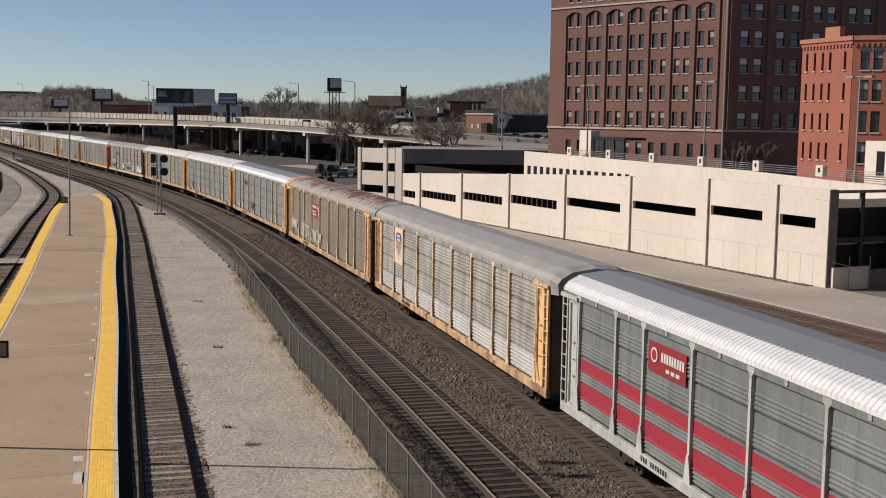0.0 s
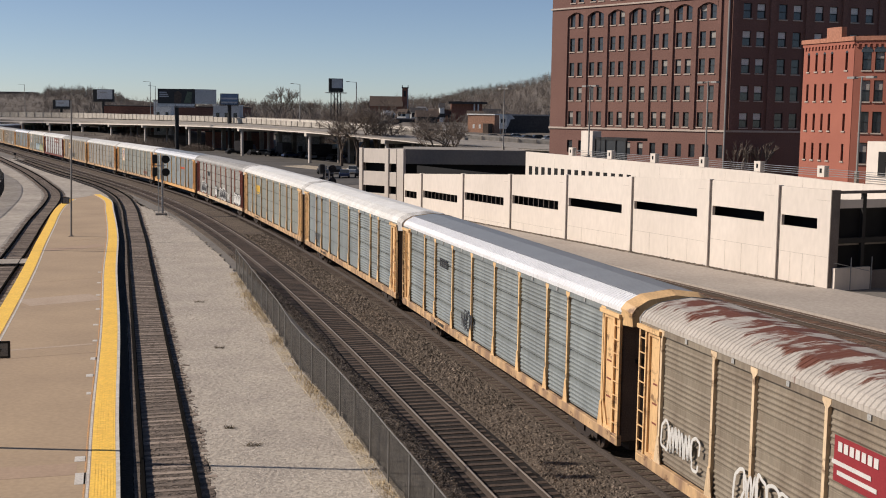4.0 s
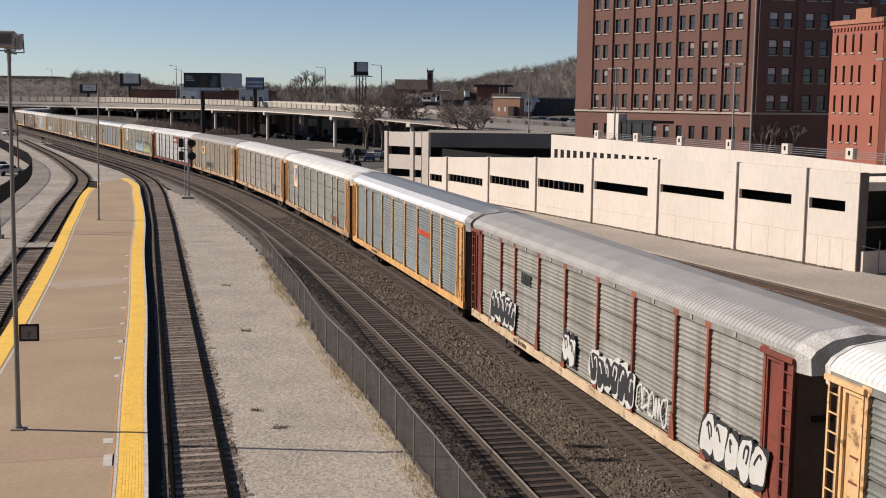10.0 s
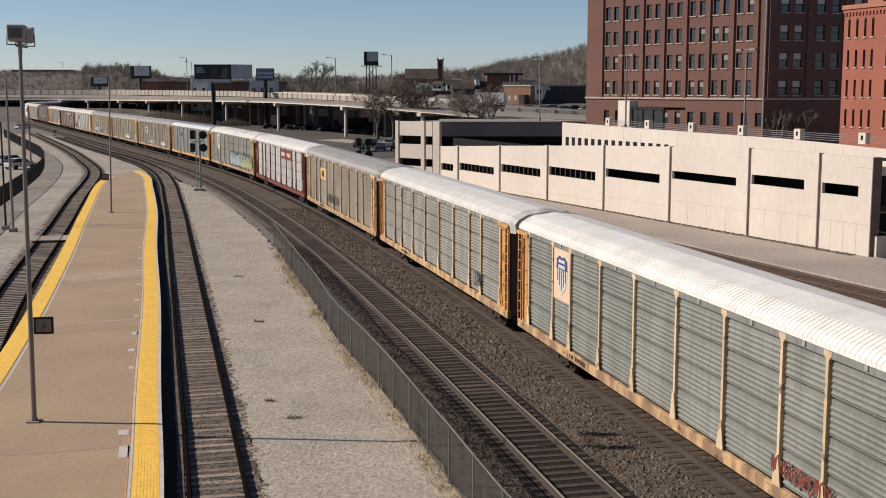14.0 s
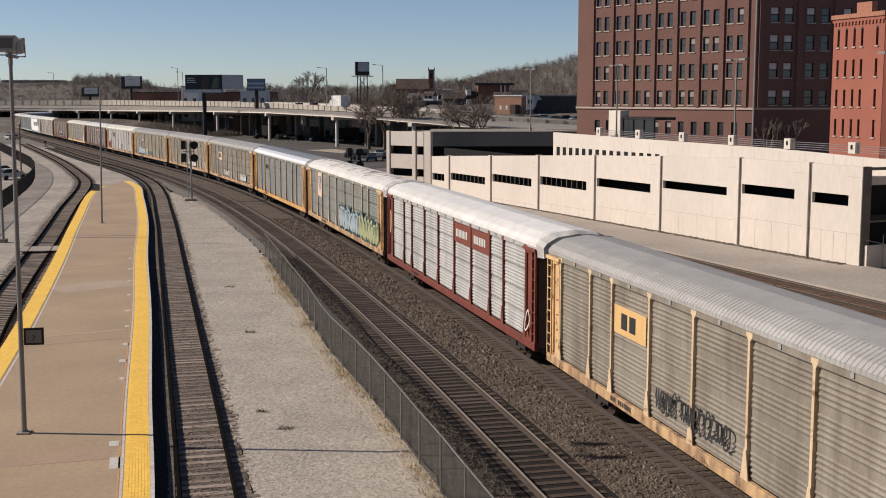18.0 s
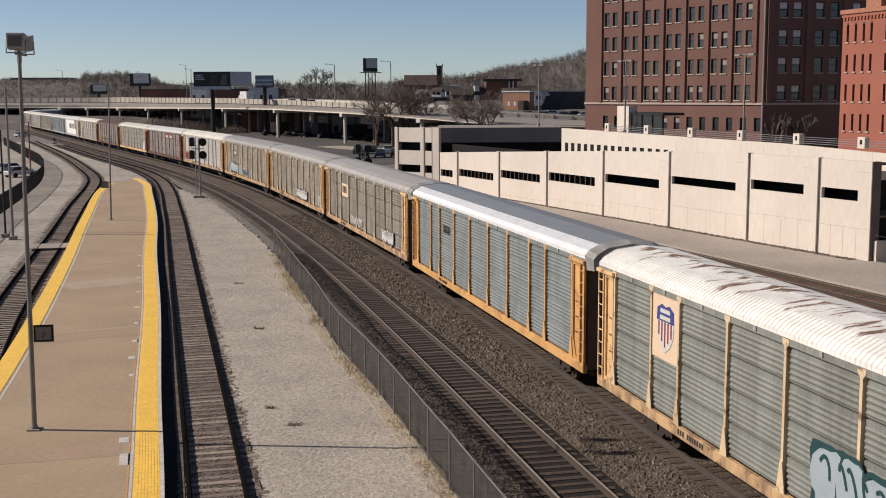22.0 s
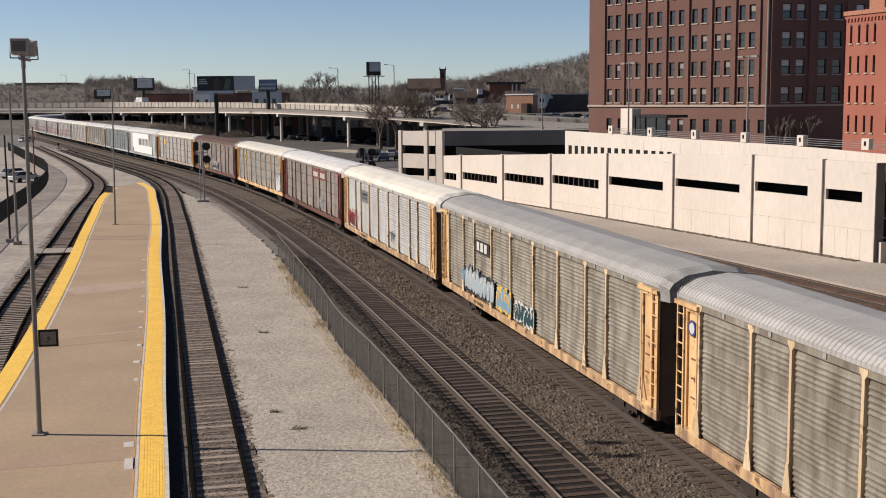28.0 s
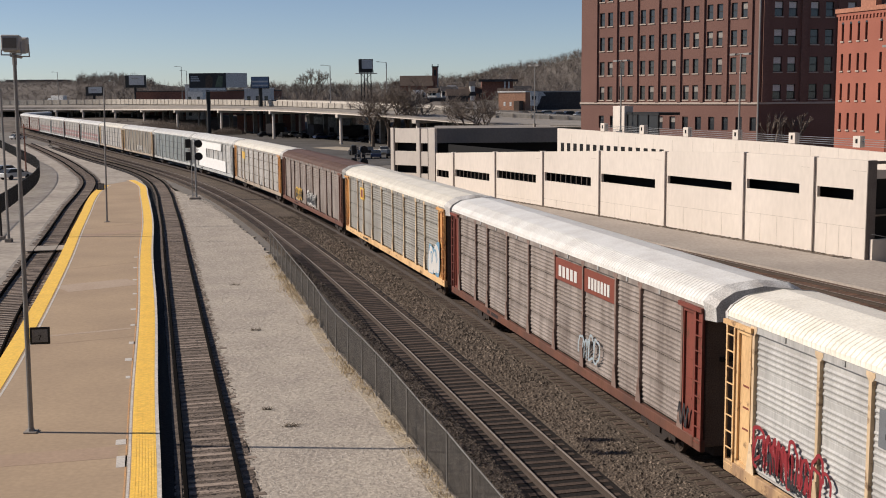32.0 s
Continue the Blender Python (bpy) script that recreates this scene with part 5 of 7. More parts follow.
# ---------------------------------------------------------------- left yard
def build_screen_fence():
    line = Line([(-31.5, 72), (-36, 90), (-39.9, 105.5), (-44.9, 127), (-50.5, 149), (-56.5, 168.5), (-60.4, 179), (-66, 193), (-98, 266)])
    f = thing("screened_fence", "dark mesh-screened fence along the yard", "fence")
    n = int(line.length / 3.2)
    for k in range(n):
        a, b = line.at(line.length * k / n), line.at(line.length * (k + 1) / n)
        d = b - a
        t = math.degrees(math.atan2(d.y, d.x))
        bm = bmesh.new()
        m = int(d.length / 0.09)
        for i in range(m):
            add_box(bm, i * d.length / m, -0.018, 0, i * d.length / m + 0.014, 0.018, 1.75)
        o = tagged(part("screen", bm, M_mesh_screen, f, "dark upright wires of the screen"), kind="stuff")
        o.matrix_basis = pose(*a, -0.2, 0, 0, t)
        part("top_rail", box_bm(0, -0.025, 1.73, d.length, 0.025, 1.78), M_black, f).matrix_basis = pose(*a, -0.2, 0, 0, t)
        bm = bmesh.new()
        add_tube(bm, (*a, -0.3), (*a, 1.62), 0.04, n=6)
        part("post", bm, M_black, f)
    return f


M_mesh_screen = mat("dark_mesh_screen", (0.05, 0.047, 0.043), 0.8, dark=(0.035, 0.033, 0.03), scale=0.8, amount=0.5, fine=18, fine_amount=0.4)
build_screen_fence()

M_apron = mat("yard_concrete", (0.42, 0.37, 0.31), 0.9, dark=(0.27, 0.235, 0.20), scale=0.12, amount=0.8, fine=1.5, fine_amount=0.25, bump=0.15)
ribbon("pavement", Line([(-60, 60), (-62, 110), (-74, 160), (-92, 215), (-120, 280)]), Line([(-17, 46), (-26.5, 85), (-33, 112), (-42, 150), (-66, 214), (-96, 285)]), -0.235, 0.2, M_apron, "dusty concrete yard beside the stub track", 80)
ribbon("pavement", Line([(-38.0, 131), (-42.5, 150), (-51.5, 176.6), (-66.5, 215), (-90, 272)]), Line([(-36, 136), (-37.5, 151), (-43.8, 168.5), (-51.5, 186), (-80, 254)]), -0.222, 0.2, M_apron, "dusty ground between the converging tracks", 60)


def build_crossing():
    c = thing("track_crossing", "flat timber crossing panels over the stub track", "crossing", kind="structure")
    for k in range(5):
        o = part("panel", box_bm(-1.35, -0.25, 0, 1.35, 0.25, 0.06), M_apron, c)
        s = 64.5 + k * 0.55
        o.matrix_basis = pose(*STUB.at(s), -0.06, 0, 0, STUB.heading(s) - 90)


build_crossing()


def build_switch_stand(x, y):
    """A low switch stand: timber base, post, lever and round target."""
    sw = thing("switch_stand", "low black switch stand between the far tracks", "switch stand", pose(x, y, -0.22, 0, 0, 20))
    part("base", box_bm(-0.5, -0.25, 0, 0.5, 0.25, 0.12), M_tie_b, sw, bevel=0.01)
    bm = bmesh.new()
    add_tube(bm, (0, 0, 0.12), (0, 0, 1.0), 0.07, 0.05, n=8)
    part("post", bm, M_black, sw)
    bm = bmesh.new()
    add_tube(bm, (0, -0.05, 1.05), (0, 0.05, 1.05), 0.28, n=14)
    part("target", bm, M_black, sw)
    bm = bmesh.new()
    add_tube(bm, (0.05, 0, 0.35), (0.6, 0, 0.2), 0.03, n=6)
    part("lever", bm, M_black, sw)


build_switch_stand(-88.3, 271.3)


def build_pole(x, y, h, r, m, label, arm=False):
    p = thing("pole", label, "pole", pose(x, y, -0.25), "yard poles")
    bm = bmesh.new()
    add_tube(bm, (0, 0, 0), (0, 0, h), r, r * 0.75, 8)
    part("shaft", bm, m, p)
    part("base", box_bm(-0.25, -0.25, 0, 0.25, 0.25, 0.3), M_conc_d, p, bevel=0.02)
    if arm:
        bm = bmesh.new()
        add_tube(bm, (0, 0, h), (-1.6, 0, h + 0.15), 0.05, n=6)
        add_box(bm, -2.3, -0.15, h + 0.1, -1.6, 0.15, h + 0.25)
        part("arm", bm, m, p)
    return p


build_pole(-32.46, 89.0, 11.6, 0.11, M_pole, "grey steel pole in the yard")
build_pole(-33.6, 90.6, 8.3, 0.09, M_black, "slim black pole in the yard")
build_pole(-60.2, 173.6, 7.2, 0.12, M_far_brick, "red-brown pole by the screened fence")
for x, y, z, h in ((-86.8, 409, 8.1, 12.9), (-85.5, 411, 8.1, 11.5), (-25.6, 293, 7.6, 10.4), (-10.9, 272, 7.2, 10.9), (-152.4, 482, 8.0, 13.0)):
    q = build_pole(x, y, h, 0.13, M_pole, "tall highway lamp on the viaduct", True)
    q.matrix_basis = pose(x, y, z)


# ---------------------------------------------------------------- vehicles
def build_car_model(name, label, paint_mat, m, group, kind="car"):
    c = thing(name, label, "car" if kind == "car" else "truck", m, group)
    if kind == "car":
        bm = bmesh.new()
        add_prism(bm, ((-2.2, 0.35), (2.2, 0.35), (2.25, 0.75), (1.1, 0.95), (-1.3, 0.98), (-2.2, 0.9)), "y", -0.88, 0.88)
        part("body", bm, paint_mat, c, bevel=0.05)
        bm = bmesh.new()
        add_prism(bm, ((-1.9, 0.93), (1.1, 0.93), (0.45, 1.42), (-1.3, 1.45)), "y", -0.78, 0.78)
        part("cabin", bm, M_glass, c, bevel=0.04)
        part("roof", box_bm(-1.25, -0.72, 1.44, 0.4, 0.72, 1.48), paint_mat, c)
    else:
        part("box", box_bm(-4.2, -1.25, 0.95, 1.8, 1.25, 3.6), M_far_white if kind == "truck" else M_far_dark, c, "white cargo box" if kind == "truck" else "dark cargo box", bevel=0.03)
        bm = bmesh.new()
        add_prism(bm, ((1.9, 0.5), (4.0, 0.5), (4.0, 1.5), (3.3, 2.5), (1.9, 2.5)), "y", -1.1, 1.1)
        part("cab", bm, paint_mat, c, bevel=0.04)
        part("windscreen", box_bm(3.3, -0.95, 1.6, 3.75, 0.95, 2.3), M_glass, c)
        part("chassis", box_bm(-4.0, -0.9, 0.5, 2.0, 0.9, 0.95), M_black, c)
    for x in (-1.4, 1.4) if kind == "car" else (-2.8, 2.8):
        for y in (-0.8, 0.8):
            bm = bmesh.new()
            add_tube(bm, (0, -0.12, 0), (0, 0.12, 0), 0.33 if kind == "car" else 0.48, n=12)
            w = part("wheel", bm, M_black, c)
            w.matrix_basis = pose(x, y * (1 if kind == "car" else 1.3), 0.33 if kind == "car" else 0.48)
    return c


CARPAINT = [plain("car_paint_" + n, c, 0.3, 0.2) for n, c in (("white", (0.62, 0.62, 0.6)), ("black", (0.02, 0.02, 0.022)), ("silver", (0.36, 0.37, 0.38)), ("red", (0.22, 0.03, 0.03)), ("blue", (0.04, 0.06, 0.12)))]
NAMES = ("white", "black", "silver", "red", "dark blue")
rnd_cars = random.Random(4)
for k in range(14):
    row, i = divmod(k, 7)
    x, y = -13.0 + i * 2.7 - row * 2, 205 + i * 1.2 + row * 14
    n = rnd_cars.choice((0, 1, 1, 2, 2, 4))
    build_car_model("parked_car", NAMES[n] + " car parked behind the garage", CARPAINT[n], pose(x, y, -0.27, 0, 0, 95 + rnd_cars.uniform(-4, 4)), "parked cars")
for k, (x, y, n) in enumerate(((10.5, 287, 2), (14.0, 286, 1), (19, 289, 2), (22.3, 290, 1), (25.6, 288, 1), (28.2, 293, 0), (30.6, 288, 4), (33.4, 290, 1), (36, 287, 2), (38.6, 292, 1), (42, 290, 0))):
    build_car_model("parked_car", NAMES[n] + " car parked on the slope above the wall", CARPAINT[n], pose(x, y, land(x, y) + 0.05, 0, 0, 20), "parked cars")
for k in range(13):
    x, y = -46.0 + k * 2.9, 322 - k * 3.6 + (k % 2) * 6
    n = (1, 4, 1, 2, 1)[k % 5]
    build_car_model("parked_truck" if k % 4 == 1 else "parked_car", ("dark box truck" if k % 4 == 1 else NAMES[n] + " car") + " parked under the viaduct", CARPAINT[n], pose(x, y, -0.27, 0, 0, 30 + 40 * (k % 3)), "vehicles under the viaduct", "car" if k % 4 != 1 else "van")
for x, y, n in ((-57.0, 160, 0), (-61, 168, 2), (-112, 318, 0)):
    build_car_model("parked_car", NAMES[n] + " car parked beyond the screened fence", CARPAINT[n], pose(x, y, -0.25, 0, 0, 60), "parked cars")

LANE = 4.0


def lane_pose(s, right=False):
    off = LANE + (7 if right else 0)
    p = VIADUCT.at(s, off)
    return pose(p.x, p.y, VIADUCT_Z(VIADUCT.at(s).y) + 0.03, 0, 0, VIADUCT.heading(s) + (0 if right else 180))


def lane_place(u):
    """Where on the viaduct something stands that lies in the direction u = x / y."""
    ss = np.linspace(0, VIADUCT.length, 400)
    us = [(lambda p: p.x / p.y)(VIADUCT.at(s, LANE)) for s in ss]
    return float(np.interp(u, us, ss))


BOX_TRUCK = build_car_model("box_truck", "white box truck driving on the viaduct", CARPAINT[0], lane_pose(200), "traffic", "truck")
TRAFFIC = [(build_car_model("driving_car", NAMES[n] + " car driving on the viaduct", CARPAINT[n], lane_pose(100), "traffic"), a, v, r) for n, a, v, r in
           ((0, 296, 13.0, False), (1, 150, 13, False), (2, 520, 14, False), (0, 575, 14.5, False), (0, 590, 14.5, False), (1, -60, -14, True), (2, -190, -13, True), (3, 10, -14, True))]

# ---------------------------------------------------------------- weeds and stones
def build_tufts():
    rnd = random.Random(6)
    for x, y, r in ((-4.8, 37.7, 0.5), (-11.6, 67.1, 0.45), (-8.4, 53.8, 0.4), (-5.9, 39.8, 0.3), (-10.45, 75, 0.3)):
        t = thing("weed_tuft", "flattened dry weed tuft on the gravel", "weed", pose(x, y, -0.19), "weeds")
        bm = bmesh.new()
        for k in range(70):
            a, l = rnd.uniform(0, math.tau), r * rnd.uniform(0.4, 1)
            b = Vector((rnd.uniform(-0.5, 0.5) * r, rnd.uniform(-0.3, 0.3) * r, 0))
            e = b + Vector((math.cos(a) * l * 0.7, math.sin(a) * l * 0.5, rnd.uniform(0.02, 0.16)))
            s = Vector((-math.sin(a), math.cos(a), 0)) * 0.012
            bm.faces.new([bm.verts.new(b - s), bm.verts.new(b + s), bm.verts.new(e)])
        part("dry_leaves", bm, M_weed, t)


M_weed = mat("dry_weed", (0.13, 0.10, 0.065), 0.95, scale=4, amount=0.5, fine=20)
M_stone_a = mat("pale_gravel_stone", (0.46, 0.41, 0.35), 0.95, dark=(0.36, 0.315, 0.265), scale=0.6, amount=0.8, fine=6, fine_amount=0.3, loose=(0.8, 1.25))
M_stone_c = mat("dirty_bed_stone", (0.23, 0.183, 0.148), 0.95, dark=(0.12, 0.095, 0.077), scale=1.2, amount=0.8, fine=6, fine_amount=0.4, loose=(0.6, 1.4))
M_stone_b = mat("dark_ballast_stone", (0.17, 0.135, 0.105), 0.95, dark=(0.08, 0.064, 0.05), scale=1.2, amount=0.8, fine=5, fine_amount=0.5, loose=(0.5, 1.5))


def scatter(name, label, left, right, n, z, material, size, seed, flat=1.0, power=1.6):
    """Loose stones between two lines, thickest near their start."""
    rng = np.random.default_rng(seed)
    base = np.array([(1, 0, 0), (-1, 0, 0), (0, 1, 0), (0, -1, 0), (0, 0, 0.9), (0, 0, -0.3)])
    tri = np.array([(0, 2, 4), (2, 1, 4), (1, 3, 4), (3, 0, 4)])
    s = rng.random(n) ** power
    u = rng.random(n)
    verts, faces = np.zeros((n, 6, 3)), np.zeros((n, 4, 3), int)
    for k in range(n):
        a, b = left.at(left.length * s[k]), right.at(right.length * s[k])
        c = a.lerp(b, u[k])
        g = size * (0.6 + 0.9 * rng.random()) * (1 + s[k] * 1.2)
        ang = rng.random() * 6.28
        ca, sa = math.cos(ang), math.sin(ang)
        v = base * (g, g * (0.5 + 0.5 * rng.random()), g * flat * (0.5 + 0.5 * rng.random()))
        verts[k, :, 0] = c.x + v[:, 0] * ca - v[:, 1] * sa
        verts[k, :, 1] = c.y + v[:, 0] * sa + v[:, 1] * ca
        verts[k, :, 2] = z + v[:, 2]
        faces[k] = tri + 6 * k
    me = bpy.data.meshes.new(name)
    me.from_pydata(verts.reshape(-1, 3).tolist(), [], faces.reshape(-1, 3).tolist())
    me.materials.append(material)
    tagged(new(name, me), label, "stones", kind="stuff")


build_tufts()


def build_brush():
    """Brown thickets on the waste ground below the viaduct."""
    rnd = random.Random(31)
    for cx, cy, wide, tall in ((-88, 395, 9, 5.2), (-97, 412, 8, 4.6), (-76, 372, 7, 3.6), (-112, 428, 8, 3.8), (-60, 345, 5, 2.6)):
        verts, faces = [], []
        for k in range(2600):
            a, r = rnd.uniform(0, math.tau), math.sqrt(rnd.random())
            x, y = math.cos(a) * r * wide, math.sin(a) * r * wide * 0.8
            h = tall * (1 - r * r) * rnd.uniform(0.55, 1.05) + 0.5
            b = Vector((x, y, h * rnd.uniform(0.0, 0.75)))
            e = b + Vector((rnd.gauss(0, 0.3), rnd.gauss(0, 0.3), 0.5 + rnd.random() * 0.7)) * (0.3 + 0.1 * h)
            f = rnd.uniform(0, math.pi)
            d = Vector((math.cos(f), math.sin(f), 0)) * 0.07
            i = len(verts)
            verts += [tuple(b - d), tuple(b + d), tuple(e)]
            faces.append((i, i + 1, i + 2))
        me = bpy.data.meshes.new("thicket")
        me.from_pydata(verts, [], faces)
        me.materials.append(M_branch)
        o = tagged(new("thicket", me), "brown leafless thicket below the viaduct", "shrub", "thickets")
        o.matrix_basis = pose(cx, cy, -0.3)


build_brush()


def build_straw():
    """Dead grass standing along the fence foot and in clumps over the gravel's edge."""
    rnd = random.Random(77)
    verts, faces = [], []
    for k in range(9000):
        s = FENCE.length * rnd.random() ** 1.3
        thick = 0.35 + 0.65 * noise.noise((s * 0.35, 1.7, 0)) + 0.3 * noise.noise((s * 1.3, 4.4, 0))
        if rnd.random() > max(thick, 0.12) * 1.4:
            continue
        off = abs(rnd.gauss(0, 0.3)) * (0.5 + max(thick, 0)) + 0.02
        p = FENCE.at(s, off)
        h, f = rnd.uniform(0.05, 0.2) * (0.6 + max(thick, 0)), rnd.uniform(0, math.tau)
        d = Vector((math.cos(f), math.sin(f), 0)) * 0.012
        b = Vector((p.x, p.y, -0.17))
        e = b + Vector((rnd.gauss(0, 0.5) * h, rnd.gauss(0, 0.5) * h, h))
        i = len(verts)
        verts += [tuple(b - d), tuple(b + d), tuple(e)]
        faces.append((i, i + 1, i + 2))
    me = bpy.data.meshes.new("dead_grass")
    me.from_pydata(verts, [], faces)
    me.materials.append(M_straw)
    tagged(new("dead_grass", me), "straw-coloured dead grass along the fence foot", "grass", kind="stuff")


M_straw = mat("straw", (0.58, 0.46, 0.29), 0.95, dark=(0.42, 0.33, 0.21), scale=1.5, amount=0.8, fine=10, loose=(0.7, 1.2))
build_straw()
scatter("gravel_stones", "loose pale gravel stones", Line([(-3.9, 27), (-5.0, 31.9), (-11.2, 58.7), (-21.0, 99.4), (-28.3, 130)]), Line([(1.6, 26), (0.1, 32.3), (-4.5, 50), (-8.8, 69), (-17, 100), (-26, 130)]), 22000, -0.19, M_stone_a, 0.042, 1, 0.4, power=1.9)
scatter("siding_stones", "brown stones strewn over the old siding", Offset(SIDING, 1.02, 20, 90), Offset(SIDING, -1.3, 20, 90), 7000, -0.172, M_stone_c, 0.035, 4, 0.3, power=1.5)
scatter("wall_debris", "dirt and dead weeds along the garage wall", Line([p + GN * 0.16 for p in foot]), Line([p + GN * 0.75 for p in foot]), 2600, -0.115, M_stone_b, 0.06, 5, 0.6, power=1.0)
scatter("ballast_stones", "coarse dark ballast stones between the main tracks", Offset(MAIN, 4.85 - 1.4, ORIGIN - 12, ORIGIN + 75), Offset(MAIN, 1.45, ORIGIN - 12, ORIGIN + 75), 12000, -0.2, M_stone_b, 0.05, 2)
scatter("ballast_stones", "coarse dark ballast stones on the shoulder", Offset(MAIN, 4.85 + 1.9, ORIGIN - 12, ORIGIN + 60), Offset(MAIN, 4.85 + 1.3, ORIGIN - 12, ORIGIN + 60), 4000, -0.2, M_stone_b, 0.045, 3)


# ---------------------------------------------------------------- the train
PITCH = 28.85           # from coupler to coupler
BODY = 27.4             # length of a car's body
EAVE, SILL0, SILL1 = 4.98, 0.92, 1.24
HALF = 1.52
BAYS = (2.95, 1.95, 2.95, 2.95, 3.1, 2.95, 2.95, 1.95, 2.95)
END = (BODY - sum(BAYS)) / 2


def paint(name, rgb, dark, rough=0.55, metal=0.0, amount=0.7, scale=0.9, ramp=(0.38, 0.68), streak=0.0, rust=0.0):
    """Car paint; streak: how strongly dirt has run down it, rust: how strongly rust spots show through."""
    m = mat(name, rgb, rough, metal, dark=dark, scale=scale, amount=amount, fine=14, fine_amount=0.13, bump=0.06, vary=0.06, stretch=(1.3, 1.3, 0.4), ramp=ramp)
    for size, strength, band, tone in (((5.0, 5.0, 0.16), streak, (0.5, 0.78), tuple(c * 0.42 for c in dark)), ((2.2, 2.2, 2.8), rust, (0.57, 0.66), (0.105, 0.05, 0.03))):
        if strength:
            overlay(m, size, strength, band, tone)
    return m


def overlay(m, size, strength, band, tone):
    """A second layer of dirt over a material, broken up by noise of the given size."""
    n, ln = m.node_tree.nodes, m.node_tree.links.new
    p = n["Principled BSDF"]
    old = p.inputs["Base Color"].links[0].from_socket
    co, info, off = n.new("ShaderNodeTexCoord"), n.new("ShaderNodeObjectInfo"), n.new("ShaderNodeVectorMath")
    off.operation = "MULTIPLY_ADD"
    off.inputs[1].default_value = (19, 31, 43)
    ln(info.outputs["Random"], off.inputs[0])
    ln(co.outputs["Object"], off.inputs[2])
    mp, spots, cut, mix = n.new("ShaderNodeMapping"), n.new("ShaderNodeTexNoise"), n.new("ShaderNodeMapRange"), n.new("ShaderNodeMix")
    mp.inputs["Scale"].default_value = size
    ln(off.outputs[0], mp.inputs["Vector"])
    ln(mp.outputs["Vector"], spots.inputs["Vector"])
    spots.inputs["Scale"].default_value, spots.inputs["Detail"].default_value, spots.inputs["Roughness"].default_value = 1.0, 6, 0.6
    ln(spots.outputs[0], cut.inputs[0])
    cut.inputs[1].default_value, cut.inputs[2].default_value = band
    cut.inputs[4].default_value = strength
    mix.data_type = "RGBA"
    ln(cut.outputs[0], mix.inputs[0])
    ln(old, mix.inputs[6])
    mix.inputs[7].default_value = (*tone, 1)
    ln(mix.outputs[2], p.inputs["Base Color"])


def rusted(name, rgb, rust, at):
    """Painted roof sheet with rust running down from the crown along the ribs."""
    m = paint(name, rgb, tuple(c * 0.72 for c in rgb), 0.65, 0.0, 0.5)
    n, ln = m.node_tree.nodes, m.node_tree.links.new
    p = n["Principled BSDF"]
    old = p.inputs["Base Color"].links[0].from_socket
    co = n.new("ShaderNodeTexCoord")
    split = n.new("ShaderNodeSeparateXYZ")
    ln(co.outputs["Object"], split.inputs[0])
    mp = n.new("ShaderNodeMapping")
    mp.inputs["Scale"].default_value = (1.35, 0.38, 0.0)
    mp.inputs["Rotation"].default_value = (0, 0, 0.16)
    ln(co.outputs["Object"], mp.inputs["Vector"])
    blot = n.new("ShaderNodeTexNoise")
    blot.inputs["Scale"].default_value, blot.inputs["Detail"].default_value = 1.5, 6
    blot.inputs["Roughness"].default_value = 0.62
    ln(mp.outputs["Vector"], blot.inputs["Vector"])
    high = n.new("ShaderNodeMapRange")
    ln(split.outputs["Z"], high.inputs[0])
    high.inputs[1].default_value, high.inputs[2].default_value = EAVE + 0.2, EAVE + 0.6
    high.inputs[3].default_value, high.inputs[4].default_value = -0.16, 0.09
    add = n.new("ShaderNodeMath")
    ln(blot.outputs[0], add.inputs[0])
    ln(high.outputs[0], add.inputs[1])
    edge = n.new("ShaderNodeMapRange")
    ln(add.outputs[0], edge.inputs[0])
    edge.inputs[1].default_value, edge.inputs[2].default_value = at, at + 0.07
    mix = n.new("ShaderNodeMix")
    mix.data_type = "RGBA"
    ln(edge.outputs[0], mix.inputs[0])
    ln(old, mix.inputs[6])
    mix.inputs[7].default_value = (*rust, 1)
    ln(mix.outputs[2], p.inputs["Base Color"])
    return m


TRIM = {
    "yellow": paint("yellow_car_paint", (0.72, 0.47, 0.235), (0.40, 0.23, 0.115), ramp=(0.47, 0.75), rust=0.75),
    "pale": paint("faded_yellow_paint", (0.68, 0.52, 0.34), (0.42, 0.29, 0.17), amount=0.6, rust=0.75),
    "orange": paint("orange_car_paint", (0.64, 0.33, 0.115), (0.36, 0.17, 0.08), rust=0.75),
    "amber": paint("amber_car_paint", (0.68, 0.385, 0.145), (0.42, 0.22, 0.095), rust=0.4),
    "grimy": paint("grimy_yellow_sill_paint", (0.60, 0.395, 0.21), (0.27, 0.17, 0.11), amount=0.95, ramp=(0.4, 0.62), scale=1.4, rust=0.85),
    "red": paint("oxide_red_paint", (0.22, 0.06, 0.042), (0.13, 0.042, 0.034), rust=0.75),
    "rusty": paint("rusty_red_paint", (0.33, 0.10, 0.06), (0.17, 0.06, 0.04), rust=0.75),
    "brown": paint("brown_car_paint", (0.17, 0.075, 0.05), (0.09, 0.05, 0.04), rust=0.75),
    "tan": paint("tan_weathered_paint", (0.46, 0.385, 0.30), (0.28, 0.22, 0.17), rust=0.75),
    "mauve": paint("worn_brown_post_paint", (0.25, 0.175, 0.145), (0.14, 0.095, 0.08), rust=0.6),
    "grey": paint("light_grey_paint", (0.48, 0.49, 0.47), (0.30, 0.30, 0.28), rust=0.3),
}
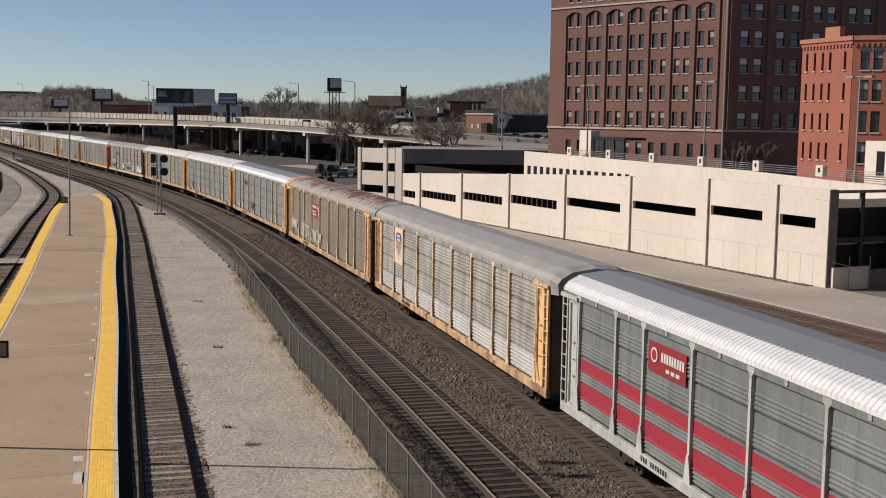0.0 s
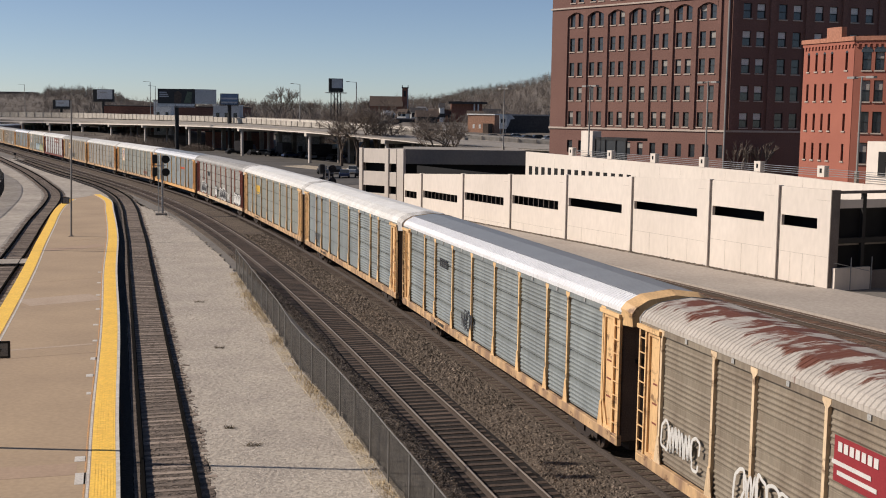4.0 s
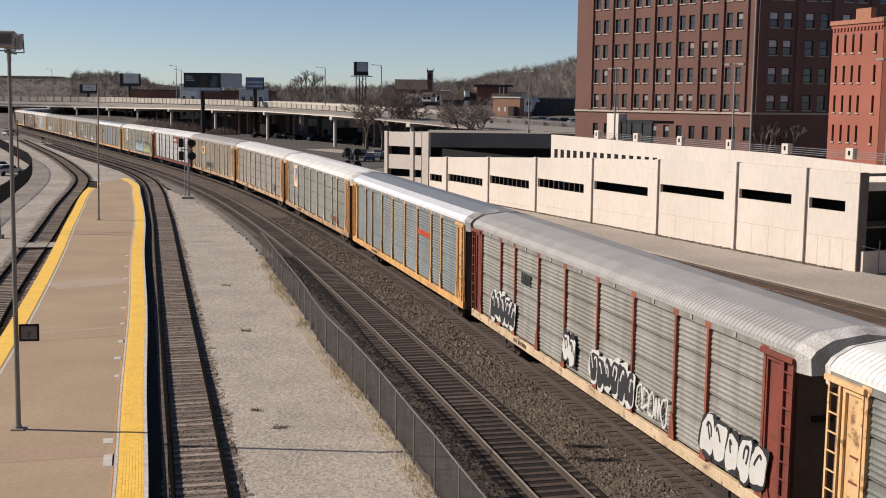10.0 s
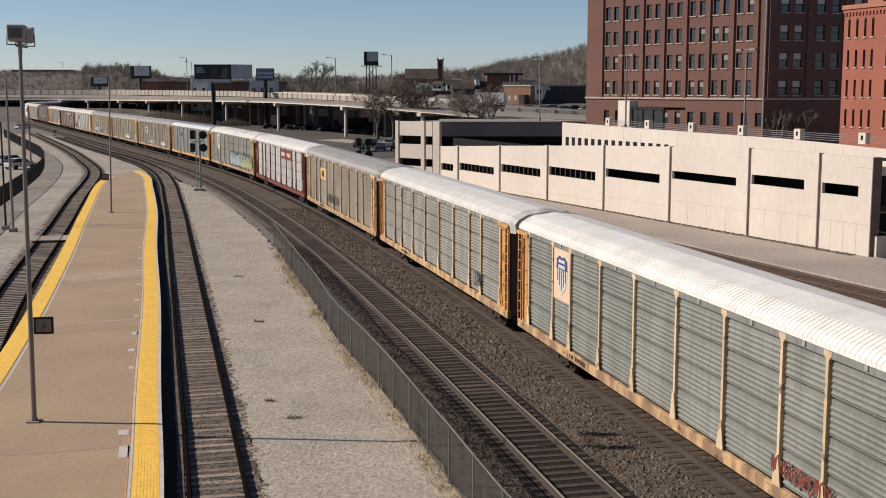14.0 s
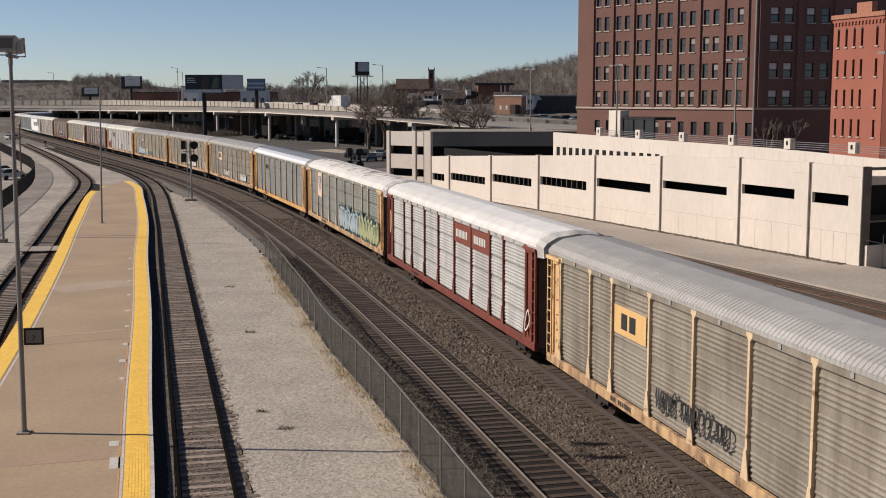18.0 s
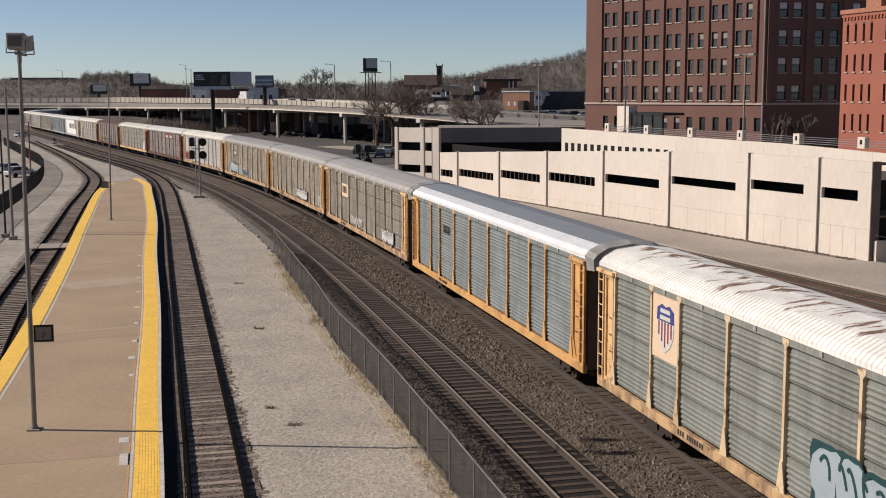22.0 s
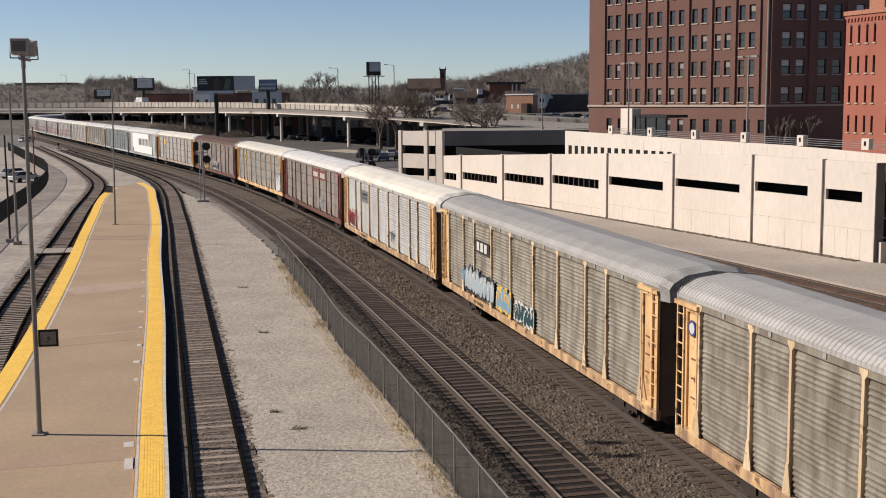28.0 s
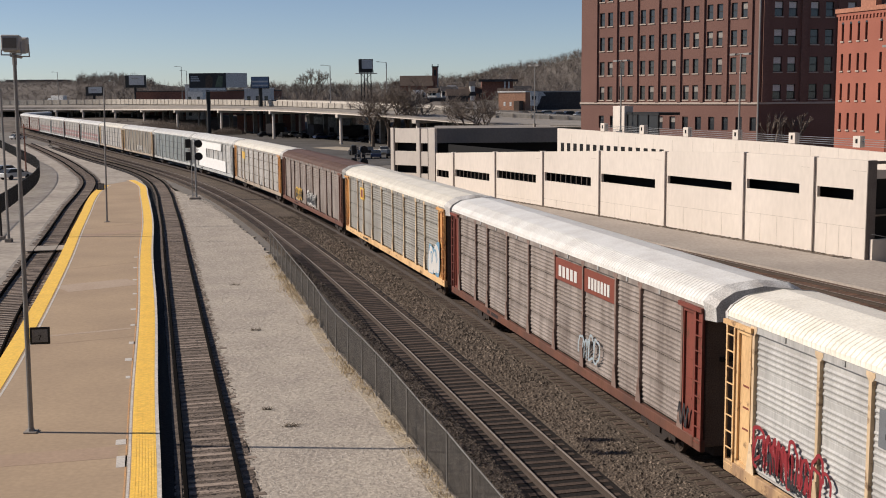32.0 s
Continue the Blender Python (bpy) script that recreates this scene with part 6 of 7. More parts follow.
PANEL = {
    "slate": paint("slate_grey_panel", (0.205, 0.22, 0.215), (0.14, 0.15, 0.148), 0.5, 0.15, streak=0.42),
    "blue": paint("blue_grey_galvanised_panel", (0.25, 0.275, 0.272), (0.165, 0.18, 0.178), 0.5, 0.15, streak=0.42),
    "grey": paint("grey_galvanised_panel", (0.31, 0.30, 0.272), (0.19, 0.172, 0.148), 0.6, 0.1, streak=0.42),
    "green": paint("greenish_grey_panel", (0.25, 0.26, 0.235), (0.17, 0.175, 0.155), 0.6, 0.1, streak=0.42),
    "umber": paint("mottled_umber_panel", (0.30, 0.275, 0.225), (0.155, 0.128, 0.098), 0.7, amount=1.0, scale=1.5, streak=0.42),
    "pewter": paint("pewter_grimy_panel", (0.36, 0.345, 0.315), (0.22, 0.20, 0.175), 0.7, amount=1.0, scale=1.2, streak=0.42),
    "drab": paint("drab_grimy_panel", (0.255, 0.238, 0.205), (0.14, 0.12, 0.10), 0.7, amount=1.0, scale=1.2, streak=0.42),
    "light": paint("light_weathered_panel", (0.44, 0.42, 0.39), (0.26, 0.235, 0.21), 0.6, 0.1, streak=0.42),
    "tan": paint("grimy_tan_panel", (0.265, 0.235, 0.192), (0.17, 0.14, 0.11), 0.7, amount=0.8, streak=0.42),
    "dark": paint("brown_grimy_panel", (0.235, 0.198, 0.15), (0.15, 0.115, 0.084), 0.75, amount=0.8, streak=0.42),
    "mauve": paint("mottled_brown_grey_panel", (0.285, 0.245, 0.218), (0.16, 0.13, 0.112), 0.7, amount=1.0, scale=1.3, streak=0.5),
    "white": paint("pale_galvanised_panel", (0.47, 0.465, 0.445), (0.31, 0.30, 0.285), 0.6, 0.1, streak=0.42),
}
ROOF = {
    "white": paint("white_roof_paint", (0.78, 0.77, 0.73), (0.58, 0.55, 0.50), 0.45, 0.0, 0.5),
    "cream": paint("cream_roof_paint", (0.80, 0.76, 0.66), (0.60, 0.55, 0.46), 0.5, 0.0, 0.5),
    "silver": paint("bare_galvanised_roof", (0.86, 0.86, 0.86), (0.70, 0.70, 0.70), 0.36, 0.3, 0.4),
    "grey": paint("weathered_grey_roof", (0.42, 0.41, 0.39), (0.31, 0.295, 0.275), 0.6, 0.2, 0.5),
    "rust": rusted("rust_streaked_roof", (0.42, 0.38, 0.335), (0.135, 0.05, 0.032), 0.50),
    "patchy": rusted("white_roof_with_rust_patches", (0.76, 0.74, 0.69), (0.20, 0.115, 0.075), 0.585),
    "brown": paint("brown_roof_paint", (0.15, 0.09, 0.07), (0.09, 0.055, 0.045), 0.65),
}
# flat top painted greyer than the sun-facing slopes, for the way light falls
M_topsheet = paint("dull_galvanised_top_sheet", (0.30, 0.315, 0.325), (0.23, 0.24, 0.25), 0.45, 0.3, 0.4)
M_under = mat("greasy_underframe", (0.045, 0.035, 0.03), 0.8, dark=(0.025, 0.02, 0.018), scale=1.5)
M_doors = mat("dark_end_door", (0.17, 0.125, 0.10), 0.7, dark=(0.09, 0.065, 0.055), scale=1.0)
M_endgrey = mat("grey_end_cap", (0.40, 0.40, 0.385), 0.6, 0.1, dark=(0.2, 0.19, 0.175), scale=1.3, amount=0.8)
M_endwhite = mat("white_end_cap", (0.66, 0.65, 0.62), 0.6, dark=(0.34, 0.31, 0.28), scale=1.6, amount=0.8)
M_wheel = mat("wheel_steel", (0.10, 0.075, 0.06), 0.6, 0.5)
INK = {k: plain("paint_" + k, v, 0.6) for k, v in {
    "white": (0.60, 0.585, 0.55), "black": (0.035, 0.035, 0.038), "red": (0.27, 0.03, 0.036), "oxide": (0.21, 0.06, 0.04), "gold": (0.75, 0.45, 0.06),
    "cream": (0.74, 0.56, 0.40), "bright": (0.82, 0.81, 0.78), "scarlet": (0.62, 0.10, 0.04), "amber": (0.72, 0.46, 0.20), "navy": (0.05, 0.07, 0.22), "teal": (0.02, 0.06, 0.066), "lime": (0.36, 0.37, 0.20), "sky": (0.17, 0.31, 0.42), "pink": (0.55, 0.15, 0.28), "green": (0.10, 0.15, 0.05), "slate": (0.16, 0.17, 0.18), "mist": (0.34, 0.40, 0.43), "stripe": (0.33, 0.035, 0.05), "faint": (0.36, 0.20, 0.19)}.items()}

MESHES = {}


def shared(key, build, material, **kw):
    if (key, material.name) not in MESHES:
        MESHES[key, material.name] = mesh_of(key.split(":")[0], build(), material, **kw)
    return MESHES[key, material.name]


def panel_profile(seam, c0=0, c1=4, tight=False):
    """Depth and height along a pressed side sheet: courses of ridges with a flat strip above."""
    z0, z1 = SILL1 + 0.02, EAVE - 0.2
    course = (z1 - z0) / 4
    prof = []
    lip = 0.02 if seam < 0 else 0.008
    for c in range(c0, c1):
        b = z0 + c * course
        prof += [(seam, b + lip), (0.022, b + lip + 0.006)]
        for k in range(4 if tight else 5):
            r = b + 0.05 + k * 0.108 if tight else b + 0.06 + k * 0.138
            prof += [(0.022, r), (0.06, r + 0.02), (0.064, r + 0.04), (0.022, r + 0.075)] if tight else [(0.022, r), (0.058, r + 0.032), (0.062, r + 0.06), (0.022, r + 0.098)]
        prof += [(0.022, b + course - lip - 0.006), (seam, b + course - lip)]
    return prof, z0 + c0 * course, z0 + c1 * course


def panel_bm(w, seam=0.0, c0=0, c1=4, tight=False):
    """One pressed steel sheet between two posts."""
    def build():
        bm = bmesh.new()
        prof, low, high = panel_profile(seam, c0, c1, tight)
        rows = [[bm.verts.new((x, -min(d, 0.022) if end else -d, z)) for d, z in prof] for x, end in ((0.0, 1), (0.14, 0), (w - 0.14, 0), (w, 1))]
        for r, q in zip(rows, rows[1:]):
            for i in range(len(prof) - 1):
                bm.faces.new((r[i], r[i + 1], q[i + 1], q[i]))
        back = [[bm.verts.new((x, 0.06, z)) for z in (low, high)] for x in (0.0, w)]
        bm.faces.new((back[0][0], back[0][1], back[1][1], back[1][0]))
        return bm
    return build


def stripe_bm(z0, z1, tight):
    """Paint on the ridges of the sheets between two heights, bay by bay."""
    bm = bmesh.new()
    whole = panel_profile(-0.05, tight=tight)[0]
    zs, ds = [z for d, z in whole], [d for d, z in whole]
    inner = sorted({z0, z1, *[z for z in zs if z0 < z < z1]})
    prof = [(max(float(np.interp(z, zs, ds)), 0.01) + 0.005, z) for z in inner]
    x = -BODY / 2 + END
    for w in BAYS:
        for xa, xb in ((x + 0.14, x + w - 0.14),):
            rows = [[bm.verts.new((u, -d, z)) for d, z in prof] for u in (xa, xb)]
            for i in range(len(prof) - 1):
                bm.faces.new((rows[0][i], rows[0][i + 1], rows[1][i + 1], rows[1][i]))
        for xa, xb in ((x + 0.055, x + 0.14), (x + w - 0.14, x + w - 0.055)):
            rows = [[bm.verts.new((u, -0.028, z)) for z in (z0, z1)] for u in (xa, xb)]
            bm.faces.new((rows[0][0], rows[0][1], rows[1][1], rows[1][0]))
        x += w
    return bm


def post_bm():
    """A side post with a flared head and a gusset foot."""
    bm = bmesh.new()
    add_prism(bm, ((-0.055, SILL1), (0.055, SILL1), (0.055, EAVE - 0.26), (0.16, EAVE - 0.14), (0.16, EAVE - 0.05), (-0.16, EAVE - 0.05), (-0.16, EAVE - 0.14), (-0.055, EAVE - 0.26)), "y", -0.12, -0.01)
    add_prism(bm, ((-0.2, SILL1 - 0.02), (0.2, SILL1 - 0.02), (0.055, SILL1 + 0.75), (-0.055, SILL1 + 0.75)), "y", -0.145, -0.121)
    return bm


def roof_bm():
    """An arched roof with pressed ribs, flat along the top."""
    bm = bmesh.new()
    prof = [(1.53, EAVE - 0.02), (1.52, EAVE + 0.10), (1.37, EAVE + 0.26), (1.0, EAVE + 0.455), (0.9, EAVE + 0.49), (0.0, EAVE + 0.60)]
    prof = prof + [(-y, z) for y, z in prof[-2::-1]]
    ribs = int(BODY / 0.19)
    step = BODY / ribs
    rows = []
    for k in range(ribs):
        x = -BODY / 2 + k * step
        for u, lift in ((0.0, 0.0), (0.42, 0.0), (0.55, 0.02), (0.88, 0.02)):
            ring = []
            for i, (y, z) in enumerate(prof):
                f = (lift if i <= 3 or i >= 7 else lift * 0.2) if 1 <= i <= len(prof) - 2 else 0
                a = math.atan2(z - 3.9, y)
                ring.append(bm.verts.new((x + u * step, y + f * math.cos(a), z + f * math.sin(a))))
            rows.append(ring)
    rows.append([bm.verts.new((BODY / 2, y, z)) for y, z in prof])
    for r, q in zip(rows, rows[1:]):
        for i in range(len(prof) - 1):
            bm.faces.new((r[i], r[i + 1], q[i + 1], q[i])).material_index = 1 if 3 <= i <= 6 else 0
    under = [bm.verts.new((s * BODY / 2, y, EAVE - 0.04)) for s, y in ((-1, 1.5), (1, 1.5), (1, -1.5), (-1, -1.5))]
    bm.faces.new(under)
    return bm


def cap_bm():
    """The end hood that closes the roof's arch, raked back towards the top."""
    bm = bmesh.new()
    prof = [(1.5, EAVE - 0.4), (1.54, EAVE + 0.11), (1.39, EAVE + 0.285), (1.01, EAVE + 0.48), (0.91, EAVE + 0.515), (0, EAVE + 0.625)]
    prof = prof + [(-y, z) for y, z in prof[-2::-1]]
    a = [bm.verts.new((0.0, y, z)) for y, z in prof]
    b = [bm.verts.new((0.44, y * 0.9, z - (0.12 if z > EAVE else 0.0))) for y, z in prof]
    n = len(prof)
    for k in range(n):
        bm.faces.new((a[k], a[(k + 1) % n], b[(k + 1) % n], b[k]))
    bm.faces.new(b)
    bm.faces.new(a[::-1])
    return bm


def end_panel_bm():
    """The sunk sheet of the closed corner bay."""
    return box_bm(-0.33, -0.055, SILL1, 0.33, 0.0, EAVE - 0.2)


def end_frame_bm():
    """The raised frame round the corner bay's sheet."""
    bm = bmesh.new()
    top = EAVE - 0.2
    for x0, x1, z0, z1 in ((-0.37, -0.31, SILL1, top), (0.27, 0.37, SILL1, top), (-0.31, 0.27, top - 0.14, top), (-0.31, 0.27, SILL1, SILL1 + 0.1)):
        add_box(bm, x0, -0.12, z0, x1, -0.01, z1)
    return bm


def gusset_bm():
    """The three-cornered stiffener at the foot of the corner bay."""
    bm = bmesh.new()
    add_prism(bm, ((-0.31, SILL1 + 0.1), (-0.05, SILL1 + 0.1), (-0.31, SILL1 + 0.75)), "y", -0.1, -0.056)
    return bm


def clip_bm():
    """A small roof clip below the eave."""
    bm = bmesh.new()
    add_box(bm, -0.06, -0.14, EAVE - 0.15, 0.06, -0.04, EAVE - 0.03)
    return bm


def stencil_bm(n, w, z, h):
    """A row of small painted bars."""
    def build():
        bm = bmesh.new()
        for k in range(n):
            if k != n // 3:
                add_box(bm, k * w / n, -0.169, z, (k + 0.62) * w / n, -0.162, z + h)
        return bm
    return build


def closed_ladder_bm():
    """A ladder before a closed corner sheet."""
    bm = ladder_bm()
    add_box(bm, -0.22, -0.085, 1.0, 0.2, -0.06, 4.75)
    return bm


def ladder_bm():
    bm = bmesh.new()
    for dx in (-0.2, 0.2):
        add_box(bm, dx - 0.035, -0.16, 0.95, dx + 0.035, -0.11, 4.8)
    for k in range(9):
        z = 1.15 + k * 0.42
        add_tube(bm, (-0.2, -0.15, z), (0.2, -0.15, z), 0.02, n=5)
    return bm


def bogie_bm():
    bm = bmesh.new()
    for y in (-1.0, 1.0):
        add_prism(bm, ((-1.25, 0.42), (-1.25, 0.66), (-0.6, 0.72), (-0.35, 0.86), (0.35, 0.86), (0.6, 0.72), (1.25, 0.66), (1.25, 0.42), (0.75, 0.46), (0.45, 0.26), (-0.45, 0.26), (-0.75, 0.46)), "y", y - 0.09, y + 0.09)
    add_box(bm, -0.28, -1.15, 0.45, 0.28, 1.15, 0.8)
    return bm


def wheelset_bm():
    bm = bmesh.new()
    for y in (-0.76, 0.76):
        add_tube(bm, (0, y - 0.06, 0), (0, y + 0.06, 0), 0.42, n=16)
        add_tube(bm, (0, y - 0.075 * (1 if y > 0 else -1), 0), (0, y - 0.05 * (1 if y > 0 else -1), 0), 0.45, n=16)
        for k in range(4):
            a = k * math.pi / 2
            add_box(bm, 0.1, y - 0.08, -0.03, 0.34, y + 0.08, 0.03, Matrix.Rotation(a, 4, "Y"))
    add_tube(bm, (0, -1.1, 0), (0, 1.1, 0), 0.08, n=8)
    return bm


WHEELS = {"front": [], "rear": []}


def build_car(spec):
    trim, panel, roof = TRIM[spec["trim"]], PANEL[spec["panel"]], ROOF[spec["roof"]]
    posts = TRIM[spec.get("posts", spec["trim"])]
    jointed = spec.get("jointed", spec["panel"] in ("blue", "slate", "green", "grey", "light"))
    ends = TRIM[spec.get("ends", spec["trim"])]
    sill = TRIM[spec.get("sill", "grimy" if spec["trim"] in ("yellow", "orange", "pale") else spec["trim"])]
    hood = M_endwhite if spec["roof"] in ("white", "cream", "patchy") or spec["trim"] == "red" else M_endgrey
    tight = spec.get("tight", False)
    car = thing("autorack_car", spec["label"], "freight car", group="cars of the train")
    # near-black block stands in for the shade inside the car
    part("core", shared("core", lambda: box_bm(-BODY / 2 + 0.3, -HALF + 0.16, SILL1, BODY / 2 - 0.3, HALF - 0.16, EAVE - 0.05), M_void), M_void, car, "near-black block for the unlit inside of the car")
    part("underframe", shared("underframe", lambda: box_bm(-BODY / 2 + 0.1, -1.1, 0.75, BODY / 2 - 0.1, 1.1, SILL1), M_under), M_under, car)
    sheet = shared("roof", roof_bm, roof)
    # silver roofs carry their light and dark facets as two colours
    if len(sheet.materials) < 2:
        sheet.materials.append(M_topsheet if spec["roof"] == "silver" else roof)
    part("roof", sheet, roof, car, spec["roof"] + " ribbed roof")
    for e in (1, -1):
        cap = part("end_hood", shared("end_hood", cap_bm, ends if spec.get("hood") else hood), hood, car)
        cap.matrix_basis = pose(e * (BODY / 2 - 0.02), 0, 0, 0, 0, 0 if e > 0 else 180)
        d = part("end_door", shared("end_door", lambda: box_bm(-0.1, -1.4, SILL0 + 0.1, 0.04, 1.4, EAVE - 0.2), M_doors, bevel=0.03), M_doors, car, "tall dark end doors")
        d.matrix_basis = pose(e * (BODY / 2 - 0.12), 0, 0, 0, 0, 0 if e > 0 else 180)
        for y in (-0.75, 0.75):
            part("door_bar", shared("door_bar", lambda: box_bm(0, -0.25, 0, 0.12, 0.25, 0.12), M_black), M_black, d).matrix_basis = pose(0.04, y, 3.4)
        c = part("coupler", shared("coupler", lambda: box_bm(0, -0.16, 0.72, 0.75, 0.16, 1.0), M_under, bevel=0.04), M_under, car)
        c.matrix_basis = pose(e * (BODY / 2 - 0.14), 0, 0, 0, 0, 0 if e > 0 else 180)
        b = part("bogie", shared("bogie", bogie_bm, M_under), M_under, car)
        b.matrix_basis = pose(e * 9.9, 0, 0)
        for w, x in (("front", 0.88), ("rear", -0.88)):
            o = part("wheelset", shared("wheelset", wheelset_bm, M_wheel), M_wheel, b)
            o.matrix_basis = pose(x, 0, 0.45)
            WHEELS[w].append(o)
    for side in (-1, 1):
        seen = side < 0
        m = pose(0, -HALF + 0.12, 0) if seen else pose(0, HALF - 0.12, 0, 0, 0, 180)

        def put(name, mesh, material, x=0.0, label="", under=None):
            o = part(name, mesh, material, under or car, label)
            o.matrix_basis = m @ pose(x, 0, 0) if under is None else pose(x, 0, 0)
            return o

        put("side_sill", shared("side_sill", lambda: box_bm(-BODY / 2, -0.16, SILL0, BODY / 2, -0.01, SILL1), sill, bevel=0.015), sill)
        put("top_chord", shared("top_chord", lambda: box_bm(-BODY / 2, -0.11, EAVE - 0.2, BODY / 2, -0.02, EAVE - 0.03), panel), panel)
        x = -BODY / 2 + END
        for k, w in enumerate(BAYS):
            if seen or k % 3 == 0:
                ww = w if seen else min(sum(BAYS[k:k + 3]), BODY / 2 - END - x)
                if "low" in spec:
                    put("side_panel", shared("side_panel:%.2f:top" % ww, panel_bm(ww, -0.05, 1, 4), panel), panel, x)
                    put("low_panel", shared("low_panel:%.2f" % ww, panel_bm(ww, -0.05, 0, 1), PANEL[spec["low"]]), PANEL[spec["low"]], x, "newer bright lower sheet")
                    put("side_post", shared("side_post", post_bm, posts), posts, x)
                    x += w
                    continue
                put("side_panel", shared("side_panel:%.2f:%d:%d" % (ww, jointed, tight), panel_bm(ww, -0.05 if jointed else 0.016, tight=tight), panel), panel, x)
            put("side_post", shared("side_post", post_bm, posts), posts, x)
            x += w
        put("side_post", shared("side_post", post_bm, posts), posts, x)
        for e in (1, -1):
            p = put("end_panel", shared("end_panel:%d" % e, end_panel_bm, ends), ends, e * (BODY / 2 - END + 0.47))
            if e < 0:
                p.matrix_basis = p.matrix_basis @ Matrix.Diagonal((-1, 1, 1, 1))
            put("end_frame", shared("end_frame", end_frame_bm, ends), ends, 0.0, under=p)
            put("gusset", shared("corner_gusset", gusset_bm, ends), ends, 0.0, under=p)
            if seen:
                put("ladder", shared("ladder:%d" % e, closed_ladder_bm if e > 0 else ladder_bm, ends), ends, END - 0.47 - 0.235, under=p)
                put("hatch_line", shared("hatch_line", lambda: box_bm(-0.01, -0.062, 1.6, 0.01, -0.057, 4.6), M_under), M_under, -0.3, under=p)
                for k in range(3):
                    put("stencil_bar", shared("stencil_bar:%d" % k, lambda: box_bm(-0.2, -0.064, 2.2 + k * 0.55, 0.12, -0.057, 2.25 + k * 0.55), INK["oxide"]), INK["oxide"], -0.02, under=p)
            put("head_bar", shared("head_bar", lambda: box_bm(-END / 2 - 0.1, -0.2, EAVE - 0.22, END / 2, -0.05, EAVE - 0.1), ends), ends, e * (BODY - END) / 2)
        if seen:
            tagged(put("number_bar", shared("number_bar", stencil_bm(11, 1.7, 1.03, 0.15), INK["black"]), INK["black"], -BODY / 2 + END + 5.1), kind="stuff")
            x = -BODY / 2 + END
            for w in BAYS:
                put("roof_clip", shared("roof_clip", clip_bm, M_endgrey), M_endgrey, x + w / 2)
                x += w
            for item in spec.get("marks", ()):
                mark(car, m, *item)
    return car


def mark(car, m, kind, x, z, w, h, *colours):
    """A painted plate or scrawl on the side, w wide and h high, its middle at x, z."""
    def plate(name, x0, z0, x1, z1, y, ink, under=None, label=""):
        bm = bmesh.new()
        add_box(bm, x0, y, z0, x1, y + 0.012, z1)
        o = part(name, bm, INK[ink], under or car, label)
        if under is None:
            o.matrix_basis = m
        return o

    if kind == "plate":
        o = plate("emblem_plate", x - w / 2, z - h / 2, x + w / 2, z + h / 2, -0.085, colours[0], label="painted emblem plate")
        for k, c in enumerate(colours[1:]):
            n = len(colours) - 1
            z0 = z + h * 0.36 - (k + 1) * h * 0.72 / n
            plate("emblem_bar", x - w * 0.36, z0 + 0.04, x + w * 0.36, z0 + h * 0.72 / n - 0.02, -0.092, c, o)
    elif kind == "shield":
        o = plate("emblem_plate", x - w / 2, z - h / 2, x + w / 2, z + h / 2, -0.085, colours[0], label="pale plate with a striped shield")
        bm = bmesh.new()
        add_prism(bm, ((x - 0.568, z + 0.533), (x - 0.258, z + 0.671), (x, z + 0.602), (x + 0.258, z + 0.671), (x + 0.568, z + 0.533), (x + 0.602, z + 0.172), (x - 0.602, z + 0.172)), "y", -0.1, -0.088)
        part("shield_field", bm, INK["navy"], o)
        bm = bmesh.new()
        add_prism(bm, ((x - 0.602, z + 0.171), (x + 0.602, z + 0.171), (x + 0.568, z - 0.215), (x + 0.361, z - 0.533), (x, z - 0.74), (x - 0.361, z - 0.533), (x - 0.568, z - 0.215)), "y", -0.1, -0.088)
        part("shield_field", bm, INK["white"], o)
        for k in range(5):
            u = x - 0.43 + k * 0.215
            plate("shield_stripe", u - 0.045, z - (0.58, 0.43, 0.26)[abs(k - 2)], u + 0.045, z + 0.163, -0.105, "red", o)
        plate("letter_bar", x - 0.34, z + 0.42, x + 0.34, z + 0.54, -0.106, "white", o)
        plate("letter_bar", x - 0.36, z + 0.22, x + 0.36, z + 0.34, -0.106, "white", o)
    elif kind == "letters":
        for k in range(colours[1]):
            x0 = x - w / 2 + w * k / colours[1]
            plate("letter_bar", x0, z - h / 2, x0 + w / colours[1] * 0.7, z + h / 2, -0.1, colours[0])
    elif kind == "arc":
        bm = stroke_bm([Vector((x + 0.32 * math.cos(a), z + 0.34 * math.sin(a))) for a in (2.6, 1.6, 0.6, -0.4, -1.2)], 0.08, -0.11)
        part("emblem_arc", bm, INK[colours[0]], car).matrix_basis = m
    elif kind == "cover":
        plate("sprayed_letter", x - w / 2, z - h / 2, x + w / 2, z + h / 2, -0.15, colours[0], label="thick white sprayed letter")
    elif kind == "stripe":
        part("paint_stripe", stripe_bm(z - h / 2, z + h / 2, colours[1] == "tight"), INK[colours[0]], car).matrix_basis = m
    elif kind == "disc":
        bm = bmesh.new()
        add_tube(bm, (x, -0.115, z), (x, -0.101, z), w / 2, n=20)
        part("round_emblem", bm, INK[colours[0]], car).matrix_basis = m
        bm = bmesh.new()
        add_tube(bm, (x, -0.12, z), (x, -0.116, z), w / 2 * 0.7, n=20)
        part("round_emblem", bm, INK[colours[1]], car).matrix_basis = m
    elif kind == "scrawl":
        spray(car, m, x, z, w, h, colours)


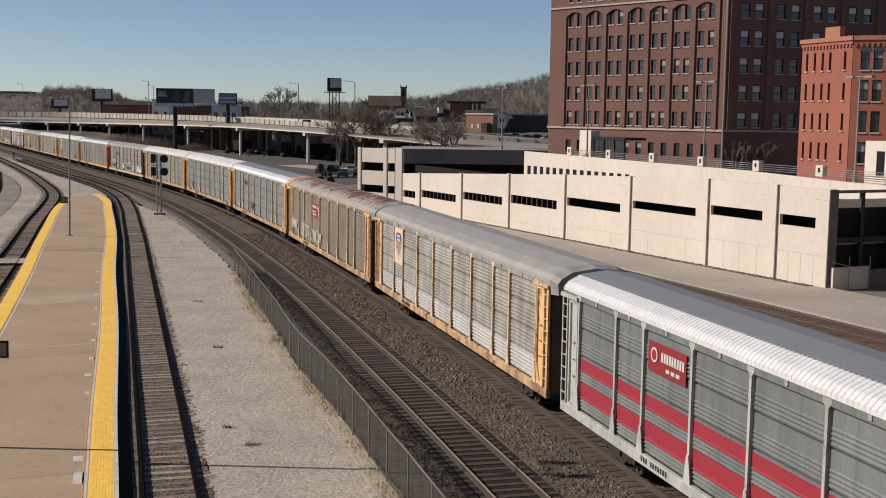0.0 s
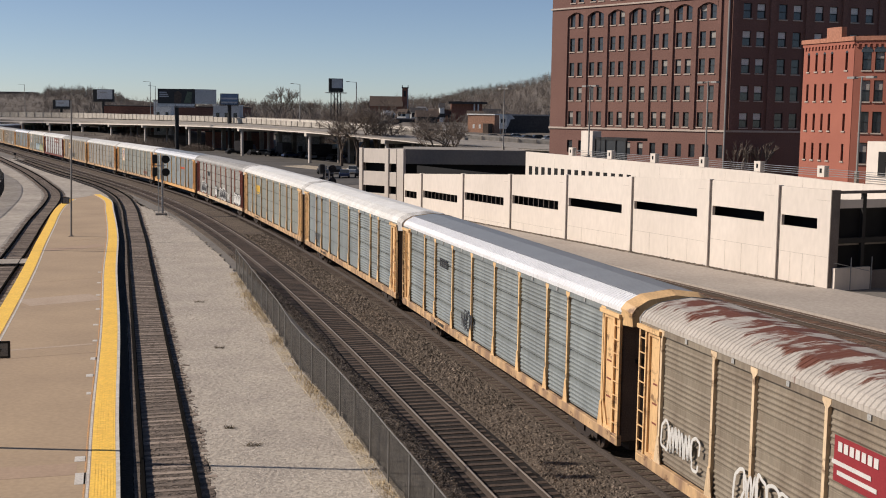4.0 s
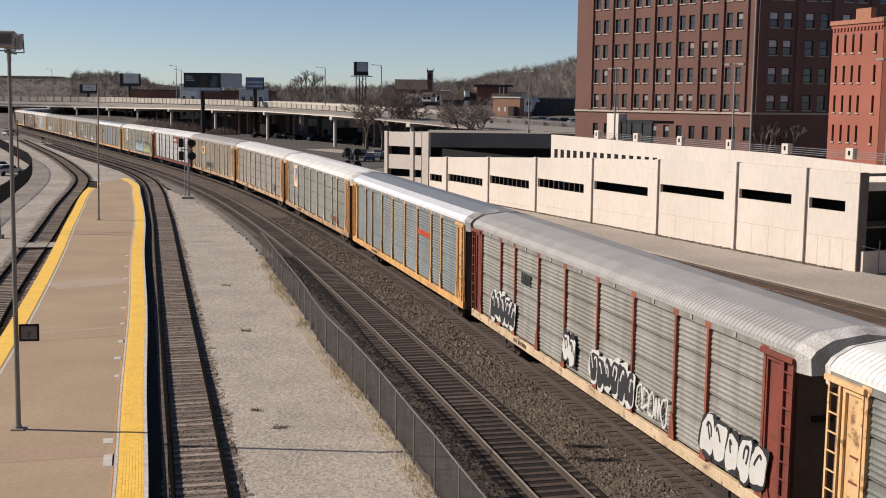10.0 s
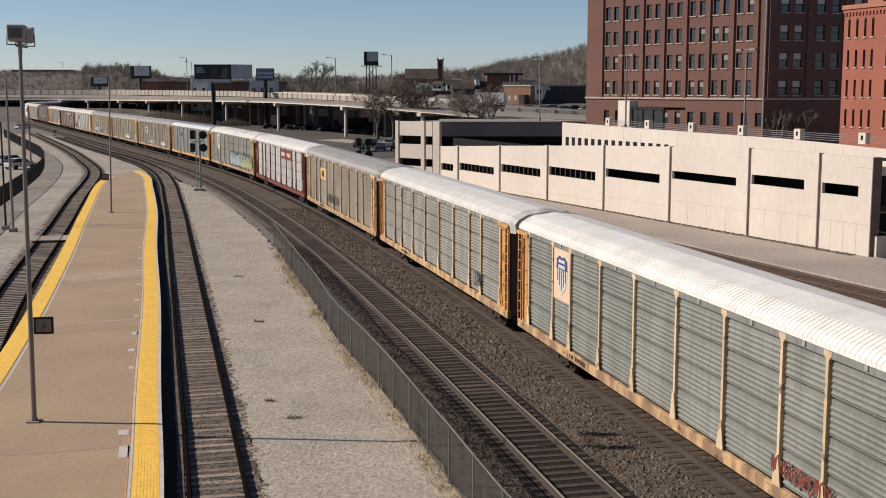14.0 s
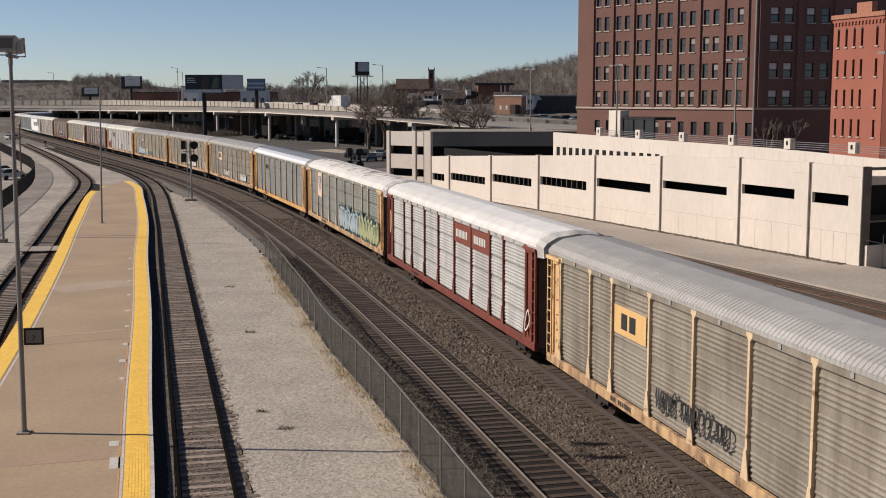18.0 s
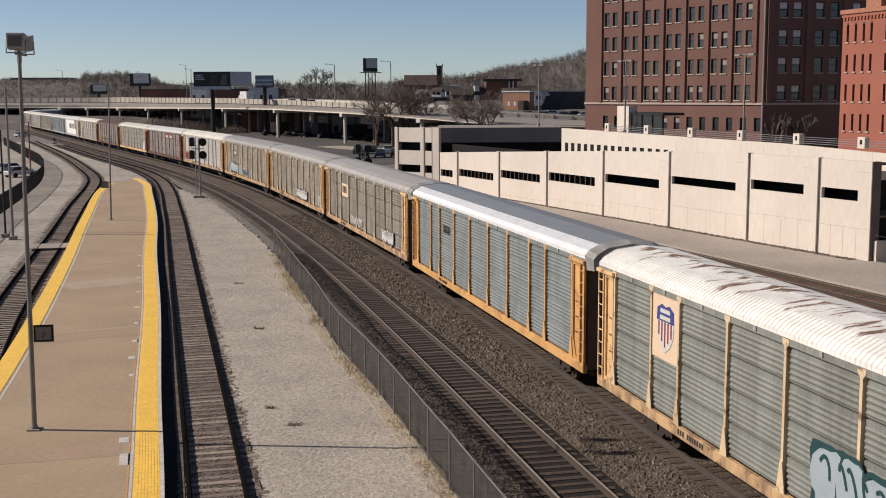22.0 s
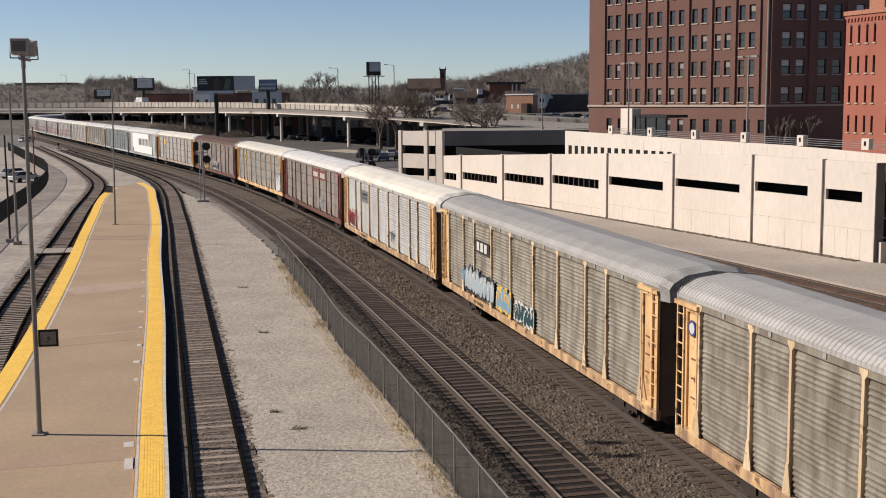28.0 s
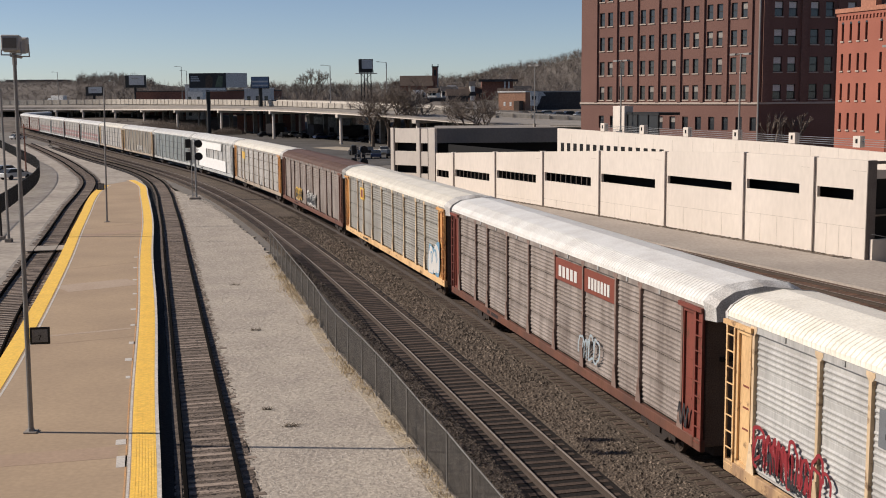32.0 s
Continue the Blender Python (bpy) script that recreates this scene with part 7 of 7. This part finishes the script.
def blob(rnd, cx, cz, hw, hh, lean, n=18):
    """A rounded, uneven outline."""
    ph, am = rnd.uniform(0, 6), rnd.uniform(0.06, 0.16)
    pts = []
    for i in range(n):
        a = math.tau * i / n
        c, d = math.cos(a), math.sin(a)
        r = 1 + am * math.sin(3 * a + ph) + 0.07 * math.sin(5 * a + 2 * ph)
        u, v = math.copysign(abs(c) ** 0.7, c) * r, math.copysign(abs(d) ** 0.7, d) * r
        pts.append(Vector((cx + (u + lean * v) * hw, cz + v * hh)))
    return pts


def spray(car, m, x, z, w, h, colours):
    """Sprayed graffiti w wide and h high: thin loops in one colour, or fat outlined shapes in two or three."""
    rnd = random.Random(int(x * 100 + z * 10 + 5000))
    fat = len(colours) > 1
    n = max(1, round(w / (h * (0.52 if fat else 0.45))))
    lean = rnd.uniform(0.1, 0.3)
    for k in range(n):
        cx = x - w / 2 + w * (k + 0.5) / n
        cz = z + rnd.uniform(-0.06, 0.06) * h
        hw, hh = w / n * rnd.uniform(0.48, 0.6), h / 2 * rnd.uniform(0.82, 1.0)
        y = -0.15 - 0.0012 * (k % 3)
        label = "sprayed " + colours[0] + " graffiti"
        if not fat:
            if rnd.random() < 0.6:
                pts = blob(rnd, cx, cz, hw * 0.85, hh * 0.9, lean, 12)
                pts = pts[:rnd.choice((8, 10, 12))] + ([pts[0]] if rnd.random() < 0.5 else [])
            else:
                pts = [Vector((cx + hw * (-1 + i / 4) + lean * hw * math.sin(i * 1.9), cz + hh * 0.85 * math.sin(i * 1.9 + k))) for i in range(9)]
            part("graffiti_letter", stroke_bm(pts, 0.032 * h + 0.01, y), INK[colours[0]], car, label).matrix_basis = m
            continue
        bm = bmesh.new()
        bm.faces.new([bm.verts.new((p.x, y, p.y)) for p in blob(rnd, cx, cz, hw + 0.05 * h, hh + 0.04 * h, lean)])
        piece = part("graffiti_letter", bm, INK[colours[0]], car, label)
        piece.matrix_basis = m
        bm = bmesh.new()
        bm.faces.new([bm.verts.new((p.x, y - 0.004, p.y)) for p in blob(rnd, cx, cz, hw - 0.015 * h, hh - 0.05 * h, lean)])
        part("graffiti_fill", bm, INK[colours[1]], piece)
        for i in range(rnd.choice((1, 2, 2))):
            u = rnd.uniform(-0.4, 0.4)
            arc = [Vector((cx + hw * (u + 0.45 * math.cos(a + i * 2.2 + k)) + lean * hw * 0.5 * math.sin(a), cz + hh * 0.6 * math.sin(a + i))) for a in (0.0, 0.6, 1.2, 1.8, 2.4)]
            part("graffiti_stroke", stroke_bm(arc, 0.03 * h, y - 0.008), INK[colours[-1] if len(colours) > 2 else colours[0]], piece)


def stroke_bm(pts, half, y):
    """One sprayed stroke: a smooth band through the points, with rounded ends."""
    fine = []
    for i in range(len(pts) - 1):
        a, b = pts[i], pts[i + 1]
        p, q = pts[max(i - 1, 0)], pts[min(i + 2, len(pts) - 1)]
        for k in range(5):
            u = k / 5
            fine.append(0.5 * ((2 * a) + (b - p) * u + (2 * p - 5 * a + 4 * b - q) * u * u + (3 * a - p - 3 * b + q) * u ** 3))
    fine.append(pts[-1].copy())
    bm = bmesh.new()
    rows = []
    for i, c in enumerate(fine):
        d = (fine[min(i + 1, len(fine) - 1)] - fine[max(i - 1, 0)]).normalized()
        s = Vector((-d.y, d.x)) * half * (1.0 if 0 < i < len(fine) - 1 else 0.75)
        rows.append([bm.verts.new((v.x, y, v.y)) for v in (c + s, c - s)])
    for r, q in zip(rows, rows[1:]):
        bm.faces.new((r[0], r[1], q[1], q[0]))
    return bm


def shield(x, z=3.85):
    return ("shield", x, z, 1.84, 1.95, "cream")


CARS = [
    dict(trim="grey", panel="slate", roof="silver", tight=True, label="grey autorack car with red stripes and a silver roof",
         marks=[("plate", -6.0, 4.1, 2.3, 0.84, "red"), ("disc", -6.72, 4.17, 0.42, 0.42, "white", "red"), ("letters", -5.6, 4.18, 1.4, 0.26, "white", 9), ("letters", -5.55, 3.86, 0.9, 0.1, "white", 3), ("stripe", 0, 2.72, 24.6, 0.42, "stripe", "tight"), ("stripe", 0, 1.93, 24.6, 0.56, "stripe", "tight")]),
    dict(trim="pale", panel="pewter", low="white", roof="grey", ends="yellow", label="tan-grey autorack car with yellow ends and a shield plate", marks=[shield(-8.4)]),
    dict(trim="yellow", panel="dark", roof="rust", posts="pale", ends="yellow", label="grimy brown autorack car with a rust-streaked roof", marks=[("plate", -3.0, 3.76, 2.4, 0.95, "red"), ("letters", -3.35, 4.03, 1.4, 0.2, "white", 7), ("letters", -3.3, 3.68, 1.9, 0.09, "white", 1), ("letters", -3.1, 3.48, 1.9, 0.09, "white", 1), ("arc", -2.1, 3.72, 0.36, 0.36, "white"), ("scrawl", -11.0, 2.15, 2.2, 1.0, "white"), ("scrawl", -6.6, 2.0, 3.0, 1.1, "white"), ("scrawl", -2.6, 1.95, 3.6, 0.95, "white")]),
    dict(trim="yellow", panel="blue", roof="silver", hood=True, label="blue-grey autorack car with yellow posts and silver roof", marks=[("letters", -6.0, 3.95, 1.3, 0.4, "black", 4), ("scrawl", -2.0, 2.0, 1.6, 0.9, "black")]),
    dict(trim="yellow", panel="blue", roof="white", label="grey autorack car with yellow posts and white roof", marks=[("scrawl", -9.0, 1.9, 1.5, 0.8, "black")]),
    dict(trim="yellow", panel="green", roof="white", label="greenish grey autorack car with yellow frame and gold letters", marks=[("letters", -6.0, 3.75, 1.9, 0.62, "gold", 3), ("letters", -5.95, 3.32, 1.9, 0.08, "gold", 1)]),
    dict(trim="red", panel="grey", roof="grey", posts="rusty", sill="pale", label="oxide red autorack car with white graffiti along the foot", marks=[("scrawl", 11.0, 1.95, 3.3, 1.25, "black", "white"), ("scrawl", 3.0, 1.95, 3.6, 1.25, "white", "black"), ("scrawl", 6.1, 1.9, 2.2, 0.9, "white"), ("scrawl", -0.9, 2.0, 1.2, 1.2, "black", "white"), ("scrawl", -8.9, 2.0, 3.4, 1.3, "white", "black"), ("letters", -6.0, 3.7, 1.2, 0.45, "black", 4)]),
    dict(trim="amber", panel="blue", roof="silver", jointed=False, label="blue-grey autorack car with amber posts, small red name bar", marks=[("letters", 6.0, 3.6, 2.6, 0.27, "scarlet", 13)]),
    dict(trim="orange", panel="green", roof="white", posts="pale", label="grey autorack car with orange posts and shield plate", marks=[shield(-8.4), ("scrawl", 8.5, 1.75, 2.6, 0.5, "oxide")]),
    dict(trim="orange", panel="grey", roof="white", posts="pale", label="grey autorack car with rusty orange frame", marks=[("scrawl", 9.0, 1.9, 1.2, 0.7, "black")]),
    dict(trim="pale", panel="tan", roof="grey", ends="yellow", label="grimy tan autorack car with a yellow plate", marks=[("plate", -6.0, 3.7, 2.5, 0.9, "amber"), ("letters", -6.0, 3.7, 1.3, 0.5, "black", 2), ("scrawl", -1.5, 2.0, 4.6, 0.8, "black"), ("scrawl", 12.8, 4.2, 0.7, 0.7, "black")]),
    dict(trim="red", panel="white", roof="white", jointed=True, label="oxide red autorack car with pale panels and red name plates",
         marks=[("plate", 3.0, 4.28, 2.8, 0.92, "oxide"), ("plate", 6.0, 4.28, 2.8, 0.92, "oxide"), ("letters", 2.95, 4.27, 2.0, 0.36, "white", 8), ("letters", 5.95, 4.27, 1.9, 0.36, "white", 7), ("scrawl", -12.7, 3.4, 0.4, 1.3, "amber"), ("scrawl", 12.75, 1.9, 0.6, 0.9, "white"), ("scrawl", 10.0, 1.08, 5.0, 0.26, "white"), ("scrawl", 1.0, 1.08, 9.0, 0.26, "white")]),
    dict(trim="yellow", panel="green", roof="patchy", posts="pale", label="grey autorack car with a long blue-green graffiti piece", marks=[shield(-8.4), ("scrawl", 3.2, 2.1, 6.6, 1.7, "teal", "mist", "teal"), ("scrawl", 9.4, 2.05, 6.4, 1.7, "teal", "lime", "teal"), ("scrawl", 6.2, 2.1, 11.0, 1.3, "teal")]),
    dict(trim="amber", panel="blue", roof="silver", jointed=False, label="blue-grey autorack car with clean amber posts, silver roof", marks=[("letters", -6.0, 3.8, 1.2, 0.4, "black", 4)]),
    dict(trim="yellow", panel="drab", roof="grey", posts="pale", ends="yellow", jointed=True, label="weathered tan autorack car with pale graffiti at the foot", marks=[("plate", -6.0, 3.6, 2.4, 0.95, "cream"), ("letters", -6.0, 3.65, 1.7, 0.5, "black", 3), ("scrawl", 8.5, 1.8, 3.2, 0.9, "slate", "white"), ("scrawl", -1.5, 1.75, 4.2, 0.6, "white")]),
    dict(trim="yellow", panel="umber", roof="grey", posts="pale", ends="yellow", label="tan autorack car with round end emblem and white graffiti", marks=[("disc", -12.8, 4.2, 0.46, 0.46, "navy", "white"), ("scrawl", 4.0, 1.8, 5.0, 0.9, "black", "white"), ("scrawl", 12.0, 1.9, 1.0, 0.8, "white")]),
    dict(trim="yellow", panel="umber", roof="grey", posts="pale", ends="yellow", label="tan autorack car with a small black name plate and coloured graffiti", marks=[("plate", -6.0, 3.75, 2.3, 0.6, "black"), ("letters", -6.0, 3.75, 1.9, 0.4, "white", 3), ("scrawl", -6.4, 2.0, 5.0, 1.25, "black", "mist", "white"), ("scrawl", -8.9, 2.1, 1.2, 0.8, "sky"), ("scrawl", -2.4, 1.9, 2.2, 1.1, "gold", "sky"), ("scrawl", 0.5, 1.8, 2.6, 0.9, "white", "teal")]),
    dict(trim="yellow", panel="white", roof="cream", posts="pale", ends="yellow", label="pale autorack car with yellow frame, cream roof and red graffiti", marks=[("plate", -6.0, 3.85, 2.3, 0.8, "slate"), ("letters", -6.0, 4.0, 1.8, 0.16, "black", 5), ("letters", -6.0, 3.72, 1.8, 0.12, "black", 3), ("scrawl", -10.6, 2.0, 3.2, 1.2, "red"), ("scrawl", -10.4, 1.9, 3.4, 1.0, "red"), ("scrawl", -10.8, 1.75, 2.6, 0.7, "black"), ("scrawl", 2.6, 2.0, 0.9, 0.9, "black")]),
    dict(trim="brown", panel="mauve", roof="white", ends="red", posts="mauve", jointed=True, label="red-brown autorack car with white roof and red name plates", marks=[("plate", 3.0, 4.3, 2.8, 0.8, "oxide"), ("plate", 6.0, 4.3, 2.8, 0.8, "oxide"), ("letters", 3.0, 4.25, 2.0, 0.4, "white", 5), ("letters", 6.0, 4.25, 2.0, 0.4, "white", 7), ("scrawl", 5.2, 2.0, 2.0, 1.0, "mist"), ("scrawl", 12.6, 1.7, 0.6, 0.9, "black")]),
    dict(trim="pale", panel="grey", roof="cream", ends="orange", sill="yellow", label="grey autorack car with orange ends and blue corner graffiti", marks=[("plate", -7.8, 4.0, 1.3, 0.8, "gold", "oxide"), ("scrawl", 11.5, 2.0, 2.2, 1.7, "sky", "white")]),
    dict(trim="brown", panel="mauve", roof="brown", posts="mauve", label="dark brown autorack car with brown roof", marks=[("scrawl", 1.0, 2.0, 4.0, 1.1, "white", "black"), ("scrawl", -5, 2.0, 3.0, 1.0, "gold", "black")]),
    dict(trim="tan", panel="light", roof="cream", ends="orange", label="grey autorack car with orange ends and cream roof", marks=[("plate", -7.8, 4.0, 1.6, 0.8, "gold")]),
    dict(trim="grey", panel="white", roof="white", label="pale autorack car with a huge white sprayed letter", marks=[("cover", -1.2, 4.3, 16.0, 0.9, "bright"), ("cover", -6.1, 3.0, 6.2, 1.75, "bright"), ("cover", 0.6, 1.75, 17.6, 0.8, "bright"), ("cover", 3.2, 2.4, 12.4, 0.55, "bright")]),
    dict(trim="grey", panel="blue", roof="white", label="blue-grey autorack car with white roof"),
    dict(trim="tan", panel="tan", roof="white", posts="grey", ends="pale", label="tan autorack car with yellow ends and white roof", marks=[("scrawl", 2.0, 2.0, 5.0, 1.0, "white")]),
    dict(trim="tan", panel="light", roof="cream", posts="grey", ends="pale", label="light grey autorack car with yellow ends"),
] + [dict(trim="grey", panel="light", roof="white", ends=e, label="pale grey autorack car with two red stripes", marks=[("stripe", 0, 2.75, 24.6, 0.4, "faint", ""), ("stripe", 0, 1.9, 24.6, 0.5, "faint", "")]) for e in ("grey", "brown", "grey", "grey")] + [
    dict(trim="red", panel="light", roof="white", label="red-framed autorack car in the far bend"),
    dict(trim="brown", panel="light", roof="white", label="brown-framed autorack car in the far bend"),
    dict(trim="grey", panel="white", roof="white", label="pale autorack car in the far bend"),
    dict(trim="grey", panel="light", roof="white", label="last grey autorack car in the far bend"),
]
TRAIN = [build_car(c) for c in CARS]


def travelled(t):
    """How far the train has gone, in metres, by t seconds."""
    u = t - 16
    return -185.751 + 15.6109 * u - 0.01099 * u * u


def car_pose(k, t):
    s = ORIGIN + (k - 16) * PITCH - travelled(t) + PITCH / 2
    a, b = MAIN.at(s - 9.9), MAIN.at(s + 9.9)
    c, d = (a + b) / 2, a - b
    return pose(c.x, c.y, 0, 0, 0, math.degrees(math.atan2(d.y, d.x)))


def motions():
    for k, car in enumerate(TRAIN):
        walk(car, [(t, car_pose(k, t)) for t in range(33)])
    # wheels roll with the train; alike wheelsets share one set of keys
    for where, x in (("front", 0.88), ("rear", -0.88)):
        first, *rest = WHEELS[where]
        n = 960
        walk(first, [(32 * i / n, pose(x, 0, 0.45, 0, math.degrees(travelled(32 * i / n) / 0.45) % 360, 0)) for i in range(n + 1)])
        for o in rest:
            o.rotation_mode = "QUATERNION"
            o.animation_data_create()
            o.animation_data.action = first.animation_data.action
            o.animation_data.action_slot = first.animation_data.action_slot
    sight = ((14, 0.0403), (15.5, -0.006), (17, -0.0525), (18, -0.077), (19, -0.1025), (20, -0.1246), (21, -0.142), (22, -0.1625), (23, -0.178), (24, -0.194), (25, -0.2086), (28, -0.254), (30, -0.2836), (32, -0.318))
    places = [(t, lane_place(u)) for t, u in sight]
    places = [(0, VIADUCT.length - 4), (7, VIADUCT.length - 6)] + places
    walk(BOX_TRUCK, [(t, lane_pose(min(s, VIADUCT.length - 3))) for t, s in places])
    for car, a, v, right in TRAFFIC:
        walk(car, [(t, lane_pose(min(max(a - v * t, 4), VIADUCT.length - 4), right)) for t in range(0, 33, 2)])


motions()
